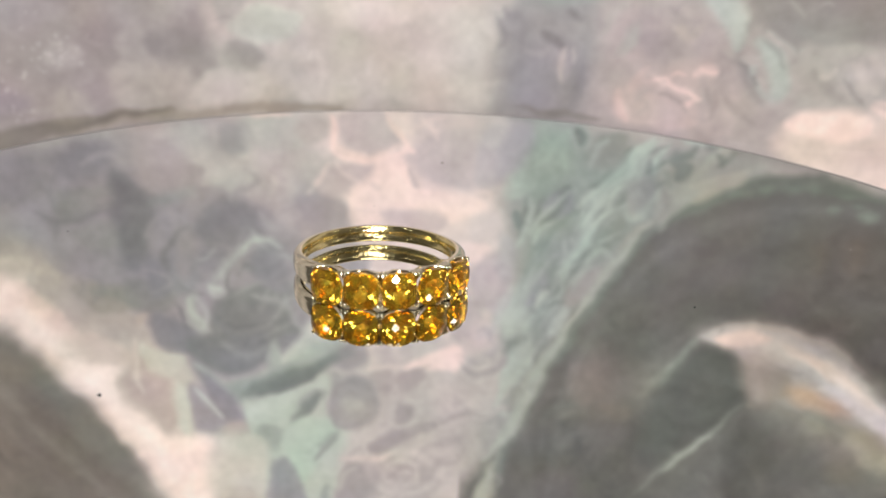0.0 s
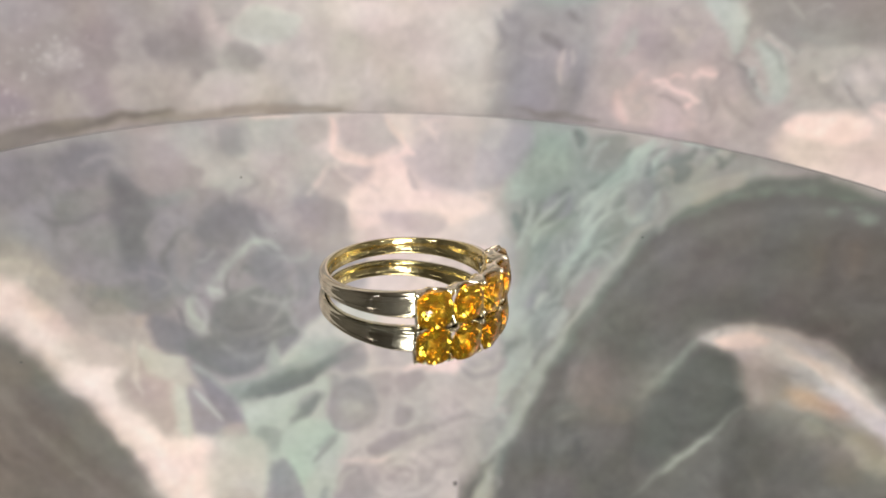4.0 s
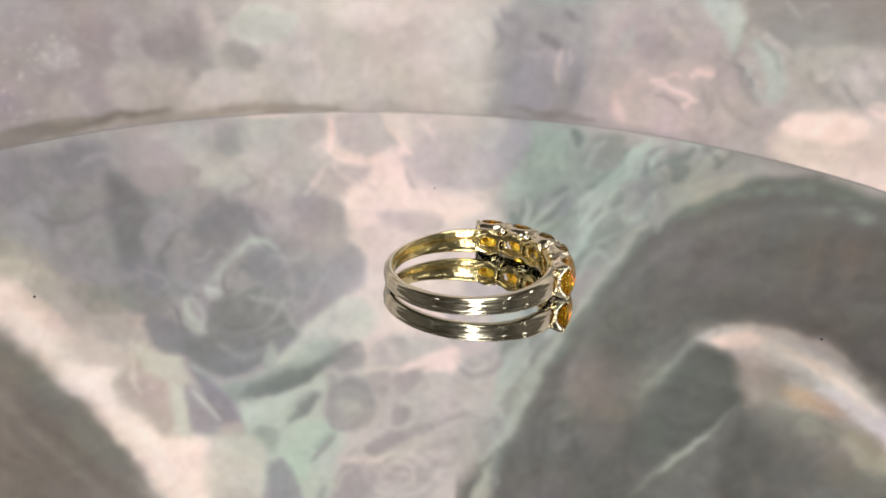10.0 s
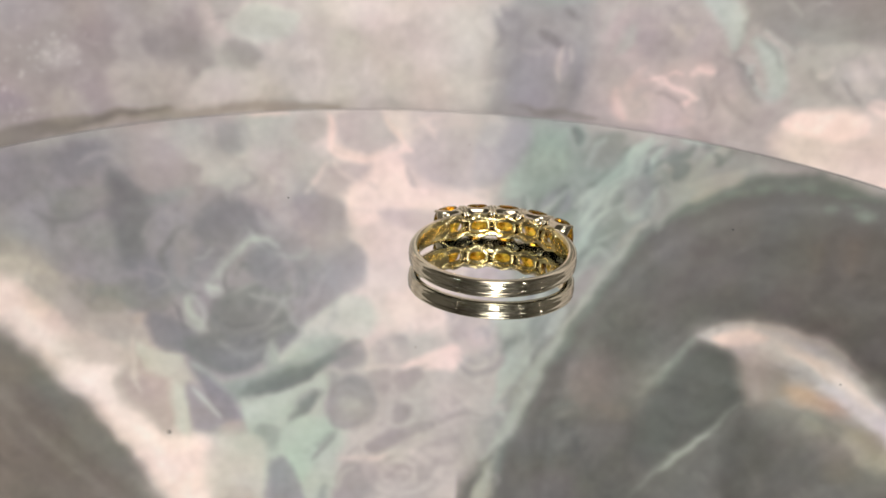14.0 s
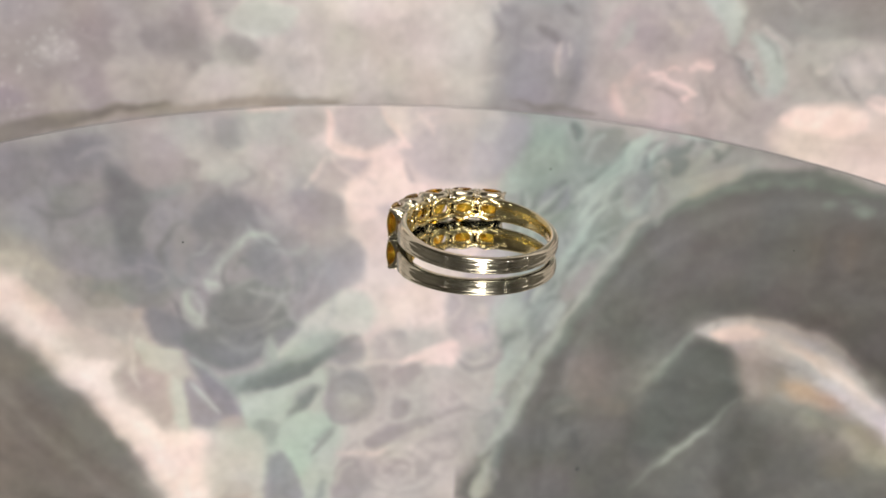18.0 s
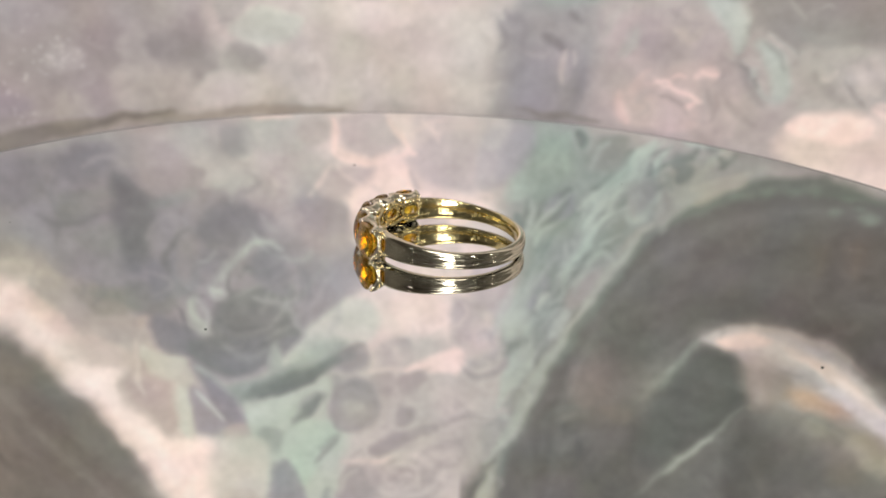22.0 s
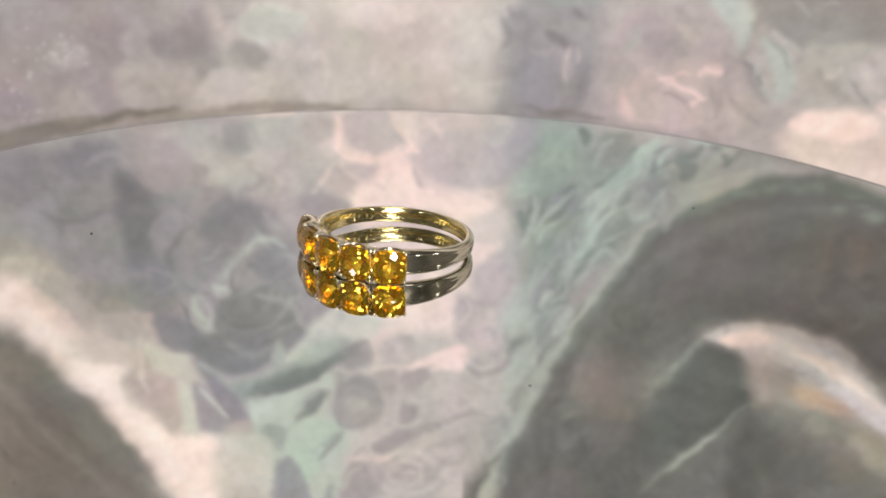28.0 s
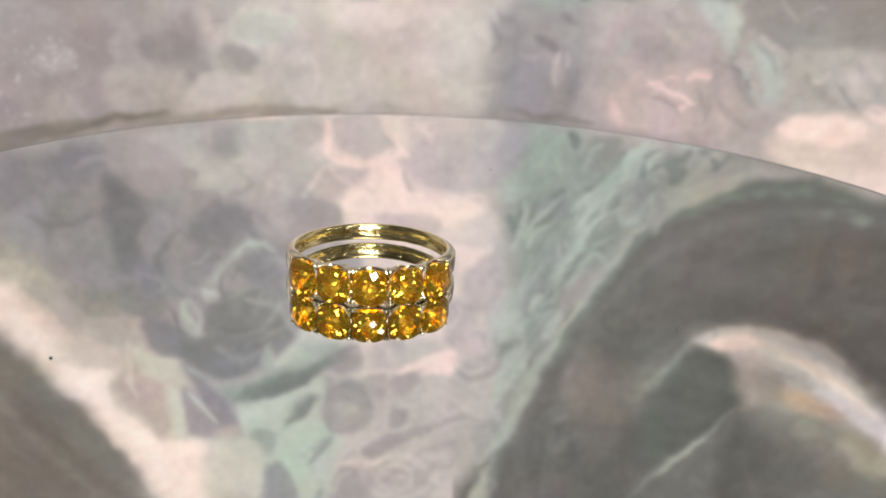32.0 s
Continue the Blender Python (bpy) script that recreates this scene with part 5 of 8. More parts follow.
daub((129, 132, 122), 0.7, 1.32, ((109.2, 30.1), (110.5, 28.9), (112.5, 29.7), (111.2, 31.0)))
daub((121, 117, 116), 0.8, 2.56, ((62.9, 46.0), (71.3, 43.5), (74.8, 51.1), (65.0, 57.7)))
daub((112, 107, 103), 0.6, 3.82, ((77.3, 49.0), (89.8, 48.0), (95.2, 65.0), (84.5, 69.6), (71.8, 62.9)))
daub((104, 98, 94), 0.7, 3.63, ((108.6, 44.1), (128.5, 43.1), (138.1, 74.8), (123.2, 77.1), (112.2, 63.0)))
daub((115, 109, 107), 0.6, 2.48, ((96.8, 64.8), (104.6, 64.0), (106.0, 71.4), (96.5, 73.1)))
daub((131, 123, 118), 0.8, 2.27, ((42.4, 92.1), (49.7, 90.2), (52.9, 100.7), (47.8, 106.8), (42.5, 102.0)))
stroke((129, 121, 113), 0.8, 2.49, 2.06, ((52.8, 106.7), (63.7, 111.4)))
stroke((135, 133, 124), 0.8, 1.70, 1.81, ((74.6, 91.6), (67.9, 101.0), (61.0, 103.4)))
daub((97, 97, 93), 0.8, 2.73, ((64.6, 115.0), (74.3, 102.7), (78.8, 122.4), (70.2, 129.4)))
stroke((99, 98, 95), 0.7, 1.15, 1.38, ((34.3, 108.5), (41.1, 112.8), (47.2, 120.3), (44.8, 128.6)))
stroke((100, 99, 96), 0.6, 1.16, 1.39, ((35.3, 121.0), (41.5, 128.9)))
daub((114, 107, 107), 0.6, 2.79, ((35.0, 128.9), (46.2, 130.3), (47.0, 140.4), (35.7, 139.0)))
daub((104, 100, 98), 0.6, 2.71, ((50.6, 82.8), (60.9, 81.0), (60.4, 91.0), (51.7, 92.7)))
daub((118, 114, 110), 0.6, 2.28, ((37.2, 89.5), (41.5, 98.0), (36.8, 105.3), (32.7, 98.9)))
daub((88, 87, 84), 0.9, 3.33, ((76.8, 94.5), (82.0, 85.1), (91.9, 85.6), (96.3, 94.1), (95.7, 104.6), (88.2, 115.4), (77.9, 120.9), (74.8, 106.6)))
daub((96, 93, 89), 0.85, 3.15, ((93.6, 116.8), (104.4, 107.5), (117.1, 112.1), (125.2, 127.6), (110.9, 139.6), (96.9, 141.2)))
daub((106, 100, 96), 0.8, 2.47, ((106.6, 74.9), (137.0, 71.0), (142.9, 97.2), (129.4, 94.8), (121.1, 84.4)))
stroke((138, 141, 133), 0.9, 1.12, 1.12, ((81.5, 79.4), (77.3, 87.2), (73.3, 94.7), (71.2, 101.2)))
stroke((142, 143, 136), 0.9, 0.75, 1.58, ((99.1, 101.3), (89.8, 114.3), (82.0, 122.1), (74.0, 130.8), (66.6, 139.5)))
stroke((142, 139, 129), 0.8, 1.47, 1.10, ((102.1, 99.2), (98.5, 104.6)))
daub((192, 182, 178), 0.9, 5.29, ((81.8, 79.4), (91.9, 75.8), (106.8, 76.7), (120.8, 82.7), (135.9, 94.2), (147.7, 106.0), (151.5, 119.1), (137.2, 113.1), (123.6, 103.6), (111.9, 102.4), (102.4, 100.6), (96.5, 91.9), (91.4, 82.9)))
daub((192, 182, 178), 0.9, 1.75, ((92.8, 83.7), (99.0, 79.7), (107.6, 80.2), (106.3, 90.2), (100.3, 93.9), (95.7, 89.8)))
daub((196, 186, 182), 0.85, 1.47, ((81.1, 79.9), (91.9, 75.8), (106.8, 76.7), (120.8, 82.7), (132.3, 92.6), (125.9, 93.3), (111.4, 85.3), (95.9, 80.6), (84.7, 82.1)))
daub((226, 200, 190), 0.9, 1.48, ((84.8, 80.9), (90.6, 78.1), (99.6, 78.4), (99.6, 81.1), (91.4, 83.3)))
daub((180, 172, 170), 0.9, 1.30, ((109.8, 87.5), (117.0, 89.5), (119.8, 93.6), (113.2, 93.8)))
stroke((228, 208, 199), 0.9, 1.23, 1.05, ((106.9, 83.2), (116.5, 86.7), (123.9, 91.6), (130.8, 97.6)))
daub((224, 216, 216), 0.9, 1.52, ((117.9, 94.6), (125.8, 92.9), (137.2, 101.3), (149.0, 110.3), (147.5, 115.9), (135.5, 107.0), (125.9, 100.1)))
daub((198, 172, 155), 0.9, 2.23, ((109.4, 96.3), (117.1, 96.6), (124.0, 100.1), (122.2, 104.3), (113.0, 101.6)))
daub((150, 136, 121), 0.8, 1.79, ((101.3, 91.1), (108.7, 92.0), (110.2, 98.3), (103.8, 100.9)))
stroke((152, 150, 138), 0.8, 1.67, 1.56, ((115.5, 105.6), (123.3, 111.7)))
daub((166, 157, 143), 0.85, 2.22, ((129.7, 110.2), (138.7, 107.5), (148.5, 119.8), (139.2, 122.0), (131.1, 116.5)))
daub((120, 113, 104), 0.7, 2.68, ((124.1, 113.3), (131.4, 116.5), (136.7, 126.2), (126.6, 127.4)))
stroke((168, 160, 158), 0.553885, 0.68, 0.93, ((-24.6, 126.3), (-22.9, 124.3), (-21.5, 123.1), (-20.3, 123.2)))
stroke((212, 201, 195), 0.376624, 0.57, 0.92, ((-2.3, 116.6), (-2.1, 117.8), (-4.0, 118.5), (-6.4, 118.3)))
stroke((176, 168, 164), 0.570009, 0.62, 0.89, ((10.2, 104.2), (10.0, 105.6), (8.1, 106.2), (5.8, 105.5)))
stroke((168, 160, 158), 0.448427, 0.70, 0.87, ((-3.2, 95.2), (-1.9, 94.1), (-0.8, 93.5), (-0.0, 93.7)))
stroke((212, 201, 195), 0.442301, 0.57, 0.95, ((-19.4, 131.5), (-18.7, 132.6), (-19.8, 133.6), (-21.8, 134.0)))
stroke((176, 168, 164), 0.410055, 0.64, 0.88, ((-5.3, 101.2), (-4.4, 101.8), (-4.9, 102.6), (-6.2, 103.1)))
stroke((168, 160, 158), 0.389395, 0.65, 0.93, ((17.9, 129.9), (22.0, 130.7), (22.6, 133.2), (20.4, 136.2)))
stroke((212, 201, 195), 0.447653, 0.50, 0.95, ((-3.9, 131.0), (-3.0, 132.7), (-4.2, 134.3), (-6.5, 134.9)))
stroke((176, 168, 164), 0.532342, 0.33, 0.90, ((-11.5, 113.3), (-11.3, 111.3), (-11.2, 109.3), (-10.0, 108.2)))
stroke((168, 160, 158), 0.506136, 0.38, 0.90, ((14.6, 114.3), (16.9, 112.4), (18.4, 111.8), (19.3, 112.8)))
stroke((212, 201, 195), 0.443187, 0.74, 0.93, ((-1.3, 123.6), (-2.1, 123.8), (-3.8, 123.3), (-5.0, 122.2)))
stroke((176, 168, 164), 0.44997, 0.64, 0.90, ((0.7, 108.0), (0.4, 108.9), (-1.1, 109.1), (-2.8, 108.5)))
stroke((168, 160, 158), 0.590743, 0.77, 0.93, ((8.5, 123.1), (9.8, 125.8), (6.5, 128.0), (1.3, 128.5)))
stroke((212, 201, 195), 0.39895, 0.73, 0.95, ((-2.7, 136.8), (-2.7, 135.2), (-2.8, 133.5), (-2.1, 132.5)))
stroke((176, 168, 164), 0.421914, 0.32, 0.94, ((-29.6, 132.2), (-27.6, 128.8), (-26.0, 126.8), (-24.6, 127.1)))
stroke((168, 160, 158), 0.596027, 0.71, 0.91, ((-13.2, 113.5), (-13.6, 114.3), (-15.4, 114.4), (-17.3, 113.8)))
stroke((212, 201, 195), 0.366792, 0.63, 0.91, ((8.5, 114.3), (9.2, 115.7), (7.6, 116.8), (5.1, 117.1)))
stroke((176, 168, 164), 0.499473, 0.51, 0.95, ((-15.1, 130.2), (-12.5, 132.9), (-14.3, 135.9), (-18.6, 137.7)))
stroke((168, 160, 158), 0.524472, 0.28, 0.89, ((10.3, 110.3), (9.2, 109.2), (7.6, 107.1), (7.0, 104.9)))
stroke((212, 201, 195), 0.421727, 0.53, 0.86, ((12.4, 91.3), (15.8, 90.3), (17.5, 91.2), (17.5, 93.4)))
stroke((176, 168, 164), 0.366076, 0.35, 0.97, ((-5.6, 141.5), (-7.3, 142.5), (-11.7, 141.9), (-15.4, 140.0)))
stroke((168, 160, 158), 0.437826, 0.52, 0.88, ((-10.8, 97.6), (-6.3, 97.0), (-4.4, 97.9), (-4.7, 99.7)))
stroke((212, 201, 195), 0.492009, 0.61, 0.89, ((-5.0, 104.9), (-5.8, 105.0), (-7.3, 104.4), (-8.4, 103.4)))
stroke((176, 168, 164), 0.471331, 0.30, 0.93, ((-25.6, 121.8), (-21.3, 123.5), (-21.0, 126.8), (-23.8, 130.2)))
stroke((168, 160, 158), 0.435268, 0.64, 0.94, ((-26.0, 128.0), (-23.9, 128.1), (-23.3, 128.9), (-24.0, 130.0)))
stroke((212, 201, 195), 0.49184, 0.52, 0.90, ((-24.4, 110.3), (-23.2, 111.6), (-24.4, 112.8), (-26.9, 113.3)))
stroke((176, 168, 164), 0.434438, 0.71, 0.87, ((11.1, 97.4), (13.0, 95.0), (14.5, 93.9), (15.6, 94.4)))
stroke((168, 160, 158), 0.445254, 0.75, 0.92, ((7.6, 118.6), (7.0, 120.5), (3.9, 121.0), (0.5, 119.7)))
stroke((212, 201, 195), 0.542379, 0.72, 0.97, ((-11.6, 141.6), (-12.0, 142.2), (-13.6, 142.2), (-15.3, 141.8)))
stroke((176, 168, 164), 0.453456, 0.54, 0.92, ((-8.4, 121.3), (-7.0, 121.0), (-6.3, 121.3), (-6.4, 122.1)))
stroke((168, 160, 158), 0.556151, 0.60, 0.89, ((-11.5, 104.3), (-11.1, 103.5), (-10.8, 102.9), (-10.4, 102.7)))
stroke((212, 201, 195), 0.59115, 0.58, 0.90, ((3.5, 115.4), (3.6, 114.1), (3.6, 112.8), (4.1, 112.1)))
stroke((176, 168, 164), 0.510434, 0.65, 0.91, ((-25.2, 112.1), (-22.0, 112.5), (-21.1, 114.3), (-22.2, 116.9)))
stroke((168, 160, 158), 0.580003, 0.40, 0.92, ((5.5, 119.5), (10.2, 119.3), (11.8, 121.3), (10.7, 124.6)))
stroke((136, 132, 135), 0.326271, 0.32, 0.76, ((-77.9, 50.0), (-76.6, 55.5), (-82.0, 59.3), (-89.8, 59.5)))
stroke((172, 166, 165), 0.439834, 0.49, 0.74, ((-94.1, 41.7), (-91.3, 40.5), (-89.5, 40.2), (-88.7, 41.0)))
stroke((150, 145, 148), 0.330353, 0.45, 0.77, ((-52.2, 44.4), (-51.3, 46.8), (-53.8, 48.4), (-57.7, 48.6)))
stroke((136, 132, 135), 0.422167, 0.49, 0.78, ((-60.1, 53.9), (-58.9, 56.1), (-62.0, 57.7), (-66.7, 58.0)))
stroke((172, 166, 165), 0.439332, 0.55, 0.75, ((-107.4, 53.1), (-103.9, 51.9), (-101.9, 52.1), (-101.6, 53.5)))
stroke((150, 145, 148), 0.319032, 0.55, 0.75, ((-79.6, 48.2), (-81.4, 46.7), (-83.8, 44.2), (-84.4, 41.7)))
stroke((136, 132, 135), 0.273418, 0.78, 0.77, ((-101.0, 63.6), (-98.5, 65.2), (-99.0, 67.6), (-101.6, 69.6)))
stroke((172, 166, 165), 0.367993, 0.31, 0.73, ((-76.3, 24.0), (-70.3, 24.0), (-68.4, 25.8), (-70.2, 28.6)))
stroke((150, 145, 148), 0.412509, 0.39, 0.73, ((-103.3, 36.7), (-100.9, 39.2), (-103.4, 41.7), (-108.7, 43.0)))
stroke((136, 132, 135), 0.310522, 0.68, 0.77, ((-47.9, 50.7), (-49.2, 50.7), (-51.7, 49.6), (-53.3, 47.9)))
stroke((172, 166, 165), 0.284479, 0.72, 0.80, ((-44.9, 59.2), (-40.4, 62.2), (-43.8, 65.2), (-51.7, 66.7)))
stroke((150, 145, 148), 0.379174, 0.87, 0.79, ((-40.0, 62.0), (-42.9, 62.0), (-48.3, 60.1), (-51.9, 57.3)))
stroke((136, 132, 135), 0.323638, 0.54, 0.76, ((-69.8, 50.0), (-70.6, 47.3), (-71.7, 43.8), (-70.9, 41.3)))
stroke((172, 166, 165), 0.304161, 0.77, 0.79, ((-62.8, 65.3), (-63.5, 66.7), (-66.6, 66.9), (-69.8, 65.7)))
stroke((150, 145, 148), 0.298474, 0.69, 0.72, ((-96.1, 28.9), (-94.4, 27.1), (-93.1, 26.1), (-92.2, 26.4)))
stroke((136, 132, 135), 0.364424, 0.78, 0.76, ((-114.4, 68.5), (-113.3, 64.8), (-112.3, 61.5), (-110.6, 60.0)))
stroke((172, 166, 165), 0.383081, 0.66, 0.76, ((-107.0, 61.8), (-107.5, 63.5), (-111.2, 64.1), (-115.1, 63.2)))
stroke((150, 145, 148), 0.433146, 0.83, 0.76, ((-100.2, 60.8), (-102.3, 61.6), (-106.7, 59.7), (-109.8, 56.1)))
stroke((136, 132, 135), 0.444632, 0.88, 0.75, ((-54.6, 31.6), (-51.3, 35.4), (-54.9, 39.1), (-62.0, 40.8)))
stroke((172, 166, 165), 0.380447, 0.55, 0.78, ((-83.3, 61.7), (-76.5, 63.6), (-76.9, 66.7), (-82.5, 69.4)))
stroke((150, 145, 148), 0.428704, 0.67, 0.78, ((-64.1, 64.1), (-66.7, 65.0), (-71.8, 62.6), (-75.6, 58.1)))
stroke((136, 132, 135), 0.335225, 0.89, 0.78, ((-99.7, 62.7), (-94.5, 64.7), (-94.5, 68.5), (-98.3, 72.3)))
stroke((172, 166, 165), 0.29359, 0.53, 0.73, ((-112.6, 42.3), (-109.8, 40.1), (-107.9, 39.4), (-107.0, 40.4)))
stroke((150, 145, 148), 0.289268, 0.44, 0.74, ((-107.7, 44.7), (-108.2, 47.9), (-113.3, 49.3), (-119.2, 48.1)))
stroke((136, 132, 135), 0.346367, 0.48, 0.77, ((-48.2, 47.6), (-43.5, 44.6), (-40.1, 43.2), (-37.7, 44.1)))
stroke((172, 166, 165), 0.338047, 0.60, 0.77, ((-68.6, 54.7), (-61.8, 53.9), (-58.7, 55.3), (-59.3, 58.3)))
stroke((120, 120, 120), 0.417288, 0.58, 0.79, ((-57.1, 63.8), (-55.5, 62.2), (-54.2, 61.0), (-52.7, 60.9)))
stroke((168, 168, 164), 0.300749, 0.43, 0.84, ((-36.3, 81.1), (-35.8, 83.9), (-40.0, 85.3), (-45.6, 84.8)))
stroke((120, 120, 120), 0.446829, 0.35, 0.82, ((-42.0, 75.2), (-41.7, 77.2), (-45.4, 78.2), (-50.3, 77.8)))
stroke((168, 168, 164), 0.392299, 0.47, 0.81, ((-42.9, 73.3), (-42.9, 71.8), (-43.0, 70.1), (-42.5, 69.1)))
stroke((120, 120, 120), 0.374983, 0.57, 0.81, ((-58.3, 72.0), (-53.8, 72.1), (-52.2, 74.3), (-53.5, 77.6)))
stroke((168, 168, 164), 0.47812, 0.62, 0.83, ((-57.1, 80.8), (-55.2, 83.5), (-58.5, 85.6), (-64.2, 86.1)))
stroke((120, 120, 120), 0.43647, 0.36, 0.79, ((-64.9, 68.5), (-66.7, 69.4), (-70.6, 68.1), (-73.6, 65.1)))
stroke((168, 168, 164), 0.437282, 0.33, 0.78, ((-62.7, 61.4), (-61.1, 59.6), (-59.9, 58.6), (-59.0, 59.0)))
stroke((120, 120, 120), 0.439269, 0.28, 0.81, ((-57.6, 79.7), (-59.1, 79.7), (-61.8, 78.5), (-63.5, 76.9)))
stroke((168, 168, 164), 0.41893, 0.54, 0.78, ((-58.6, 55.4), (-53.1, 54.9), (-50.6, 55.9), (-51.2, 57.9)))
stroke((120, 120, 120), 0.373146, 0.52, 0.80, ((-59.2, 75.9), (-59.1, 72.3), (-59.1, 68.6), (-57.8, 66.4)))
stroke((168, 168, 164), 0.457881, 0.35, 0.81, ((-63.3, 82.4), (-61.5, 79.6), (-60.0, 77.6), (-58.5, 77.4)))
stroke((120, 120, 120), 0.317356, 0.50, 0.81, ((-69.7, 80.5), (-71.3, 80.1), (-73.8, 78.1), (-75.1, 75.5)))
stroke((168, 168, 164), 0.309626, 0.33, 0.78, ((-55.3, 63.1), (-56.2, 61.1), (-57.3, 58.4), (-56.9, 56.2)))
stroke((205, 190, 187), 0.325514, 0.37, 0.77, ((-16.7, 21.3), (-13.1, 23.1), (-14.4, 25.4), (-18.8, 27.2)))
stroke((240, 219, 212), 0.253598, 0.58, 0.77, ((-21.0, 35.5), (-23.3, 35.3), (-27.4, 32.8), (-30.0, 29.3)))
stroke((205, 190, 187), 0.323267, 0.72, 0.78, ((-16.3, 37.4), (-17.4, 37.3), (-19.3, 36.2), (-20.6, 34.6)))
stroke((240, 219, 212), 0.365569, 0.49, 0.77, ((-0.4, 23.5), (-1.2, 21.7), (-2.3, 19.1), (-2.3, 17.0)))
stroke((205, 190, 187), 0.388196, 0.41, 0.77, ((-25.5, 27.4), (-19.6, 29.0), (-19.1, 32.4), (-22.8, 36.1)))
stroke((240, 219, 212), 0.294537, 0.41, 0.79, ((-25.4, 39.6), (-19.5, 40.0), (-17.9, 42.6), (-20.1, 46.0)))
stroke((205, 190, 187), 0.254471, 0.47, 0.79, ((2.9, 33.8), (6.5, 34.6), (6.3, 36.2), (3.5, 37.8)))
stroke((240, 219, 212), 0.345905, 0.38, 0.79, ((-9.7, 43.2), (-11.9, 44.0), (-16.9, 43.0), (-20.9, 40.5)))
stroke((205, 190, 187), 0.340433, 0.66, 0.77, ((-5.9, 23.4), (-3.2, 25.2), (-4.5, 27.3), (-8.2, 28.7)))
stroke((240, 219, 212), 0.292814, 0.48, 0.78, ((-5.5, 36.8), (-7.1, 36.8), (-10.1, 35.4), (-12.0, 33.3)))
stroke((205, 190, 187), 0.378956, 0.43, 0.79, ((-18.1, 45.4), (-19.8, 45.3), (-22.9, 44.2), (-25.0, 42.6)))
stroke((240, 219, 212), 0.324551, 0.68, 0.78, ((-15.0, 34.6), (-11.7, 34.0), (-10.2, 34.8), (-10.4, 36.4)))
stroke((205, 190, 187), 0.292562, 0.55, 0.77, ((-9.0, 23.0), (-5.1, 25.3), (-6.0, 28.4), (-10.1, 31.0)))
stroke((240, 219, 212), 0.394295, 0.66, 0.79, ((10.6, 37.9), (13.7, 37.6), (14.9, 38.6), (14.4, 40.6)))
stroke((205, 192, 188), 0.266763, 0.85, 0.83, ((9.7, 68.0), (8.5, 65.6), (6.9, 62.3), (7.2, 59.6)))
stroke((236, 216, 210), 0.359016, 0.68, 0.84, ((-4.0, 81.4), (-5.2, 80.3), (-7.0, 78.1), (-7.7, 75.8)))
stroke((186, 176, 176), 0.352254, 0.62, 0.86, ((13.2, 80.3), (18.2, 83.4), (17.5, 88.2), (12.8, 92.2)))
stroke((205, 192, 188), 0.260717, 0.52, 0.86, ((-3.9, 92.7), (-2.7, 89.3), (-1.7, 86.5), (-0.2, 85.6)))
stroke((236, 216, 210), 0.247763, 0.73, 0.82, ((-2.6, 61.2), (-3.2, 62.1), (-5.4, 62.0), (-7.5, 61.1)))
stroke((186, 176, 176), 0.306146, 0.71, 0.82, ((2.8, 62.5), (1.6, 61.1), (-0.1, 58.8), (-0.5, 56.6)))
stroke((205, 192, 188), 0.396706, 0.80, 0.85, ((-5.4, 83.9), (-5.8, 82.3), (-6.2, 80.4), (-5.9, 79.1)))
stroke((236, 216, 210), 0.295201, 0.42, 0.84, ((-9.9, 74.2), (-6.1, 74.3), (-4.9, 76.0), (-5.9, 78.7)))
stroke((186, 176, 176), 0.240581, 0.75, 0.83, ((16.8, 64.0), (20.9, 65.5), (20.4, 67.9), (16.6, 70.1)))
stroke((205, 192, 188), 0.267759, 0.75, 0.82, ((-5.3, 63.4), (-6.8, 63.2), (-9.4, 62.2), (-11.0, 60.8)))
stroke((236, 216, 210), 0.361734, 0.44, 0.84, ((5.7, 70.6), (10.0, 73.4), (8.7, 77.1), (3.6, 79.9)))
stroke((186, 176, 176), 0.366646, 0.57, 0.86, ((-14.0, 91.8), (-15.4, 91.2), (-17.4, 89.6), (-18.3, 87.8)))
stroke((205, 192, 188), 0.309335, 0.52, 0.85, ((13.2, 85.8), (11.1, 85.0), (7.8, 82.8), (6.2, 80.1)))
stroke((236, 216, 210), 0.350848, 0.61, 0.87, ((16.8, 90.2), (17.5, 92.3), (15.5, 93.8), (12.5, 94.1)))
stroke((98, 95, 92), 0.316947, 0.97, 0.82, ((114.3, 55.6), (116.3, 60.0), (112.9, 63.3), (106.8, 63.8)))
stroke((120, 115, 110), 0.460875, 0.45, 0.87, ((112.7, 89.2), (110.2, 90.5), (103.8, 88.9), (98.4, 84.7)))
stroke((98, 95, 92), 0.312532, 0.76, 0.81, ((103.8, 47.0), (102.6, 48.1), (98.8, 47.5), (95.3, 45.2)))
stroke((120, 115, 110), 0.379682, 0.82, 0.88, ((133.8, 125.3), (137.6, 122.6), (140.0, 122.0), (141.4, 123.7)))
stroke((98, 95, 92), 0.313761, 0.54, 0.89, ((86.5, 116.1), (85.3, 114.5), (83.5, 111.8), (83.0, 109.3)))
stroke((120, 115, 110), 0.407469, 0.57, 0.80, ((118.0, 56.9), (116.5, 55.3), (114.6, 53.0), (114.0, 50.9)))
stroke((120, 115, 110), 0.454276, 0.72, 0.89, ((64.5, 71.2), (68.2, 73.6), (67.7, 76.7), (64.2, 79.1)))
stroke((98, 95, 92), 0.426559, 0.86, 0.83, ((101.9, 64.2), (107.7, 64.7), (109.4, 67.8), (107.3, 71.6)))
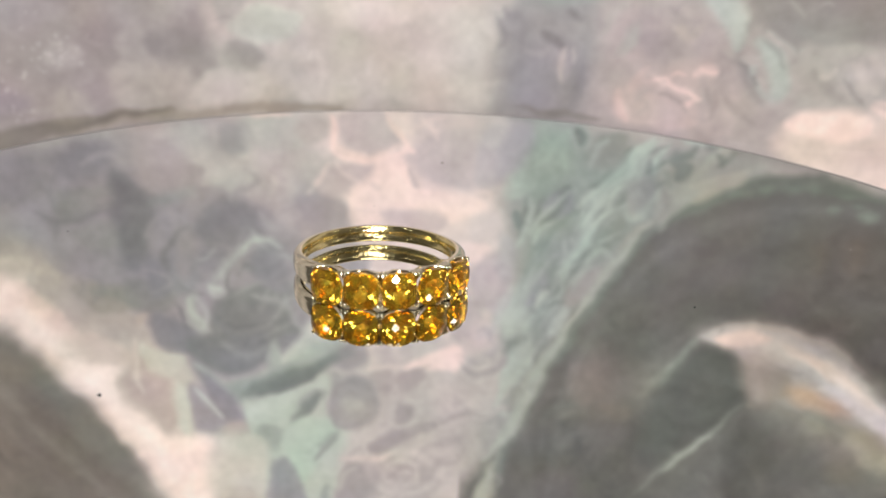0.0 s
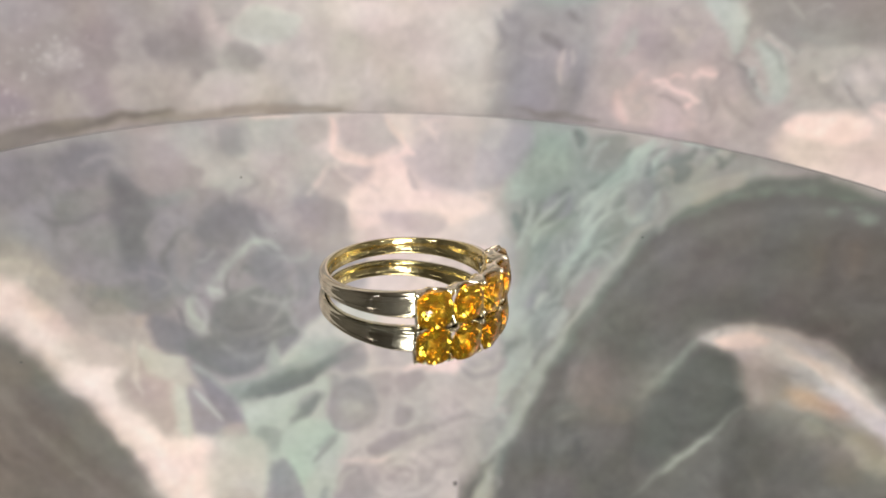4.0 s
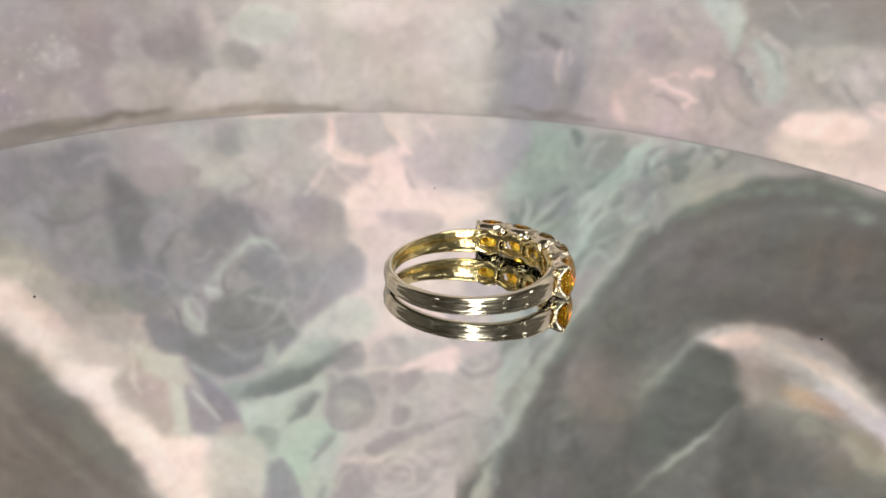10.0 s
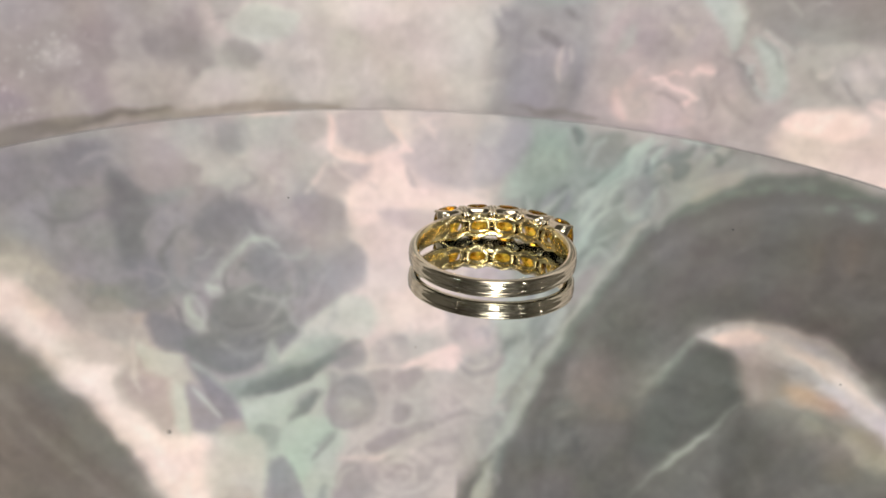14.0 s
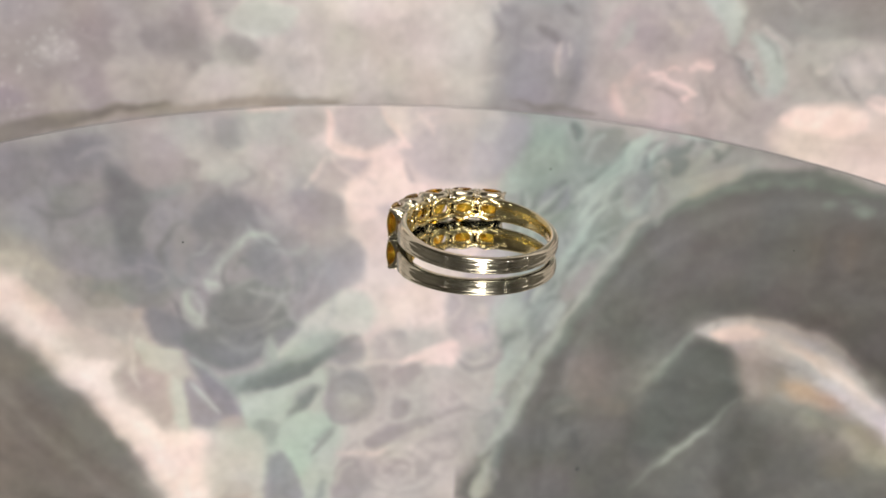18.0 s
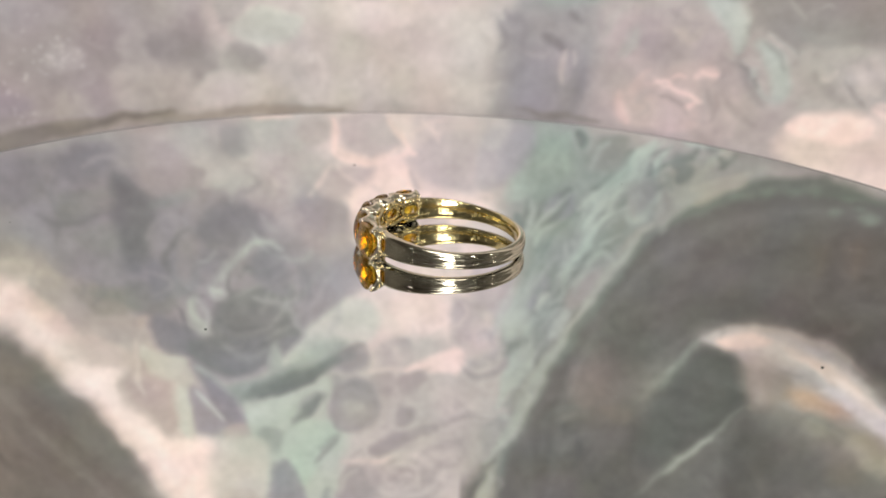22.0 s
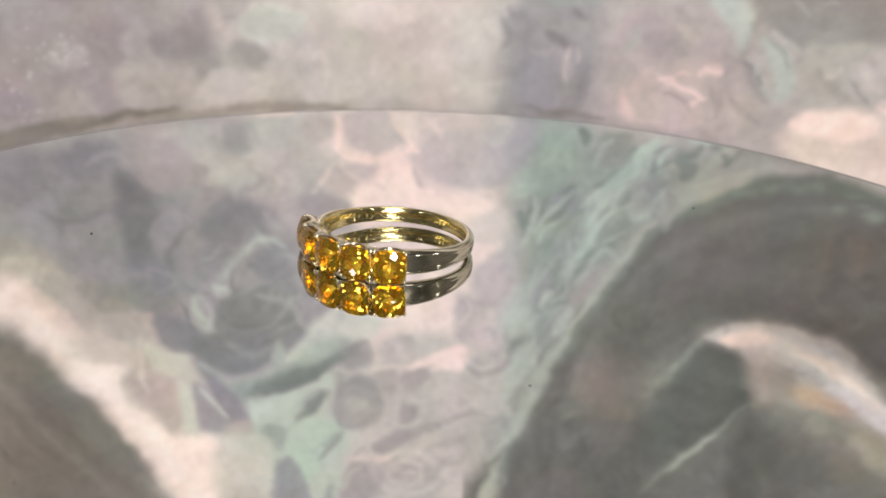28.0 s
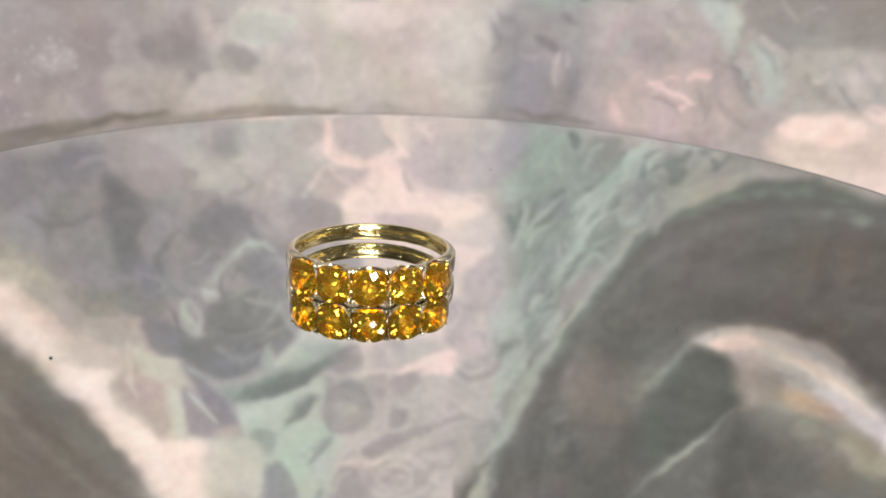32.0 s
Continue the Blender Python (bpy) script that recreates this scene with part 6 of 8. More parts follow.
stroke((120, 115, 110), 0.31894, 0.95, 0.81, ((127.9, 60.5), (129.9, 64.2), (126.5, 67.4), (120.4, 68.2)))
stroke((98, 95, 92), 0.351408, 0.52, 0.83, ((100.3, 68.2), (100.9, 64.0), (101.2, 60.3), (102.8, 58.8)))
stroke((120, 115, 110), 0.340647, 1.08, 0.89, ((129.2, 98.7), (127.9, 100.7), (122.7, 101.1), (117.5, 99.2)))
stroke((98, 95, 92), 0.347406, 0.94, 0.88, ((90.0, 104.5), (93.7, 100.4), (96.3, 99.2), (98.0, 101.3)))
stroke((120, 115, 110), 0.386249, 0.83, 0.84, ((77.9, 77.0), (84.0, 75.8), (86.7, 77.2), (86.1, 80.4)))
stroke((98, 95, 92), 0.385565, 0.63, 0.90, ((101.1, 126.2), (100.8, 124.6), (100.3, 122.8), (100.7, 121.5)))
stroke((98, 95, 92), 0.444234, 0.82, 0.90, ((77.7, 114.4), (81.8, 115.0), (82.3, 116.8), (80.0, 119.0)))
stroke((120, 115, 110), 0.420197, 0.92, 0.81, ((100.2, 43.2), (106.1, 46.4), (105.5, 51.2), (100.1, 55.2)))
stroke((98, 95, 92), 0.335922, 0.77, 0.91, ((83.3, 129.6), (88.2, 128.7), (90.4, 129.8), (89.9, 132.2)))
stroke((98, 95, 92), 0.450298, 0.67, 0.89, ((103.5, 117.4), (102.5, 120.0), (97.5, 120.6), (92.1, 118.6)))
stroke((120, 115, 110), 0.320284, 0.56, 0.82, ((129.9, 87.7), (129.3, 85.7), (128.6, 83.4), (128.9, 81.7)))
stroke((98, 92, 87), 0.382279, 1.54, 1.02, ((-112.9, 115.8), (-105.6, 117.0), (-106.2, 123.3), (-111.9, 130.8)))
stroke((124, 118, 110), 0.354348, 0.93, 0.76, ((-106.0, 96.5), (-99.8, 97.7), (-98.1, 100.3), (-100.1, 103.3)))
stroke((98, 92, 87), 0.368485, 0.97, 0.85, ((-95.7, 111.4), (-93.4, 116.5), (-97.5, 120.4), (-106.0, 123.6)))
stroke((124, 118, 110), 0.356626, 1.48, 1.01, ((-105.0, 139.1), (-104.7, 135.8), (-104.4, 132.0), (-103.1, 129.3)))
stroke((98, 92, 87), 0.489374, 1.54, 0.97, ((-117.4, 142.6), (-118.4, 141.3), (-119.8, 138.6), (-119.9, 135.8)))
stroke((124, 118, 110), 0.456489, 1.01, 0.96, ((-119.5, 137.5), (-120.3, 134.1), (-121.4, 129.5), (-120.2, 125.8)))
stroke((98, 92, 87), 0.493262, 1.21, 0.95, ((-120.9, 130.1), (-124.2, 130.2), (-129.5, 126.6), (-132.3, 121.1)))
stroke((124, 118, 110), 0.379832, 1.42, 0.94, ((-109.0, 111.5), (-101.7, 112.3), (-101.0, 115.6), (-106.0, 120.4)))
stroke((186, 177, 174), 0.377612, 0.50, 0.67, ((-96.4, 7.4), (-93.8, 7.3), (-93.2, 6.5), (-94.4, 5.4)))
stroke((158, 148, 147), 0.31848, 0.52, 0.70, ((-69.9, -7.3), (-71.6, -6.1), (-74.0, -3.9), (-74.5, -1.7)))
stroke((158, 148, 147), 0.274532, 0.54, 0.68, ((-86.5, -0.8), (-86.3, 0.9), (-86.3, 2.7), (-85.5, 3.8)))
stroke((186, 177, 174), 0.397034, 0.36, 0.67, ((-85.6, 10.0), (-80.9, 12.8), (-78.0, 13.6), (-76.6, 12.0)))
stroke((186, 177, 174), 0.30043, 0.51, 0.69, ((-112.1, -8.0), (-108.8, -8.2), (-108.1, -9.2), (-109.5, -10.6)))
stroke((158, 148, 147), 0.446106, 0.59, 0.66, ((-115.4, 1.0), (-114.7, 3.8), (-114.2, 6.6), (-112.8, 8.1)))
stroke((186, 177, 174), 0.411108, 0.46, 0.69, ((-96.8, -4.5), (-92.4, -6.0), (-92.7, -8.5), (-96.6, -11.0)))
stroke((158, 148, 147), 0.309084, 0.55, 0.68, ((-95.5, 0.4), (-92.4, -1.3), (-93.9, -3.4), (-98.2, -5.0)))
stroke((186, 177, 174), 0.365459, 0.29, 0.68, ((-106.9, 1.6), (-102.3, 2.8), (-100.3, 1.7), (-100.7, -1.2)))
stroke((158, 148, 147), 0.385856, 0.23, 0.68, ((-80.4, 1.8), (-82.6, 0.9), (-87.5, 1.8), (-91.3, 4.0)))
stroke((186, 177, 174), 0.423601, 0.68, 0.68, ((-76.6, 8.7), (-70.9, 9.8), (-68.2, 9.1), (-68.4, 6.9)))
stroke((158, 148, 147), 0.323774, 0.71, 0.70, ((-97.5, -15.0), (-97.6, -13.8), (-97.8, -12.5), (-97.4, -11.5)))
stroke((186, 177, 174), 0.368982, 0.38, 0.68, ((-87.7, 1.4), (-89.9, 1.0), (-93.8, 3.1), (-96.3, 6.5)))
stroke((158, 148, 147), 0.38627, 0.42, 0.69, ((-61.9, 7.8), (-57.7, 8.8), (-55.7, 8.1), (-55.8, 6.0)))
stroke((186, 177, 174), 0.298221, 0.60, 0.67, ((-95.3, 8.4), (-93.4, 9.1), (-92.4, 9.0), (-92.3, 8.1)))
stroke((158, 148, 147), 0.386212, 0.44, 0.70, ((-69.9, 2.5), (-66.7, 0.8), (-67.7, -1.6), (-71.3, -3.5)))
stroke((186, 177, 174), 0.446184, 0.70, 0.70, ((-102.0, -14.5), (-102.7, -16.4), (-106.5, -17.1), (-110.6, -16.2)))
stroke((158, 148, 147), 0.35472, 0.33, 0.68, ((-88.7, 1.4), (-90.3, 2.5), (-92.6, 4.5), (-93.0, 6.4)))
stroke((186, 177, 174), 0.398006, 0.30, 0.68, ((-71.8, 12.9), (-68.4, 12.7), (-67.7, 11.5), (-69.2, 9.8)))
stroke((158, 148, 147), 0.41636, 0.72, 0.70, ((-85.8, -4.9), (-82.5, -6.4), (-83.1, -8.7), (-86.4, -10.7)))
stroke((186, 177, 174), 0.415335, 0.67, 0.70, ((-72.8, -3.5), (-72.6, -1.8), (-72.5, -0.1), (-71.5, 0.9)))
stroke((186, 177, 174), 0.412243, 0.47, 0.68, ((-55.6, 12.2), (-52.6, 13.9), (-50.7, 14.2), (-50.1, 12.8)))
stroke((158, 148, 147), 0.270023, 0.55, 0.69, ((-95.8, -6.0), (-90.9, -4.7), (-88.3, -4.9), (-87.8, -6.3)))
stroke((186, 177, 174), 0.307253, 0.25, 0.67, ((-92.1, 4.6), (-94.2, 4.0), (-98.1, 5.6), (-100.9, 8.4)))
stroke((186, 177, 174), 0.380249, 0.46, 0.68, ((-72.8, 9.3), (-73.4, 8.3), (-75.3, 8.2), (-77.2, 9.1)))
stroke((198, 187, 182), 0.398752, 0.68, 0.72, ((-39.7, -8.8), (-42.1, -8.8), (-46.5, -6.4), (-49.3, -2.7)))
stroke((222, 211, 205), 0.340268, 0.58, 0.72, ((-13.1, 0.9), (-9.7, 0.2), (-9.6, -1.5), (-11.9, -3.1)))
stroke((198, 187, 182), 0.354689, 0.48, 0.73, ((15.2, -5.6), (14.2, -5.8), (12.1, -5.2), (10.5, -4.0)))
stroke((222, 211, 205), 0.396736, 0.49, 0.71, ((-35.0, -3.4), (-35.9, -1.9), (-37.2, 0.4), (-37.3, 2.5)))
stroke((198, 187, 182), 0.368528, 0.59, 0.72, ((-46.9, -9.9), (-45.0, -7.9), (-43.5, -6.5), (-41.9, -6.3)))
stroke((222, 211, 205), 0.316848, 0.44, 0.73, ((-23.8, -6.0), (-24.9, -7.9), (-29.0, -7.9), (-33.1, -6.0)))
stroke((222, 211, 205), 0.369731, 0.59, 0.71, ((-37.5, 2.6), (-35.0, 0.6), (-36.4, -1.9), (-40.2, -3.5)))
stroke((198, 187, 182), 0.260706, 0.62, 0.71, ((-29.5, 1.7), (-29.7, 2.6), (-30.0, 3.6), (-29.6, 4.4)))
stroke((222, 211, 205), 0.263054, 0.56, 0.72, ((12.0, -1.4), (10.8, -2.4), (7.0, -2.1), (3.6, -0.6)))
stroke((198, 187, 182), 0.376654, 0.42, 0.71, ((11.7, 3.9), (10.4, 4.9), (8.6, 6.7), (8.2, 8.5)))
stroke((222, 211, 205), 0.250007, 0.50, 0.70, ((-50.1, 3.8), (-47.9, 6.0), (-46.2, 7.4), (-44.7, 7.4)))
stroke((198, 187, 182), 0.284266, 0.58, 0.71, ((-35.5, 1.3), (-34.2, 4.0), (-33.1, 6.3), (-31.4, 7.0)))
stroke((222, 211, 205), 0.367219, 0.67, 0.70, ((-19.8, 10.5), (-16.5, 12.9), (-14.3, 13.7), (-12.9, 12.6)))
stroke((198, 187, 182), 0.3874, 0.49, 0.70, ((7.0, 8.2), (8.7, 11.2), (10.2, 13.5), (12.2, 14.1)))
stroke((222, 211, 205), 0.352353, 0.61, 0.73, ((14.4, -5.9), (13.3, -6.7), (10.1, -6.5), (7.3, -5.4)))
stroke((198, 187, 182), 0.255644, 0.48, 0.69, ((-48.9, 10.3), (-49.7, 12.1), (-50.8, 14.3), (-50.1, 16.0)))
stroke((222, 211, 205), 0.365897, 0.40, 0.72, ((6.7, 3.5), (8.6, 1.7), (5.8, -0.1), (0.7, -0.8)))
stroke((198, 187, 182), 0.386786, 0.72, 0.71, ((-14.1, 6.2), (-10.7, 7.4), (-8.8, 6.9), (-8.6, 4.9)))
stroke((222, 211, 205), 0.314932, 0.52, 0.70, ((13.2, 13.7), (15.0, 13.0), (14.7, 12.0), (12.9, 11.2)))
stroke((158, 152, 152), 0.327951, 0.51, 0.69, ((74.9, 3.1), (74.1, 3.1), (72.6, 3.9), (71.5, 5.2)))
stroke((202, 190, 187), 0.305922, 0.39, 0.68, ((68.7, 8.5), (71.9, 10.8), (74.0, 11.3), (75.2, 9.8)))
stroke((148, 145, 146), 0.371821, 0.36, 0.72, ((51.7, -7.8), (54.4, -8.9), (54.0, -10.6), (51.6, -12.1)))
stroke((158, 152, 152), 0.373914, 0.29, 0.71, ((23.6, 2.8), (28.3, 5.2), (31.1, 5.2), (32.2, 2.8)))
stroke((202, 190, 187), 0.496125, 0.46, 0.70, ((51.0, 6.0), (52.0, 5.6), (51.6, 5.0), (50.2, 4.5)))
stroke((148, 145, 146), 0.348998, 0.27, 0.70, ((29.0, 8.6), (30.9, 10.3), (32.2, 10.9), (33.0, 10.1)))
stroke((158, 152, 152), 0.451811, 0.22, 0.68, ((67.7, 11.9), (71.8, 11.9), (73.0, 10.8), (71.7, 9.3)))
stroke((202, 190, 187), 0.364867, 0.26, 0.71, ((75.0, -4.9), (74.2, -6.0), (71.1, -6.0), (68.0, -4.8)))
stroke((148, 145, 146), 0.305568, 0.25, 0.72, ((16.0, -3.0), (14.9, -2.2), (13.4, -0.8), (12.9, 0.5)))
stroke((202, 190, 187), 0.483593, 0.37, 0.69, ((51.9, 11.7), (56.7, 10.2), (56.5, 7.5), (52.7, 4.9)))
stroke((158, 152, 152), 0.442543, 0.24, 0.68, ((48.4, 13.3), (48.1, 14.2), (47.7, 15.2), (48.0, 15.9)))
stroke((202, 190, 187), 0.384581, 0.42, 0.72, ((44.5, -6.0), (45.6, -7.3), (43.7, -8.6), (40.4, -9.0)))
stroke((148, 145, 146), 0.408551, 0.29, 0.68, ((58.4, 13.0), (59.4, 15.1), (60.3, 16.6), (61.5, 16.9)))
stroke((158, 152, 152), 0.399336, 0.24, 0.67, ((78.4, 16.7), (79.9, 14.1), (76.3, 12.0), (70.6, 11.6)))
stroke((202, 190, 187), 0.329668, 0.42, 0.66, ((72.0, 21.1), (76.1, 20.5), (76.5, 18.8), (74.0, 17.1)))
stroke((148, 145, 146), 0.483988, 0.31, 0.72, ((19.0, 1.0), (21.7, 1.4), (23.0, 0.8), (22.8, -0.6)))
stroke((202, 190, 187), 0.484949, 0.43, 0.69, ((45.0, 14.3), (48.6, 11.6), (47.4, 8.1), (43.1, 5.6)))
stroke((148, 145, 146), 0.410586, 0.52, 0.70, ((67.9, -1.6), (70.3, -0.7), (71.8, -0.7), (72.2, -1.7)))
stroke((158, 152, 152), 0.367027, 0.26, 0.72, ((71.6, -13.2), (69.7, -13.2), (66.2, -11.9), (63.7, -9.8)))
stroke((202, 190, 187), 0.454261, 0.57, 0.71, ((27.7, 3.6), (26.2, 2.0), (21.8, 2.5), (17.7, 5.0)))
stroke((148, 145, 146), 0.317225, 0.23, 0.70, ((26.0, 9.3), (29.1, 10.5), (30.8, 10.1), (31.1, 8.3)))
stroke((158, 152, 152), 0.421196, 0.38, 0.68, ((65.9, 12.9), (63.9, 12.6), (59.8, 14.5), (56.8, 17.8)))
stroke((202, 190, 187), 0.360925, 0.32, 0.71, ((63.8, -9.0), (64.7, -6.9), (65.5, -5.4), (66.5, -5.2)))
stroke((168, 161, 156), 0.466514, 0.33, 0.69, ((107.6, -6.5), (106.6, -4.4), (105.2, -1.8), (105.5, 0.2)))
stroke((202, 197, 190), 0.350414, 0.31, 0.67, ((74.1, 13.3), (74.7, 14.8), (75.1, 15.9), (75.8, 16.1)))
stroke((168, 161, 156), 0.333014, 0.68, 0.69, ((88.7, -2.3), (87.4, -2.6), (84.4, -1.7), (82.0, 0.3)))
stroke((202, 197, 190), 0.452279, 0.56, 0.69, ((83.4, 7.1), (82.7, 5.2), (77.5, 4.5), (71.5, 5.4)))
stroke((168, 161, 156), 0.487402, 0.30, 0.66, ((93.9, 17.4), (93.0, 16.4), (89.2, 16.4), (85.5, 17.3)))
stroke((202, 197, 190), 0.412914, 0.63, 0.69, ((81.7, 2.6), (79.5, 2.5), (75.2, 4.1), (72.3, 6.7)))
stroke((168, 161, 156), 0.311657, 0.29, 0.68, ((84.7, 10.7), (90.1, 8.0), (90.0, 3.6), (85.9, -0.3)))
stroke((202, 197, 190), 0.385089, 0.63, 0.66, ((91.3, 14.9), (89.3, 16.6), (86.6, 19.6), (85.6, 22.5)))
stroke((168, 161, 156), 0.471801, 0.35, 0.65, ((100.8, 19.2), (104.5, 19.0), (105.7, 17.5), (104.8, 15.5)))
stroke((202, 197, 190), 0.490323, 0.58, 0.70, ((92.3, -3.3), (95.0, -4.2), (94.7, -5.6), (92.2, -6.9)))
stroke((168, 161, 156), 0.317848, 0.38, 0.68, ((104.2, 10.7), (106.3, 6.9), (102.5, 4.0), (96.1, 3.4)))
stroke((202, 197, 190), 0.464205, 0.38, 0.66, ((94.2, 17.2), (95.6, 18.5), (96.6, 18.9), (97.3, 18.1)))
stroke((168, 161, 156), 0.334301, 0.70, 0.69, ((115.7, -6.2), (115.0, -6.9), (112.8, -6.5), (110.8, -5.2)))
stroke((202, 197, 190), 0.374269, 0.54, 0.70, ((85.5, -0.9), (84.9, -1.5), (82.6, -1.5), (80.4, -0.9)))
stroke((168, 161, 156), 0.435354, 0.52, 0.65, ((105.0, 20.6), (110.1, 19.4), (110.9, 16.7), (108.0, 14.0)))
stroke((202, 197, 190), 0.35344, 0.30, 0.70, ((78.0, -6.3), (80.0, -3.8), (81.6, -2.5), (82.9, -3.2)))
stroke((168, 161, 156), 0.336046, 0.72, 0.70, ((76.7, 1.5), (79.7, 1.4), (80.7, 0.1), (80.0, -1.9)))
stroke((202, 197, 190), 0.389463, 0.64, 0.70, ((94.8, -4.6), (93.3, -5.0), (90.0, -3.9), (87.4, -1.7)))
# finer marks: petals, stems and veins of the print, and more painted fold shade and highlights
daub((202, 200, 192), 0.736, 1.46, ((-57.1, 6.6), (-52.2, 10.1), (-45.4, 11.1), (-38.9, 9.6), (-39.0, 4.3), (-46.6, 2.4), (-53.4, 3.3)))
daub((164, 157, 151), 0.644, 1.82, ((-56.8, 2.1), (-49.6, -0.5), (-50.7, -5.0), (-58.5, -4.2)))
daub((203, 191, 187), 0.644, 2.00, ((-64.6, -8.3), (-57.6, -5.2), (-50.8, -6.5), (-50.0, -11.5), (-65.8, -13.4)))
daub((192, 180, 177), 0.552, 2.27, ((-88.4, -7.4), (-76.7, -2.2), (-68.2, -4.9), (-68.7, -12.9), (-85.2, -14.3)))
daub((160, 151, 149), 0.46, 2.27, ((-75.2, 4.6), (-68.5, 6.7), (-64.0, 3.0), (-66.2, -2.9), (-73.9, -3.1)))
stroke((150, 144, 146), 0.57, 0.70, 1.17, ((-105.9, 32.0), (-101.7, 28.3), (-95.7, 26.1), (-88.8, 24.5)))
stroke((236, 208, 198), 0.76, 0.90, 1.04, ((-52.1, 17.3), (-46.1, 16.8), (-40.6, 17.0)))
daub((196, 186, 182), 0.552, 2.80, ((-53.2, 19.8), (-41.1, 19.0), (-40.3, 26.9), (-50.4, 28.1)))
daub((150, 148, 148), 0.46, 2.80, ((-63.3, 24.1), (-56.2, 21.9), (-55.4, 27.1), (-61.5, 29.3)))
daub((172, 166, 168), 0.552, 4.20, ((17.0, 9.9), (38.0, 14.8), (40.5, -11.3), (18.5, -12.5)))
stroke((138, 132, 134), 0.76, 1.10, 0.94, ((25.0, 7.9), (28.1, 6.1), (31.5, 3.3)))
stroke((136, 130, 132), 0.76, 0.90, 1.30, ((31.9, 14.9), (34.0, 12.7), (36.4, 10.7)))
stroke((146, 140, 142), 0.665, 1.00, 1.56, ((14.7, 14.1), (17.8, 11.9), (21.4, 9.7)))
stroke((150, 144, 146), 0.57, 1.00, 1.56, ((20.9, 10.1), (19.8, 5.2), (20.5, 1.3)))
stroke((208, 194, 190), 0.665, 0.80, 0.62, ((31.8, 4.3), (30.6, 0.3), (31.3, -5.7)))
stroke((200, 188, 186), 0.57, 0.60, 0.55, ((33.7, 4.9), (33.8, -0.0)))
stroke((150, 145, 148), 0.665, 1.20, 0.94, ((36.6, 0.1), (36.7, -5.9), (33.7, -12.2)))
daub((158, 153, 158), 0.46, 1.82, ((18.3, -1.8), (27.6, 0.7), (29.5, -10.4), (19.5, -12.0)))
stroke((150, 144, 146), 0.57, 0.90, 1.30, ((12.9, 11.7), (15.2, 6.9), (13.5, 1.9)))
stroke((238, 212, 202), 0.76, 0.90, 1.17, ((-30.3, 15.9), (-30.0, 23.5), (-27.5, 26.9), (-21.3, 28.2), (-15.1, 27.0), (-10.3, 23.2)))
stroke((236, 210, 200), 0.665, 0.80, 1.17, ((-10.5, 23.3), (-12.0, 20.9), (-15.2, 16.9)))
daub((192, 179, 176), 0.552, 2.24, ((-27.5, 16.0), (-16.2, 16.2), (-12.5, 22.5), (-17.2, 25.9), (-26.5, 25.6)))
daub((170, 164, 170), 0.552, 2.52, ((19.4, 17.9), (24.8, 20.4), (24.5, 29.4), (18.2, 29.7)))
stroke((126, 134, 130), 0.665, 1.10, 1.30, ((36.4, 18.0), (39.2, 20.0), (38.0, 22.9)))
stroke((186, 193, 185), 0.57, 0.90, 1.30, ((28.2, 29.1), (31.7, 22.2), (34.4, 18.1)))
daub((186, 173, 171), 0.46, 5.60, ((42.7, 11.2), (64.6, 13.4), (72.8, 2.3), (71.1, -12.8), (45.3, -13.5)))
stroke((240, 213, 208), 0.855, 0.55, 0.43, ((55.6, -3.2), (58.4, -2.3), (61.1, -4.6), (64.3, -6.2), (67.5, -6.6)))
stroke((226, 202, 198), 0.76, 1.20, 0.78, ((64.5, -0.7), (68.3, 0.1), (71.4, -1.2)))
stroke((236, 208, 203), 0.76, 0.55, 0.47, ((62.9, -9.5), (64.6, -8.7), (66.2, -7.3)))
stroke((234, 207, 202), 0.76, 0.50, 0.47, ((59.3, -2.0), (60.6, -0.4), (63.5, -0.7)))
stroke((230, 203, 197), 0.76, 1.20, 1.09, ((47.6, -5.7), (47.0, -10.9), (50.2, -14.3)))
stroke((222, 198, 193), 0.57, 0.90, 0.94, ((49.6, -7.1), (51.2, -3.5), (54.6, 0.2)))
daub((194, 198, 190), 0.828, 1.26, ((67.0, 18.1), (70.7, 17.1), (76.1, 12.2), (77.2, 8.4), (75.1, 6.2), (71.3, 12.4)))
stroke((134, 132, 129), 0.45, 0.80, 1.60, ((77.9, 9.9), (76.0, 3.0), (79.8, -2.6), (84.3, -7.0)))
stroke((140, 138, 134), 0.665, 0.70, 0.62, ((76.0, 3.0), (78.7, 1.2), (81.7, -3.0)))
daub((192, 196, 188), 0.782, 1.40, ((80.0, 9.6), (84.0, 7.9), (88.2, 2.4), (90.1, -3.4), (87.7, -6.0), (84.1, 0.1)))
daub((186, 186, 180), 0.644, 0.64, ((78.6, 1.7), (80.6, 2.4), (81.5, 0.4), (79.9, -0.6)))
stroke((188, 181, 175), 0.665, 0.80, 1.17, ((82.5, 11.8), (87.0, 8.1), (91.9, 4.1)))
stroke((150, 143, 138), 0.57, 0.90, 1.30, ((80.5, 13.4), (86.6, 10.5), (91.1, 6.4)))
stroke((208, 198, 190), 0.665, 1.20, 0.94, ((105.9, 4.0), (109.9, 0.4), (113.0, -3.3)))
stroke((212, 202, 194), 0.665, 1.20, 0.94, ((108.7, 6.6), (114.1, 1.6)))
stroke((170, 163, 158), 0.57, 1.20, 1.09, ((94.5, 2.8), (99.1, -1.8), (106.5, -6.3)))
daub((181, 179, 173), 0.644, 1.96, ((47.7, 9.6), (50.6, 11.9), (50.2, 6.8), (45.5, 2.6)))
stroke((194, 181, 175), 0.665, 0.80, 1.30, ((60.0, 12.0), (63.2, 7.4)))
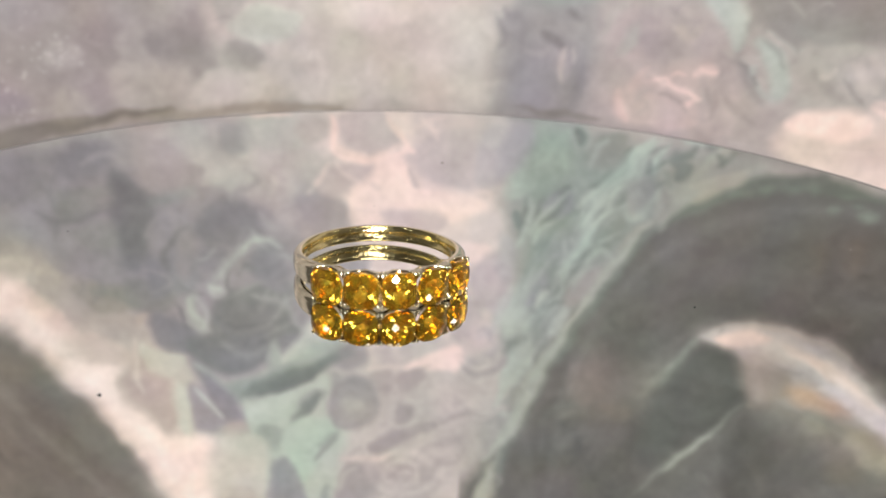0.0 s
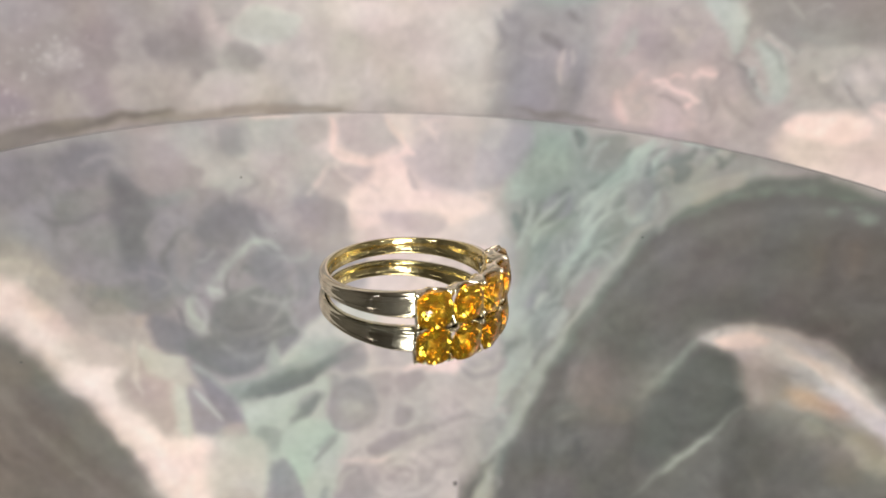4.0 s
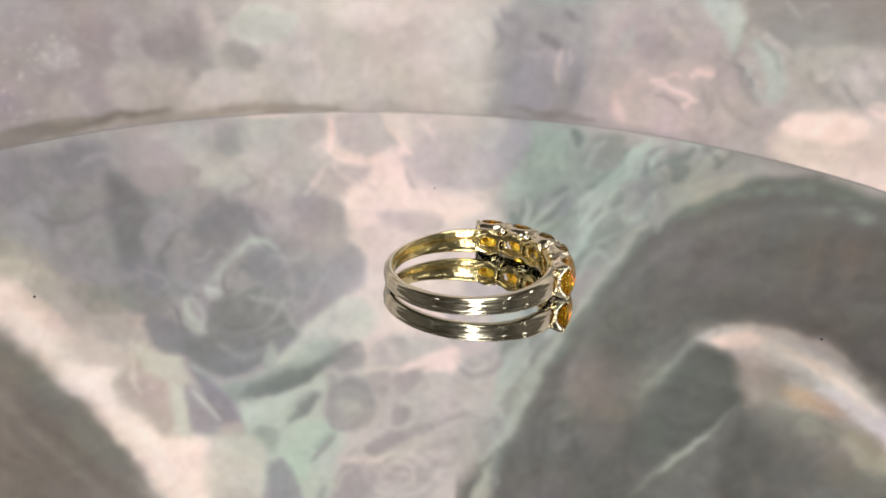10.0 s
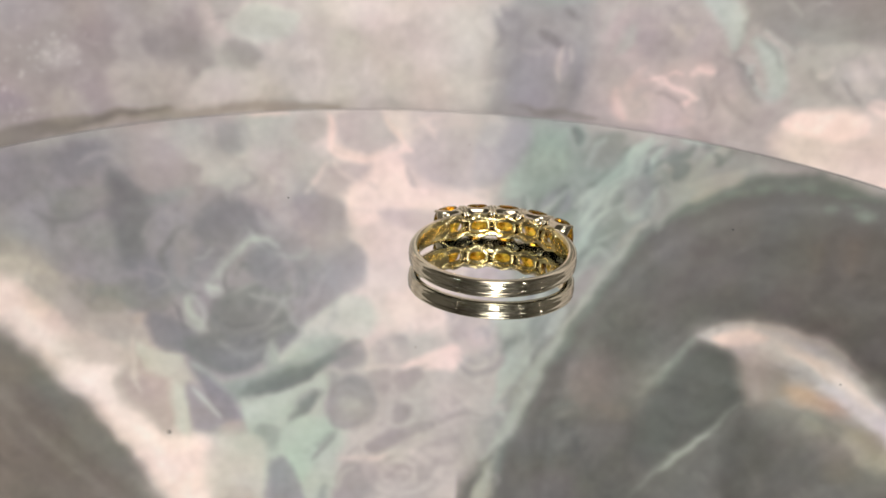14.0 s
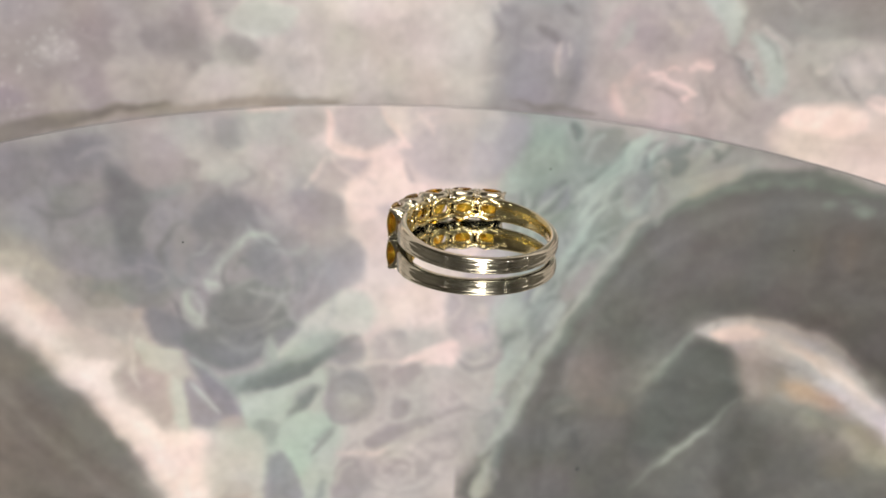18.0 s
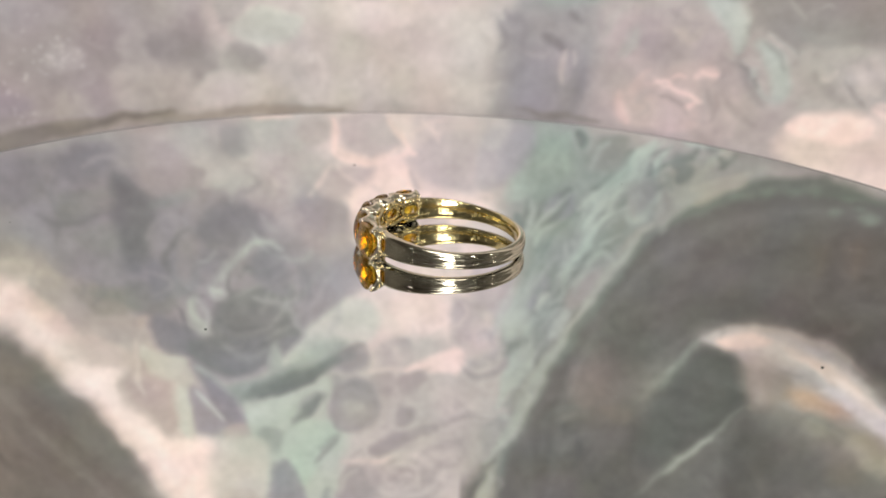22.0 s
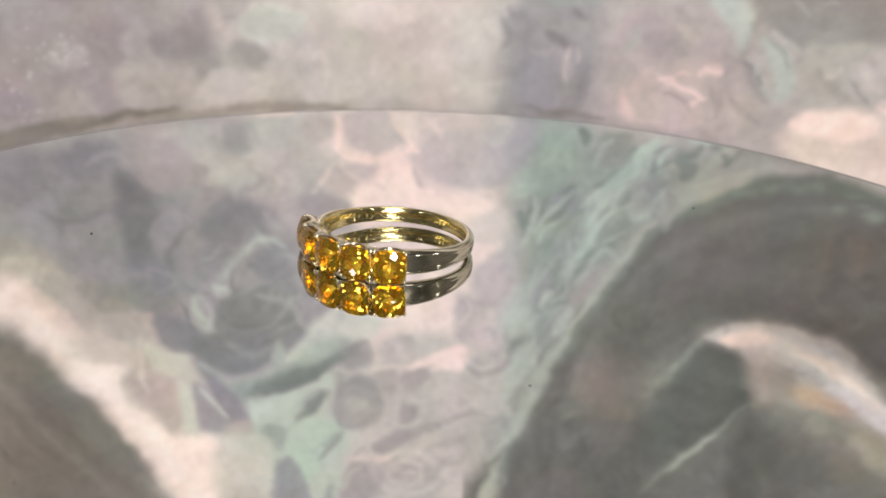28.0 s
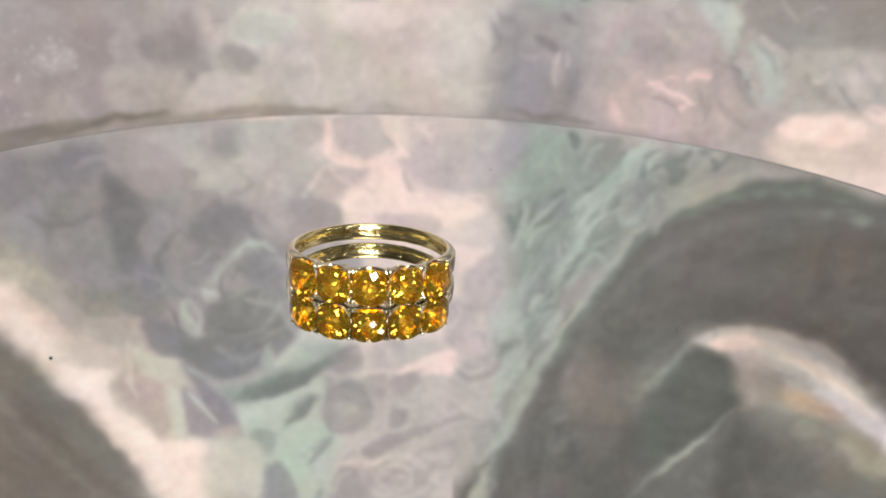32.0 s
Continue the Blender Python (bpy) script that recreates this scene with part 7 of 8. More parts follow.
stroke((196, 184, 178), 0.665, 0.90, 0.78, ((63.2, 7.4), (65.5, 9.7), (67.0, 12.8)))
daub((168, 158, 160), 0.46, 1.82, ((50.8, 7.8), (59.2, 10.2), (61.9, 4.6), (54.5, 1.2)))
daub((252, 224, 214), 0.828, 1.27, ((90.5, -12.5), (93.8, -9.4), (100.8, -10.9), (105.2, -9.2), (111.6, -11.9), (111.1, -15.0), (103.8, -16.8), (95.8, -15.3)))
daub((228, 208, 198), 0.644, 2.00, ((88.6, -15.7), (95.9, -15.6), (103.9, -17.6), (117.6, -15.5), (118.6, -20.6), (92.0, -22.5)))
stroke((156, 148, 144), 0.475, 1.00, 1.01, ((73.9, -5.5), (78.5, -10.3), (82.8, -13.0)))
stroke((152, 146, 142), 0.475, 0.90, 0.94, ((68.8, -3.9), (71.6, -9.7), (71.2, -13.8)))
daub((126, 123, 125), 0.736, 2.52, ((-90.2, 38.1), (-86.6, 35.4), (-80.9, 39.1), (-77.6, 43.6), (-79.9, 56.5), (-87.0, 57.4), (-89.6, 51.0)))
daub((168, 158, 156), 0.69, 2.80, ((-69.9, 38.0), (-56.7, 36.3), (-57.4, 42.8), (-67.3, 47.7)))
daub((134, 131, 130), 0.644, 2.52, ((-66.3, 48.8), (-60.0, 42.8), (-51.4, 44.5), (-56.7, 51.1), (-64.5, 55.8)))
daub((164, 157, 159), 0.644, 2.10, ((-80.6, 51.0), (-73.2, 45.5), (-68.3, 47.7), (-74.8, 56.8), (-79.4, 57.2)))
stroke((124, 121, 120), 0.665, 0.70, 1.04, ((-68.1, 47.7), (-73.6, 52.1), (-76.5, 57.7), (-76.0, 63.3)))
daub((158, 150, 150), 0.644, 1.96, ((-72.5, 52.1), (-68.3, 48.8), (-66.4, 55.5), (-71.1, 64.5), (-74.4, 61.1)))
stroke((190, 192, 186), 0.76, 0.80, 1.04, ((-55.4, 58.8), (-53.4, 53.6), (-47.9, 52.8), (-44.4, 56.0)))
stroke((192, 194, 188), 0.76, 1.00, 1.17, ((-65.5, 66.7), (-62.9, 67.2), (-60.4, 69.6)))
stroke((186, 189, 181), 0.665, 1.00, 1.17, ((-70.3, 69.8), (-69.6, 75.7), (-65.0, 79.7)))
daub((140, 137, 142), 0.644, 1.96, ((-53.2, 56.8), (-46.9, 54.6), (-43.7, 60.4), (-47.2, 66.1), (-52.4, 63.7)))
daub((130, 130, 129), 0.46, 3.08, ((-65.4, 76.4), (-59.8, 68.2), (-53.5, 68.3), (-49.5, 76.8), (-56.1, 81.6), (-63.5, 81.3)))
stroke((170, 171, 166), 0.57, 0.60, 0.91, ((-53.6, 69.5), (-49.4, 70.8), (-47.2, 67.3)))
stroke((130, 126, 126), 0.6175, 0.70, 1.17, ((-110.1, 44.9), (-104.3, 48.3), (-98.2, 46.1), (-92.1, 44.0)))
stroke((132, 128, 128), 0.57, 0.60, 1.17, ((-104.1, 48.3), (-105.2, 53.8)))
stroke((150, 154, 150), 0.57, 1.50, 2.08, ((-80.1, 43.4), (-74.0, 41.2), (-65.9, 38.0)))
stroke((202, 196, 190), 0.57, 1.10, 1.56, ((-57.9, 42.3), (-56.7, 36.8), (-52.6, 32.5)))
daub((176, 167, 168), 0.46, 2.80, ((-51.7, 37.9), (-42.5, 40.1), (-39.8, 51.3), (-46.9, 51.2), (-50.8, 44.5)))
daub((152, 146, 148), 0.368, 4.20, ((-107.5, 51.1), (-92.2, 45.6), (-90.5, 57.6), (-102.6, 63.2)))
daub((207, 192, 178), 0.552, 4.20, ((-119.7, 58.7), (-113.1, 57.4), (-105.6, 63.2), (-115.8, 65.4), (-120.1, 63.6)))
daub((250, 224, 212), 0.782, 3.36, ((-121.4, 63.6), (-116.6, 66.2), (-109.5, 73.1), (-103.1, 81.1), (-114.7, 80.2), (-119.1, 74.9), (-121.7, 72.5)))
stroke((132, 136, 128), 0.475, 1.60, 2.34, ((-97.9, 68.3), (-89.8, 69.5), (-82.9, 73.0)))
daub((246, 222, 213), 0.552, 4.20, ((-117.8, 78.3), (-111.9, 81.2), (-104.7, 89.8), (-91.7, 92.4), (-95.5, 103.7), (-86.6, 110.0), (-77.5, 117.3), (-67.1, 119.0), (-68.2, 140.1), (-78.3, 137.9), (-91.9, 115.6), (-98.4, 103.3), (-107.6, 90.5)))
daub((252, 224, 212), 0.644, 3.08, ((-95.5, 104.9), (-86.7, 110.4), (-78.6, 117.6), (-67.7, 119.7), (-68.4, 131.6), (-74.1, 137.5), (-78.3, 136.5), (-90.9, 115.2)))
daub((248, 226, 219), 0.644, 2.24, ((-106.1, 90.5), (-91.9, 92.7), (-95.4, 100.8), (-100.2, 98.4)))
daub((226, 203, 202), 0.46, 1.96, ((-96.5, 103.6), (-92.9, 103.1), (-93.6, 106.4), (-96.1, 106.2)))
daub((127, 122, 114), 0.782, 5.04, ((-121.9, 77.9), (-119.2, 77.9), (-108.1, 91.4), (-99.6, 104.2), (-92.2, 117.4), (-81.3, 137.8), (-90.6, 137.9), (-98.1, 116.6), (-107.9, 99.6), (-122.4, 83.5)))
daub((120, 119, 111), 0.46, 5.60, ((-114.4, 93.2), (-106.1, 102.1), (-100.7, 111.2), (-90.5, 127.9), (-103.3, 121.4), (-113.9, 103.6)))
daub((112, 103, 97), 0.552, 8.40, ((-122.6, 92.5), (-113.9, 103.6), (-105.5, 120.3), (-99.5, 139.0), (-130.6, 141.2)))
daub((192, 174, 167), 0.69, 1.96, ((-90.9, 96.5), (-85.1, 89.2), (-80.2, 94.3), (-76.2, 102.4), (-76.8, 116.0), (-82.6, 112.9), (-90.1, 102.1)))
stroke((206, 205, 195), 0.8075, 1.70, 1.56, ((-75.2, 96.6), (-74.8, 106.4), (-74.6, 116.6)))
daub((161, 153, 158), 0.782, 1.54, ((-73.0, 99.2), (-68.7, 100.0), (-61.2, 112.6), (-70.8, 115.5), (-72.4, 110.5)))
daub((150, 143, 150), 0.736, 1.54, ((-67.9, 94.7), (-59.0, 102.7), (-55.6, 110.1), (-59.5, 111.8), (-64.7, 105.4)))
stroke((198, 198, 194), 0.8075, 0.70, 0.78, ((-71.4, 99.3), (-67.4, 104.7), (-62.5, 111.2)))
daub((200, 194, 182), 0.644, 1.96, ((-85.0, 88.4), (-79.6, 86.4), (-72.9, 89.2), (-76.0, 95.4), (-82.1, 94.5)))
stroke((216, 204, 194), 0.665, 0.60, 0.78, ((-86.1, 88.1), (-86.3, 94.4), (-85.0, 101.5)))
daub((124, 128, 122), 0.69, 1.82, ((-51.8, 115.7), (-47.2, 114.2), (-46.0, 119.8), (-49.8, 122.5), (-52.5, 119.6)))
daub((181, 188, 178), 0.46, 2.80, ((-59.9, 120.7), (-53.9, 112.6), (-41.4, 107.6), (-40.8, 121.4), (-49.9, 126.8), (-57.9, 125.1)))
daub((150, 148, 150), 0.69, 1.68, ((-48.8, 126.6), (-43.7, 131.4), (-41.1, 137.4), (-41.3, 142.7), (-51.7, 142.3), (-50.1, 132.7)))
daub((204, 198, 186), 0.552, 3.36, ((-66.5, 117.6), (-54.1, 118.1), (-49.9, 126.8), (-52.8, 141.7), (-67.1, 140.3)))
daub((134, 133, 136), 0.552, 3.08, ((-64.9, 88.7), (-52.8, 81.6), (-47.6, 86.7), (-51.0, 92.9), (-59.8, 95.2)))
daub((172, 176, 168), 0.644, 1.40, ((-48.7, 89.2), (-46.4, 84.3), (-44.4, 91.2), (-47.2, 93.0)))
stroke((132, 137, 131), 0.665, 1.80, 2.34, ((-55.7, 102.5), (-47.9, 99.5), (-40.3, 94.5)))
daub((149, 145, 148), 0.69, 1.54, ((-29.5, 91.2), (-25.1, 86.7), (-19.9, 88.5), (-20.5, 93.1), (-27.3, 95.0)))
daub((152, 147, 151), 0.552, 1.54, ((-29.5, 101.2), (-23.9, 96.1), (-18.1, 100.0), (-16.9, 108.0), (-20.3, 114.2), (-28.4, 114.1), (-30.7, 107.8)))
daub((182, 176, 174), 0.644, 1.26, ((-26.7, 105.2), (-22.7, 105.0), (-22.9, 109.3), (-26.7, 109.5)))
stroke((140, 137, 142), 0.57, 0.50, 0.78, ((-29.5, 103.2), (-27.3, 100.0), (-23.3, 98.5)))
stroke((142, 138, 143), 0.57, 0.50, 0.78, ((-18.7, 102.7), (-18.0, 108.0), (-20.9, 112.7)))
stroke((196, 190, 187), 0.57, 0.40, 0.65, ((-25.5, 103.3), (-23.8, 104.6)))
stroke((128, 133, 130), 0.76, 1.90, 1.95, ((-40.1, 96.1), (-32.9, 92.6), (-27.3, 90.0)))
stroke((140, 145, 144), 0.7125, 1.50, 1.56, ((-40.3, 108.3), (-35.2, 103.8)))
daub((168, 156, 156), 0.736, 1.26, ((-9.3, 96.4), (-3.4, 94.1), (-1.5, 97.3), (-6.6, 101.5)))
daub((160, 148, 149), 0.736, 1.26, ((-11.1, 107.9), (-6.5, 106.2), (-5.6, 111.3), (-9.8, 112.7)))
daub((166, 155, 154), 0.644, 1.26, ((-17.6, 100.7), (-12.4, 101.3), (-14.4, 104.0)))
daub((160, 150, 151), 0.736, 1.26, ((-18.4, 124.8), (-15.5, 118.8), (-8.6, 115.3), (0.8, 113.5), (2.2, 114.9), (-6.1, 119.5)))
stroke((154, 149, 145), 0.665, 0.60, 0.78, ((1.9, 113.7), (11.2, 109.8), (20.8, 110.0)))
daub((238, 214, 207), 0.736, 1.26, ((-2.9, 91.7), (3.2, 87.8), (7.9, 86.8), (7.2, 95.1), (4.6, 94.5)))
stroke((165, 158, 159), 0.665, 0.80, 1.17, ((7.7, 90.4), (11.6, 95.5), (18.5, 95.2), (22.9, 88.6)))
stroke((168, 161, 162), 0.57, 0.60, 1.04, ((10.7, 89.5), (13.7, 92.6), (17.7, 91.9), (19.2, 88.9)))
stroke((222, 207, 200), 0.57, 0.70, 1.04, ((-20.5, 94.2), (-13.7, 94.6), (-4.6, 92.2)))
stroke((186, 192, 184), 0.665, 0.90, 1.17, ((22.6, 97.5), (21.2, 102.7), (19.2, 108.0)))
stroke((150, 154, 147), 0.665, 0.80, 1.04, ((27.8, 98.0), (24.7, 102.9), (23.2, 106.3)))
stroke((170, 162, 160), 0.57, 0.80, 1.17, ((-4.7, 128.4), (1.0, 121.1), (11.6, 117.8), (15.5, 124.4)))
stroke((172, 163, 161), 0.57, 0.60, 1.04, ((0.4, 135.4), (3.7, 128.0), (9.5, 124.8)))
stroke((160, 152, 150), 0.57, 0.70, 1.04, ((-12.9, 136.0), (-8.2, 130.0), (-3.3, 132.7)))
daub((166, 158, 158), 0.644, 1.68, ((-28.5, 142.9), (-27.0, 133.2), (-20.2, 128.8), (-15.3, 133.1), (-17.6, 142.8)))
stroke((205, 200, 192), 0.57, 0.60, 0.91, ((-28.5, 140.6), (-26.1, 133.9), (-21.3, 130.3)))
daub((181, 179, 166), 0.644, 1.96, ((17.2, 129.9), (20.4, 126.8), (21.2, 140.2), (17.0, 140.6)))
stroke((124, 124, 121), 0.57, 1.00, 1.82, ((34.8, 113.7), (37.9, 107.3), (46.3, 106.5)))
stroke((96, 95, 93), 0.475, 0.90, 1.69, ((36.4, 119.0), (41.6, 122.6), (49.5, 121.6)))
stroke((128, 124, 121), 0.475, 0.90, 1.69, ((31.0, 110.4), (35.1, 102.9), (44.6, 101.4)))
stroke((98, 97, 95), 0.475, 0.90, 1.69, ((38.5, 114.0), (43.2, 112.5), (49.4, 113.6)))
daub((94, 95, 91), 0.552, 4.20, ((68.8, 104.7), (74.4, 89.7), (82.6, 84.8), (94.1, 87.6), (98.1, 96.5), (95.4, 103.7), (87.8, 111.3), (78.2, 119.2), (70.5, 123.4)))
daub((104, 98, 101), 0.46, 5.60, ((76.7, 97.6), (87.5, 93.7), (91.5, 104.2), (80.7, 110.7)))
daub((158, 147, 139), 0.736, 4.48, ((95.6, 89.6), (102.4, 85.7), (109.1, 91.7), (108.9, 100.5), (100.4, 99.7)))
daub((206, 174, 148), 0.644, 3.36, ((109.9, 97.5), (113.8, 93.7), (124.6, 98.7), (127.4, 103.3), (119.1, 102.3)))
daub((206, 196, 198), 0.552, 4.20, ((118.1, 88.9), (125.2, 91.9), (138.9, 102.0), (140.4, 108.1), (129.6, 101.7), (119.6, 95.6)))
stroke((218, 193, 178), 0.665, 1.20, 1.82, ((109.6, 83.7), (121.2, 87.9), (130.7, 95.4)))
daub((150, 152, 138), 0.552, 2.80, ((115.7, 106.9), (119.5, 103.8), (124.2, 109.6), (120.1, 112.6)))
daub((170, 160, 138), 0.552, 5.60, ((127.9, 107.4), (142.2, 114.7), (144.2, 122.6), (135.1, 114.9)))
daub((138, 131, 120), 0.644, 5.60, ((101.5, 102.7), (113.5, 101.5), (127.3, 109.3), (125.1, 115.1), (111.8, 110.5)))
daub((98, 95, 93), 0.46, 5.60, ((94.8, 119.9), (104.3, 120.1), (106.0, 131.6), (95.8, 127.9)))
stroke((168, 171, 160), 0.665, 0.90, 1.30, ((89.5, 115.1), (82.2, 123.3), (74.7, 131.3)))
stroke((150, 152, 142), 0.57, 1.10, 1.82, ((74.6, 91.0), (68.6, 98.7), (62.1, 106.4)))
daub((120, 112, 108), 0.46, 5.60, ((48.9, 88.4), (63.1, 92.8), (65.8, 115.5), (52.1, 120.4)))
daub((112, 108, 106), 0.368, 5.60, ((108.8, 121.0), (124.7, 119.2), (135.4, 127.6), (127.3, 134.3), (111.1, 136.1)))
daub((118, 112, 112), 0.46, 11.20, ((58.2, 58.3), (63.0, 47.9), (76.1, 38.6), (91.6, 38.1), (91.7, 60.5), (71.8, 72.4), (59.9, 68.8)))
daub((113, 104, 99), 0.46, 11.20, ((93.6, 46.1), (123.2, 42.4), (131.0, 68.4), (104.6, 71.8)))
daub((134, 142, 131), 0.598, 1.82, ((79.7, 32.3), (81.1, 31.1), (82.9, 32.0), (81.5, 33.1)))
daub((134, 142, 131), 0.598, 1.82, ((88.1, 31.1), (89.3, 30.0), (91.0, 30.9), (89.8, 32.0)))
daub((134, 142, 131), 0.598, 1.82, ((94.8, 30.5), (96.2, 29.2), (98.3, 30.2), (96.9, 31.5)))
daub((134, 142, 131), 0.598, 1.82, ((99.7, 30.3), (101.0, 29.0), (103.1, 30.0), (101.7, 31.3)))
daub((134, 142, 131), 0.598, 1.82, ((108.7, 30.5), (109.8, 29.4), (111.5, 30.2), (110.4, 31.3)))
daub((134, 142, 131), 0.598, 1.82, ((115.8, 37.3), (117.3, 35.6), (119.7, 36.7), (118.2, 38.4)))
daub((134, 142, 131), 0.598, 1.82, ((107.4, 35.9), (108.5, 34.8), (110.0, 35.5), (109.0, 36.6)))
daub((134, 142, 131), 0.598, 1.82, ((112.8, 34.0), (113.6, 33.0), (115.0, 33.7), (114.1, 34.6)))
stroke((182, 174, 160), 0.665, 1.80, 1.82, ((69.3, 36.0), (75.6, 31.1), (83.8, 26.6)))
stroke((126, 113, 102), 0.475, 1.60, 3.12, ((115.7, 43.5), (120.0, 57.0)))
stroke((128, 116, 105), 0.38, 1.60, 3.12, ((108.7, 45.6), (110.1, 58.4)))
stroke((105, 107, 101), 0.57, 1.60, 2.08, ((80.6, 31.0), (93.6, 27.6), (107.2, 28.0), (118.0, 32.0)))
stroke((184, 190, 181), 0.57, 0.80, 1.17, ((45.5, 41.4), (50.9, 34.2), (57.5, 29.2)))
stroke((124, 132, 127), 0.57, 0.90, 1.17, ((48.8, 43.3), (53.2, 36.2), (55.3, 31.6)))
stroke((150, 146, 142), 0.57, 1.00, 1.30, ((61.0, 33.2), (63.9, 37.1), (62.2, 42.9)))
stroke((186, 182, 170), 0.57, 0.90, 1.30, ((50.8, 53.2), (56.4, 46.9), (61.1, 43.0)))
stroke((142, 138, 140), 0.57, 0.70, 1.17, ((-102.7, 32.9), (-105.2, 39.2), (-103.4, 45.2), (-93.2, 44.5)))
daub((174, 164, 162), 0.552, 2.52, ((-82.2, 24.9), (-72.8, 25.5), (-68.7, 32.5), (-75.0, 39.0), (-82.2, 34.6)))
daub((190, 186, 180), 0.552, 1.96, ((-63.4, 34.1), (-58.7, 30.9), (-51.3, 33.2), (-53.8, 37.3), (-61.4, 38.1)))
daub((136, 132, 134), 0.644, 2.52, ((-67.2, 48.7), (-61.5, 40.5), (-54.0, 42.2), (-51.1, 48.8), (-58.9, 53.8)))
daub((172, 160, 160), 0.644, 2.24, ((-40.9, 43.0), (-30.7, 39.6), (-25.1, 45.5), (-25.6, 54.0), (-37.1, 55.7)))
stroke((152, 148, 150), 0.475, 0.70, 1.17, ((-114.8, 37.8), (-108.8, 36.1), (-104.6, 38.4)))
stroke((178, 170, 168), 0.475, 0.70, 1.17, ((-98.2, 31.3), (-90.7, 28.9), (-84.9, 31.1)))
stroke((176, 170, 170), 0.475, 0.80, 1.30, ((-81.7, 52.0), (-75.3, 45.4), (-69.4, 47.1)))
stroke((206, 196, 190), 0.475, 0.70, 1.17, ((-49.9, 32.4), (-46.1, 35.6), (-47.8, 42.2)))
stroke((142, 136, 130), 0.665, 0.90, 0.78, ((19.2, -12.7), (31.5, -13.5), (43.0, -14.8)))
daub((210, 192, 184), 0.552, 2.73, ((90.8, -16.3), (99.7, -17.1), (117.7, -15.3), (119.0, -25.2), (106.3, -23.4)))
daub((134, 123, 115), 0.552, 8.40, ((-121.7, 88.1), (-113.4, 97.3), (-100.1, 119.1), (-92.5, 137.6), (-132.4, 141.3)))
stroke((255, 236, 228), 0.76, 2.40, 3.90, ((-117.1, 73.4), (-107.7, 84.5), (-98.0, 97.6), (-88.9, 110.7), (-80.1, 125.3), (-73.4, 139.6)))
daub((220, 200, 192), 0.46, 4.20, ((-109.3, 75.5), (-94.6, 82.9), (-89.1, 92.2), (-104.0, 84.4)))
stroke((124, 129, 126), 0.6175, 2.00, 2.60, ((-55.8, 100.9), (-44.1, 98.3), (-34.0, 94.7), (-23.1, 89.2)))
daub((178, 172, 170), 0.46, 2.10, ((-29.0, 101.6), (-23.9, 99.7), (-20.4, 107.7), (-27.3, 110.7)))
stroke((182, 186, 178), 0.475, 1.00, 1.56, ((-47.7, 107.1), (-37.5, 103.4), (-29.0, 99.7)))
stroke((136, 136, 138), 0.57, 0.90, 1.30, ((-64.1, 76.3), (-56.8, 83.7), (-48.7, 82.1)))
stroke((172, 172, 168), 0.57, 0.80, 1.30, ((-53.1, 69.4), (-43.7, 73.2), (-37.3, 84.3)))
stroke((170, 166, 168), 0.475, 0.80, 1.30, ((-33.9, 57.5), (-27.4, 69.8), (-32.3, 84.4)))
stroke((140, 138, 142), 0.475, 0.80, 1.30, ((-43.4, 55.7), (-37.1, 66.2), (-38.9, 78.7)))
stroke((192, 192, 188), 0.57, 0.60, 1.04, ((-68.0, 69.1), (-65.2, 76.2), (-67.8, 81.6)))
stroke((130, 127, 124), 0.5225, 1.20, 2.08, ((34.7, 121.1), (38.4, 110.7), (50.0, 108.7)))
stroke((128, 124, 121), 0.475, 1.00, 1.95, ((41.4, 124.1), (45.3, 116.4), (55.2, 115.0)))
daub((138, 127, 123), 0.506, 5.60, ((44.3, 90.5), (51.4, 86.9), (58.2, 103.1), (51.7, 107.2), (45.6, 100.5)))
daub((138, 136, 127), 0.552, 5.60, ((58.3, 101.1), (67.8, 91.2), (73.3, 92.9), (66.1, 105.6)))
daub((95, 97, 92), 0.414, 4.20, ((74.1, 98.9), (81.4, 90.0), (90.7, 86.4), (97.6, 94.1), (95.7, 104.8), (82.6, 110.2)))
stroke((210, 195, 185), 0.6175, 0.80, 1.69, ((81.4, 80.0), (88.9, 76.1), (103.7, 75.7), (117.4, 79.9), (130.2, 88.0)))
daub((166, 152, 142), 0.46, 4.20, ((94.3, 88.0), (101.1, 89.2), (105.3, 101.5), (98.4, 100.4)))
daub((136, 128, 118), 0.506, 7.00, ((122.2, 110.6), (134.7, 115.1), (144.1, 122.0), (146.1, 132.1), (130.2, 126.3)))
stroke((122, 116, 112), 0.475, 1.50, 2.86, ((97.9, 120.6), (106.3, 129.9), (105.6, 137.3)))
stroke((124, 120, 116), 0.475, 1.50, 2.86, ((55.8, 67.3), (71.0, 57.2), (86.7, 54.3)))
stroke((106, 102, 98), 0.475, 1.50, 2.86, ((65.6, 75.2), (81.0, 66.4), (101.4, 62.6)))
stroke((188, 194, 186), 0.57, 0.70, 1.04, ((26.1, 50.8), (30.4, 43.6), (37.7, 36.2)))
stroke((128, 136, 131), 0.57, 0.80, 1.17, ((29.8, 55.8), (34.7, 46.7), (41.2, 39.4)))
stroke((190, 196, 188), 0.57, 0.60, 1.04, ((39.0, 49.9), (44.5, 40.8), (52.9, 31.7)))
stroke((132, 138, 133), 0.57, 0.70, 1.17, ((37.2, 67.5), (42.6, 54.7), (49.5, 43.7)))
stroke((186, 191, 183), 0.57, 0.80, 1.17, ((22.9, 76.0), (28.8, 64.8), (35.5, 55.4)))
stroke((140, 144, 140), 0.57, 0.80, 1.17, ((20.5, 91.0), (26.4, 77.7), (32.4, 68.1)))
stroke((188, 192, 184), 0.57, 0.70, 1.17, ((22.9, 102.3), (28.1, 90.3), (33.3, 80.4)))
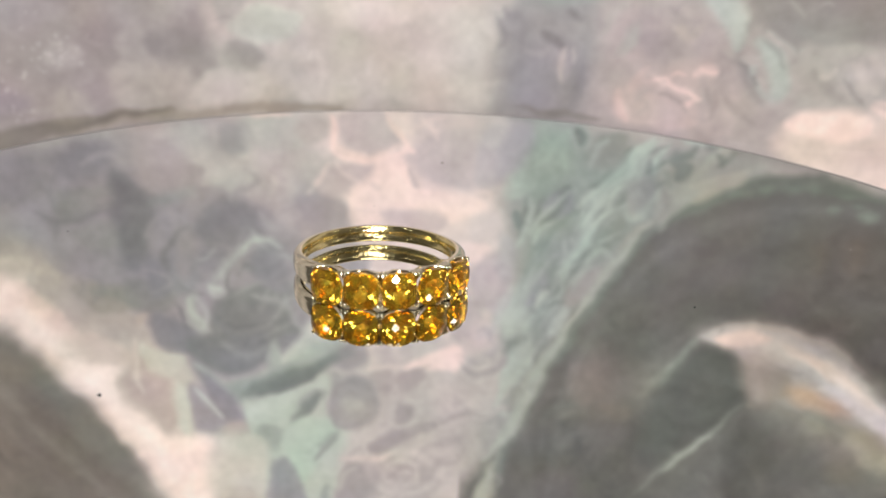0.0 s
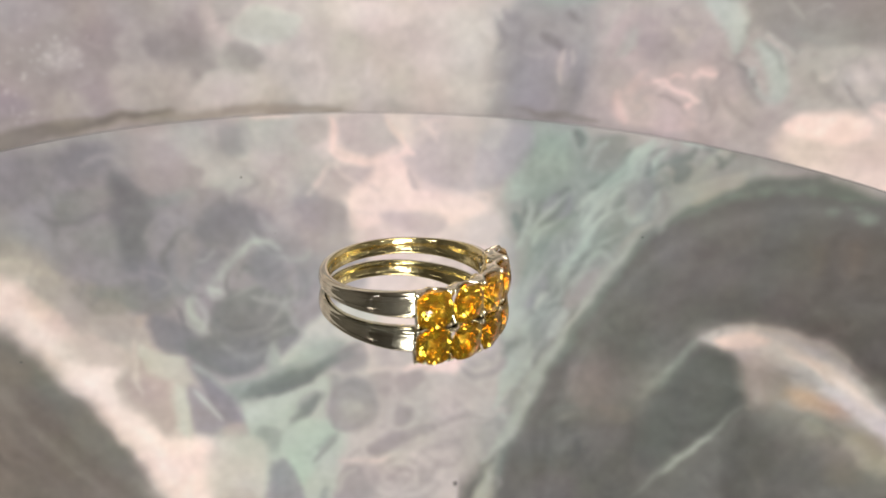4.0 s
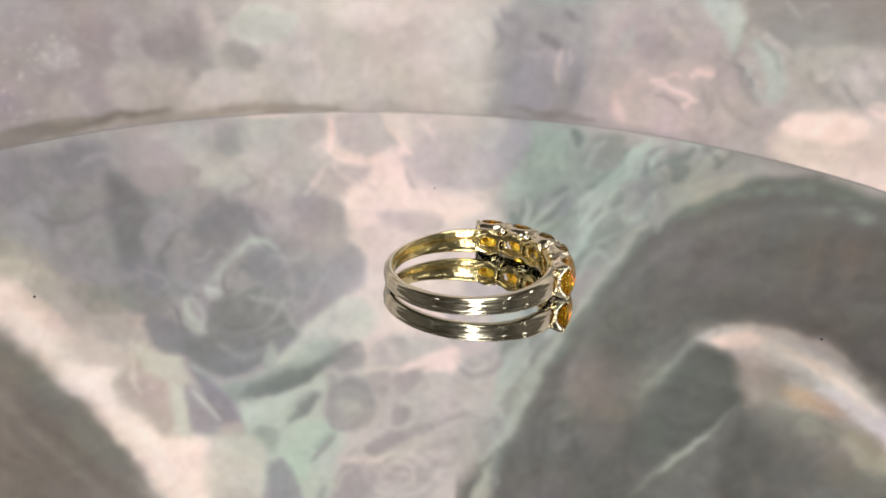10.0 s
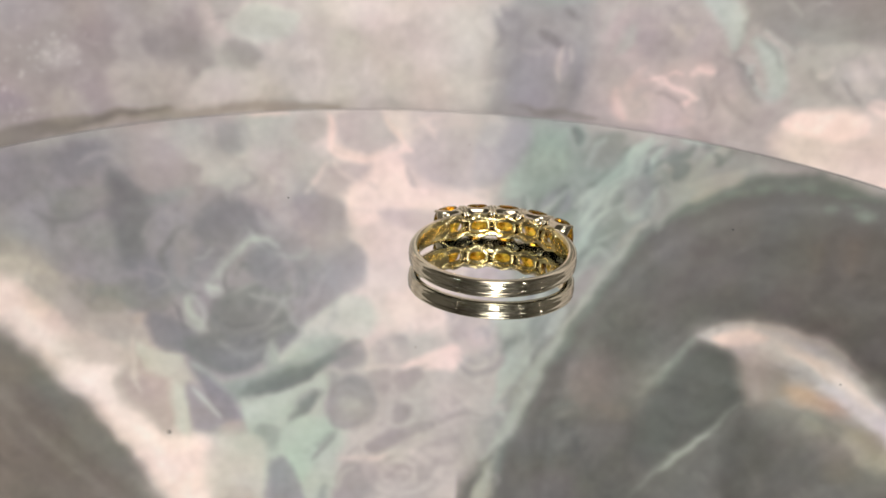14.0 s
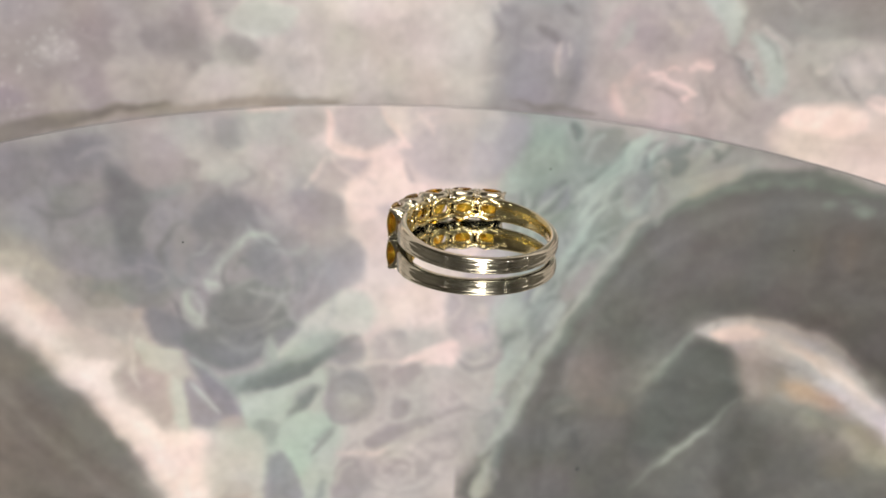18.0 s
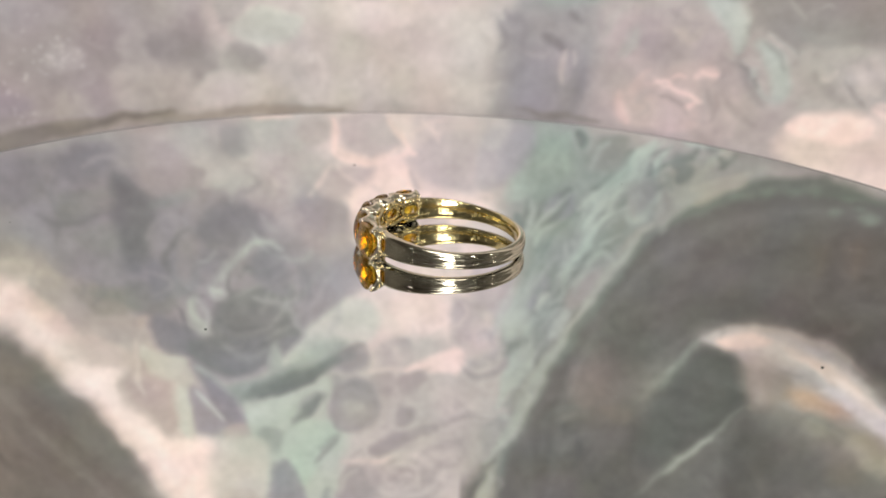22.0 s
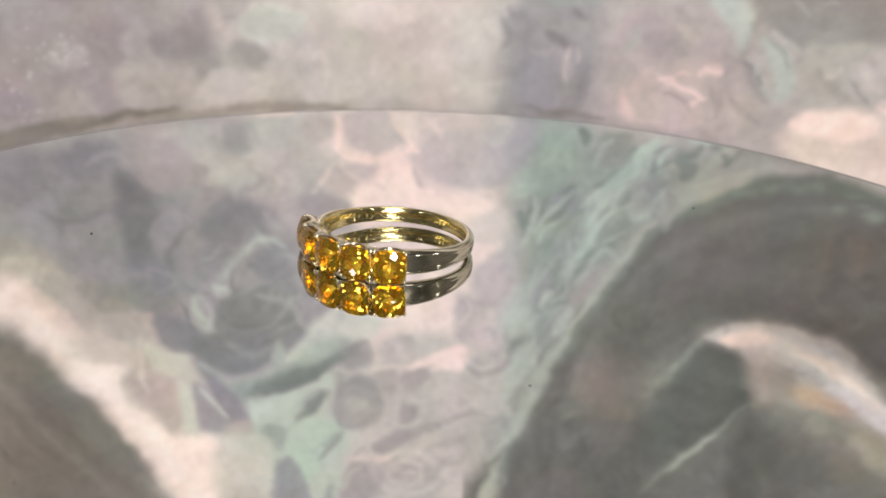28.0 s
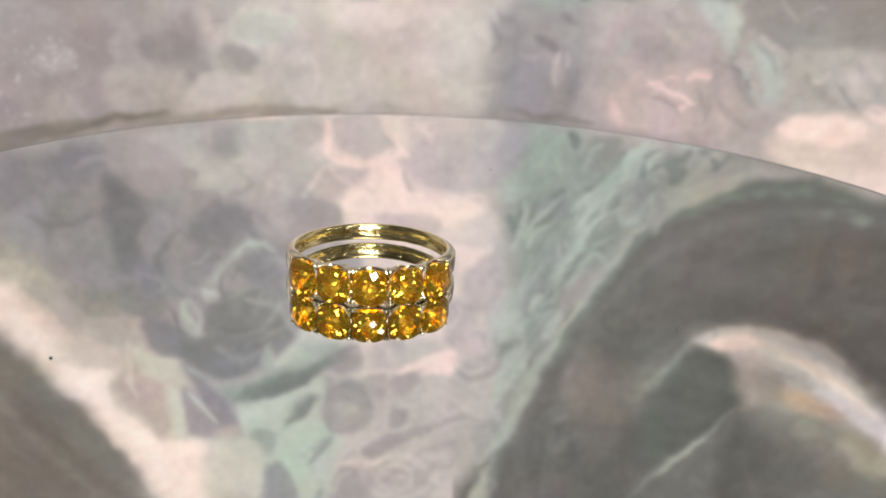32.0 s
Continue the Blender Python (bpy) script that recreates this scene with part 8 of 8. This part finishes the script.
daub((138, 133, 128), 0.46, 5.60, ((100.7, 104.2), (116.3, 106.2), (131.8, 116.7), (118.4, 118.3), (103.6, 111.9)))
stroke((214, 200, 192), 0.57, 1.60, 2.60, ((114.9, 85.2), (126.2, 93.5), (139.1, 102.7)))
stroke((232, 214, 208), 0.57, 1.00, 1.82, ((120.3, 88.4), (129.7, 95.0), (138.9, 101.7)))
daub((188, 172, 160), 0.46, 2.80, ((91.1, 80.2), (104.0, 78.2), (113.3, 85.3), (99.5, 89.4)))
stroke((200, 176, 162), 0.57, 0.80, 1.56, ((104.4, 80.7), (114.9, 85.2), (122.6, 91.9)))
stroke((232, 208, 196), 0.57, 1.60, 2.34, ((85.1, 81.0), (94.3, 79.2), (98.5, 80.1)))
stroke((180, 184, 172), 0.665, 1.20, 1.82, ((41.1, 74.4), (34.8, 89.5), (30.5, 101.1), (25.3, 113.5), (19.3, 130.8)))
stroke((186, 188, 176), 0.57, 0.90, 1.43, ((29.5, 99.3), (27.6, 109.2), (20.6, 122.4)))
stroke((176, 172, 172), 0.475, 0.60, 1.04, ((-27.3, 103.6), (-24.7, 101.7), (-20.5, 102.7)))
stroke((140, 136, 142), 0.57, 0.60, 1.04, ((-29.9, 111.6), (-27.3, 114.8), (-20.3, 113.8)))
stroke((192, 186, 183), 0.57, 0.50, 0.91, ((-32.4, 103.6), (-30.7, 107.6), (-31.6, 111.6)))
stroke((136, 134, 138), 0.57, 0.80, 1.30, ((-27.3, 99.7), (-23.1, 98.2), (-17.9, 101.7)))
stroke((158, 160, 156), 0.57, 1.20, 1.82, ((-63.2, 83.6), (-55.4, 89.4), (-47.1, 85.9)))
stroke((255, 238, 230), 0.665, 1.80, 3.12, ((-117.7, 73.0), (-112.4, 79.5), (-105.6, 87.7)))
stroke((122, 127, 124), 0.76, 1.40, 0.91, ((-52.6, 103.0), (-42.5, 99.8), (-32.0, 94.8)))
stroke((190, 196, 186), 0.665, 1.20, 0.91, ((-52.3, 106.4), (-41.7, 103.1), (-31.0, 97.7)))
stroke((205, 192, 186), 0.665, 0.60, 0.91, ((81.8, 11.6), (85.0, 8.7), (89.2, 6.3)))
stroke((150, 144, 140), 0.665, 0.60, 0.91, ((80.6, 10.1), (84.7, 6.5), (88.2, 1.4)))
stroke((214, 204, 196), 0.665, 0.70, 0.62, ((96.5, 1.9), (98.1, 1.1), (101.0, 3.2)))
stroke((206, 196, 188), 0.665, 0.80, 0.70, ((104.5, 4.4), (108.1, 0.3), (109.7, -3.1)))
stroke((160, 154, 149), 0.57, 0.70, 0.62, ((102.3, 1.3), (106.9, -3.3), (109.5, -7.0)))
stroke((196, 184, 180), 0.665, 0.60, 0.91, ((59.0, 12.1), (61.8, 9.0), (65.3, 7.7)))
stroke((190, 188, 182), 0.665, 0.80, 1.04, ((50.0, 10.7), (49.0, 6.8), (47.0, 2.7)))
stroke((240, 216, 210), 0.76, 0.40, 0.35, ((55.9, -2.2), (59.1, -4.0), (62.1, -4.8)))
stroke((240, 216, 210), 0.76, 0.40, 0.35, ((64.1, -5.2), (66.4, -7.2), (68.1, -6.7)))
stroke((238, 212, 206), 0.76, 0.45, 0.39, ((66.2, 0.9), (68.9, -0.9), (71.0, -0.3)))
stroke((168, 156, 152), 0.57, 0.50, 0.47, ((57.4, -6.6), (61.5, -7.6), (64.9, -11.2)))
stroke((168, 156, 154), 0.57, 0.50, 0.47, ((70.8, -3.7), (72.3, -7.7), (71.9, -11.7)))
stroke((222, 202, 196), 0.57, 0.60, 0.55, ((49.2, -12.3), (52.4, -14.1), (58.4, -14.2)))
stroke((206, 196, 195), 0.57, 0.25, 0.23, ((-102.0, 2.0), (-100.3, 0.3), (-98.4, 1.0)))
stroke((206, 196, 195), 0.57, 0.25, 0.23, ((-101.5, -2.8), (-100.4, -4.9), (-99.2, -4.3)))
stroke((206, 196, 195), 0.57, 0.25, 0.23, ((-97.4, -2.7), (-95.2, -4.1)))
stroke((210, 200, 199), 0.57, 0.30, 0.23, ((-109.0, -7.3), (-108.2, -8.3)))
stroke((206, 196, 195), 0.475, 0.25, 0.23, ((-105.0, -5.3), (-103.3, -6.7), (-100.7, -7.6)))
daub((153, 151, 147), 0.644, 2.24, ((42.7, 21.7), (49.1, 17.9), (52.4, 19.3), (50.3, 26.9), (44.3, 29.0), (40.4, 28.5), (41.1, 24.3)))
daub((150, 162, 152), 0.552, 2.80, ((24.2, 22.9), (34.1, 19.8), (35.9, 30.5), (30.2, 37.6), (21.3, 35.6)))
daub((168, 165, 170), 0.552, 2.24, ((18.5, 19.9), (23.9, 18.8), (23.7, 26.3), (17.1, 33.3), (15.3, 30.0)))
daub((160, 157, 155), 0.644, 2.24, ((52.4, 31.7), (59.1, 30.3), (60.0, 38.3), (54.2, 40.7)))
stroke((185, 196, 186), 0.665, 0.90, 1.56, ((61.3, 18.6), (55.2, 23.2), (48.4, 30.4), (41.7, 41.0)))
stroke((186, 192, 182), 0.57, 0.70, 1.30, ((61.7, 32.5), (59.8, 36.7), (58.0, 41.0)))
stroke((128, 128, 126), 0.57, 0.60, 1.04, ((36.6, 18.4), (37.6, 20.4), (38.2, 22.0)))
daub((148, 147, 146), 0.506, 4.20, ((31.8, 56.6), (37.6, 48.3), (42.5, 49.6), (37.2, 62.3), (32.8, 69.8), (29.3, 66.6)))
daub((158, 154, 153), 0.552, 3.36, ((45.4, 55.1), (52.6, 48.3), (55.9, 49.8), (51.8, 61.2), (44.3, 68.7), (38.4, 68.2)))
stroke((188, 197, 189), 0.665, 0.80, 1.56, ((45.2, 44.2), (42.0, 52.2), (37.0, 60.5)))
stroke((184, 184, 174), 0.5225, 1.00, 1.82, ((58.1, 47.8), (51.1, 56.4), (44.4, 69.7), (37.8, 80.0)))
daub((196, 200, 192), 0.552, 2.24, ((19.8, 75.3), (27.2, 72.1), (28.5, 79.3), (22.0, 82.5)))
stroke((203, 203, 193), 0.57, 0.80, 1.30, ((28.9, 72.9), (31.1, 69.1), (32.6, 66.3)))
daub((176, 170, 165), 0.322, 7.00, ((-18.6, 97.3), (7.7, 96.8), (23.6, 96.9), (24.9, 117.5), (-7.5, 119.7), (-21.2, 106.3)))
daub((158, 153, 151), 0.552, 2.24, ((-29.9, 96.2), (-19.5, 97.3), (-18.5, 105.3), (-29.0, 105.2)))
daub((166, 158, 154), 0.552, 1.96, ((-29.0, 107.2), (-17.6, 106.3), (-17.5, 114.6), (-27.3, 115.6)))
daub((188, 182, 178), 0.552, 1.68, ((-26.9, 104.7), (-22.9, 104.3), (-21.1, 107.3), (-25.5, 108.3)))
daub((118, 124, 120), 0.552, 1.68, ((-41.2, 109.0), (-34.2, 102.1), (-32.5, 104.1), (-38.7, 111.2), (-43.0, 112.1)))
daub((178, 181, 173), 0.506, 1.96, ((-42.6, 89.1), (-34.1, 81.6), (-29.1, 82.7), (-31.6, 89.3), (-39.3, 93.0)))
stroke((163, 156, 154), 0.665, 0.70, 1.30, ((8.4, 92.9), (12.9, 95.6), (19.9, 94.3), (23.1, 90.2)))
stroke((168, 163, 163), 0.57, 0.60, 1.30, ((12.2, 82.2), (16.4, 80.1), (17.6, 85.8)))
stroke((150, 150, 145), 0.57, 0.80, 1.30, ((17.5, 113.3), (20.8, 110.0), (22.9, 114.8)))
stroke((206, 196, 190), 0.57, 0.60, 1.17, ((-4.1, 85.5), (0.1, 82.6), (3.4, 78.7)))
PRINT_AND_SHADE = PRINT_AND_SHADE * (1 + 0.05 * grid_noise(X, S, 6.0, 21) + 0.05 * grid_noise(X, S, 2.6, 22) + 0.03 * grid_noise(X, S, 1.3, 23))[..., None]
PRINT_AND_SHADE = PRINT_AND_SHADE * np.stack([1 + 0.03 * grid_noise(X, S, 11.0, 24), 1 + 0.02 * grid_noise(X, S, 8.0, 25), 1 + 0.035 * grid_noise(X, S, 9.0, 26)], -1)
PRINT_AND_SHADE = np.clip(PRINT_AND_SHADE * (PRINT_AND_SHADE / 0.36) ** 0.06 * (1 + SHADE_LIFT * FOLDS[..., None]) * INK, 0.02, 0.85)

rows, cols = X.shape
idx = np.arange(rows * cols).reshape(rows, cols)
quads = np.stack([idx[:-1, :-1], idx[:-1, 1:], idx[1:, 1:], idx[1:, :-1]], -1).reshape(-1, 4)
me = bpy.data.meshes.new("backdrop_cloth")
me.vertices.add(rows * cols)
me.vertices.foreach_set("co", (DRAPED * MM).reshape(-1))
me.loops.add(quads.size)
me.loops.foreach_set("vertex_index", quads.reshape(-1))
me.polygons.add(len(quads))
me.polygons.foreach_set("loop_start", np.arange(0, quads.size, 4))
me.polygons.foreach_set("use_smooth", np.ones(len(quads), dtype=bool))
me.update(calc_edges=True)
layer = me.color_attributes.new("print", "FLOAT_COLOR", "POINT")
layer.data.foreach_set("color", np.concatenate([PRINT_AND_SHADE, np.ones((rows, cols, 1))], -1).reshape(-1))
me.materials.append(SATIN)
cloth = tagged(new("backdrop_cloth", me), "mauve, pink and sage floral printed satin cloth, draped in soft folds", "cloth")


# ---- the turntable with its round mirror ----
turntable = tagged(new("turntable"), "low grey turntable with a round mirror on top", "turntable")
turntable.matrix_basis = pose(0, 0, (TABLE_Z + 0.6) * MM)
UP = -TABLE_Z - 0.6
part("base", mesh_from("base", *lathe([(58, 0.0), (62, 0.6), (62, 6), (60, 8), (52, 8.5)]), BODY), turntable, "round grey plastic base")
platter = part("platter", mesh_from("platter", *lathe([(70, -14.5), (76, -14.2), (77, -12), (77, -3.6), (76, -3.1)]), BODY), turntable, "grey plastic turning plate", pose(0, 0, UP * MM))
RIM = 81.5
part("mirror", mesh_from("mirror", *lathe([(RIM - 1.3, -0.004), (RIM - 1.25, 0.0)], 256), MIRROR), platter, "round clear mirror")
part("mirror_edge", mesh_from("mirror_edge", *lathe([(RIM - 0.4, -3.0), (RIM, -2.7), (RIM, -0.25), (RIM - 0.25, -0.05), (RIM - 1.25, -0.006)], 256), EDGE), platter, "ground glass edge")
SPECKS = random.Random(4)
# where each speck lies on the mirror, by its radius and angle, and its size
for r, a, size in ((43.4, 229.3, 0.15), (43.7, 89.6, 0.13), (30.0, 341.6, 0.11), (46.3, 173.0, 0.08), (22.3, 113.9, 0.05), (61.0, 20.0, 0.05), (55.0, 292.0, 0.06)):
    v, f = lathe([(0.5 * size, 0.0), (size, 0.25 * size), (0.7 * size, 0.7 * size), (0.1 * size, 0.85 * size)], 7)
    v = [(x * (1 + 0.4 * SPECKS.random()), y * (1 + 0.3 * SPECKS.random()), z) for x, y, z in v]
    part("dust_speck", mesh_from("dust_speck", v, f, DUST), platter, "", pose(r * MM * math.cos(math.radians(a)), r * MM * math.sin(math.radians(a)), 0, 0, 0, SPECKS.random() * 360))


# ---- the ring: pale gold, five golden stones in a row ----
ring = tagged(new("finger_ring"), "pale gold ring with five golden cushion-cut stones, lying on the mirror", "ring")
R_IN, R_OUT = 8.5, 9.75
STEP = math.radians(20.5)


def band_section(a):
    """Points (radius, height) round the band where it stands at the angle a from the stones."""
    f = max(0.0, min(1.0, (math.radians(118) - abs(a)) / math.radians(72)))
    f = f * f * (3 - 2 * f)
    h, t = 1.03 + 0.50 * f, R_OUT - R_IN + 0.25 * f
    out = []
    for z, r in ((-1.0, 0.42), (-0.93, 0.66), (-0.78, 0.84), (-0.60, 0.93), (-0.47, 0.92), (-0.41, 0.88), (-0.35, 0.93), (-0.20, 0.98), (0.0, 1.0),
                 (0.20, 0.98), (0.35, 0.93), (0.41, 0.88), (0.47, 0.92), (0.60, 0.93), (0.78, 0.84), (0.93, 0.66), (1.0, 0.42)):
        flat = 1 - 0.95 * f
        r = 1 - (1 - r) * (flat if abs(z) < 0.7 else 1)
        out.append((R_IN + t * r, z * h))
    for z, r in ((0.97, 0.28), (0.80, 0.14), (0.4, 0.03), (0.0, 0.0), (-0.4, 0.03), (-0.80, 0.14), (-0.97, 0.28)):
        out.append((R_IN + t * r, z * h))
    return out


START = 2.5 * STEP - math.radians(4)
rings = []
for k in range(281):
    a = START + (2 * math.pi - 2 * START) * k / 280
    around = a if a < math.pi else a - 2 * math.pi
    rings.append([(r * math.cos(a), r * math.sin(a), z) for r, z in band_section(around)])
band_mesh = mesh_from("band", *loft(rings), GOLD, True)
band_mesh.materials.append(INNER)
for p in band_mesh.polygons:
    c = p.center
    if math.hypot(c.x, c.y) < (R_IN + 0.36) * MM:
        p.material_index = 1
part("band", band_mesh, ring, "polished pale gold band with two fine grooves")


def cushion(k, n, sx, sz, power=4.6):
    a = 2 * math.pi * k / n
    c, s = math.cos(a), math.sin(a)
    return sx * math.copysign(abs(c) ** (2 / power), c), sz * math.copysign(abs(s) ** (2 / power), s)


HALF_W, HALF_H, SEAT = 1.83, 1.98, 10.95


def clipped(bm, point, outward):
    """Cuts away what lies beyond a plane and closes the cut."""
    cut = bmesh.ops.bisect_plane(bm, geom=bm.verts[:] + bm.edges[:] + bm.faces[:], dist=1e-6, plane_co=point, plane_no=outward, clear_outer=True)
    edges = [e for e in cut["geom_cut"] if isinstance(e, bmesh.types.BMEdge)]
    if len(edges) > 2:
        bmesh.ops.contextual_create(bm, geom=edges)


def stone_mesh():
    """A cushion with a chequered crown, ground plane by plane; out is +x, the tip is behind."""
    bm = bmesh.new()
    bmesh.ops.create_cube(bm, size=8.0)
    # the outline
    n = 28
    for k in range(n):
        a = 2 * math.pi * (k + 0.5) / n
        y, z = cushion(k + 0.5, n, HALF_W, HALF_H)
        p = 4.6
        way = Vector((0, math.copysign((abs(y) / HALF_W) ** (p - 1), y) / HALF_W, math.copysign((abs(z) / HALF_H) ** (p - 1), z) / HALF_H)).normalized()
        clipped(bm, Vector((0, y, z)), way)
    # the crown: square facets standing on their corners, over a low dome
    top, drop, grid = 0.78, 0.46, 0.34
    for i in range(-5, 6):
        for j in range(-5, 6):
            u, v = (i + j) * grid / math.sqrt(2), (i - j) * grid / math.sqrt(2)
            if u * u + v * v < 1.75:
                clipped(bm, Vector((top - drop * (u * u + v * v), u * HALF_W, v * HALF_H)), Vector((1, 2 * drop * u / HALF_W, 2 * drop * v / HALF_H)).normalized())
    # the pavilion: three tiers that steepen towards the girdle
    for rho, count, off in ((1.02, 16, 0.5), (0.80, 16, 0.0), (0.56, 16, 0.5), (0.30, 8, 0.0)):
        for k in range(count):
            a = 2 * math.pi * (k + off) / count
            u, v = rho * math.cos(a), rho * math.sin(a)
            deep, slope = -1.78 + 1.62 * rho ** 1.35, 1.62 * 1.35 * rho ** 0.35
            clipped(bm, Vector((deep, u * HALF_W, v * HALF_H)), Vector((-1, slope * math.cos(a) / HALF_W, slope * math.sin(a) / HALF_H)).normalized())
    bmesh.ops.remove_doubles(bm, verts=bm.verts[:], dist=0.004)
    bmesh.ops.recalc_face_normals(bm, faces=bm.faces)
    bmesh.ops.scale(bm, verts=bm.verts[:], vec=(MM, MM, MM))
    me = bpy.data.meshes.new("stone")
    bm.to_mesh(me)
    bm.free()
    me.materials.append(CITRINE)
    return me


def collet_mesh():
    """The open cup that holds a stone: high at the claws, swept lower between them, pierced by an oval behind."""
    n, out = 64, []
    for x0, s0, x1, s1, hole in ((-0.06, 0.97, -0.86, 0.84, 0), (-0.02, 1.02, -0.84, 0.92, 0), (-0.14, 1.06, -0.92, 0.99, 0), (-0.45, 1.06, -1.06, 1.00, 0), (-0.95, 1.00, -1.24, 0.96, 0),
                                 (-1.35, 0.90, -1.42, 0.89, 0), (-1.62, 0.80, -1.64, 0.80, 0), (-1.86, 0.80, -1.86, 0.80, 0), (-2.04, 0.80, -2.04, 0.80, 0), (-2.12, 0.74, -2.12, 0.74, 0.4),
                                 (-2.10, 0.60, -2.10, 0.60, 1), (-2.00, 0.54, -2.00, 0.54, 1), (-1.84, 0.54, -1.84, 0.54, 1), (-1.45, 0.70, -1.45, 0.70, 0.4), (-0.60, 0.90, -1.00, 0.80, 0)):
        row = []
        for k in range(n):
            w = abs(math.sin(4 * math.pi * k / n)) ** 1.1
            s = s1 + (s0 - s1) * w
            y, z = cushion(k, n, HALF_W * s, HALF_H * s, 4.6 if s > 0.82 else 2.6)
            row.append((x1 + (x0 - x1) * w, y * (1 - 0.02 * hole), z * (1 - 0.48 * hole)))
        out.append(row)
    verts, faces = loft(out, False, True)
    me = mesh_from("collet", verts, faces, CUP, True)
    me.materials.append(INNER)
    for p in me.polygons:
        if p.center.x < -1.9 * MM:
            p.material_index = 1
    return me


STONE, COLLET = stone_mesh(), collet_mesh()
for k in range(-2, 3):
    a = k * STEP
    m = pose(SEAT * MM * math.cos(a), SEAT * MM * math.sin(a), 0, 0, 0, math.degrees(a))
    cup = part("collet", COLLET, ring, "pale gold cup round a stone", m)
    gem = part("stone", STONE, cup, "golden yellow faceted stone")
    gem.visible_shadow = False

# four claws to a stone, each a wire that climbs the cup and folds over the edge
CLAW = mesh_from("claw", *loft([[(x, r * math.cos(2 * math.pi * k / 10), z + r * math.sin(2 * math.pi * k / 10)) for k in range(10)] for r, x, z in (
    (0.15, -1.90, -0.42), (0.20, -1.30, -0.20), (0.21, -0.70, -0.02), (0.20, -0.10, 0.07), (0.20, 0.08, 0.06), (0.21, 0.20, 0.0), (0.16, 0.30, -0.08), (0.06, 0.34, -0.13))]), GOLD, True)
for k in range(-2, 3):
    for side in (-1, 1):
        a = k * STEP + side * (STEP / 2 - math.radians(1.15))
        for up in (0, 180):
            part("claw", CLAW, ring, "", pose(SEAT * MM * math.cos(a), SEAT * MM * math.sin(a), 0, 0, 0, math.degrees(a)) @ pose(0, 0, 0, up, 0, 0) @ pose(0, 0, 0.88 * HALF_H * MM))

for z in (-1.12, 1.12):
    rings = []
    for k in range(61):
        a = -2.55 * STEP + 5.1 * STEP * k / 60
        wave = 0.24 * math.cos(a / STEP * 2 * math.pi) * (1 if z > 0 else -1)
        rings.append([((8.72 + 0.22 * math.cos(q)) * math.cos(a), (8.72 + 0.22 * math.cos(q)) * math.sin(a), z + wave + 0.26 * math.sin(q)) for q in [2 * math.pi * j / 10 for j in range(10)]])
    part("gallery_rail", mesh_from("gallery_rail", *loft(rings), CAST, True), ring, "thin wavy gold rail under the stones")

# worn stamped marks inside the band, too small to read
MARK, tree, b = material("worn_stamp", (0.70, 0.57, 0.28), 0.3, 1.0)
mottle(tree, b, (0.70, 0.57, 0.28), 0.2, 3000.0)
for turned, count in ((180, 3), (258, 2), (248, 1)):
    v, f = [], []
    for k in range(count):
        a = math.radians(turned + (k - (count - 1) / 2) * 4.2)
        wide, high = math.radians(0.8 + 0.3 * (k % 3)), 0.18 + 0.06 * (k % 2)
        for rr in (R_IN - 0.016, R_IN + 0.05):
            for aa, zz in ((a - wide, -high), (a + wide, -high), (a + wide, high), (a - wide, high)):
                v.append((rr * math.cos(aa), rr * math.sin(aa), zz))
        o = 8 * k
        f += [(o, o + 1, o + 2, o + 3), (o + 4, o + 5, o + 6, o + 7), (o, o + 1, o + 5, o + 4), (o + 1, o + 2, o + 6, o + 5), (o + 2, o + 3, o + 7, o + 6), (o + 3, o, o + 4, o + 7)]
    part("hallmark", mesh_from("hallmark", v, f, MARK), ring, "tiny worn stamp inside the band")

# the ring rests on its stones' cups and on the far side of its band
TILT = math.degrees(math.atan2(HALF_H - 1.03, SEAT + R_OUT))
LEAN = pose(0, 0, 0, 0, -TILT, 0)
LOW = min((LEAN @ (o.matrix_basis if o.parent is ring else o.parent.matrix_basis @ o.matrix_basis) @ v.co).z for o in ring.children_recursive for v in o.data.vertices)


def motions():
    """The platter turns steadily; the ring rides on it, a little off its middle."""
    speed, times = 10.887, [k * 0.5 for k in range(65)]
    walk(platter, [(t, pose(0, 0, UP * MM, 0, 0, speed * t)) for t in times])
    rows = []
    for t in times:
        a = math.radians(199.975 + speed * t)
        rows.append((t, pose((6.929 * math.cos(a) - 0.125) * MM, (6.929 * math.sin(a) - 0.37) * MM, -LOW + 0.00001, 0, 0, -74.907 + speed * t) @ LEAN))
    walk(ring, rows)


motions()
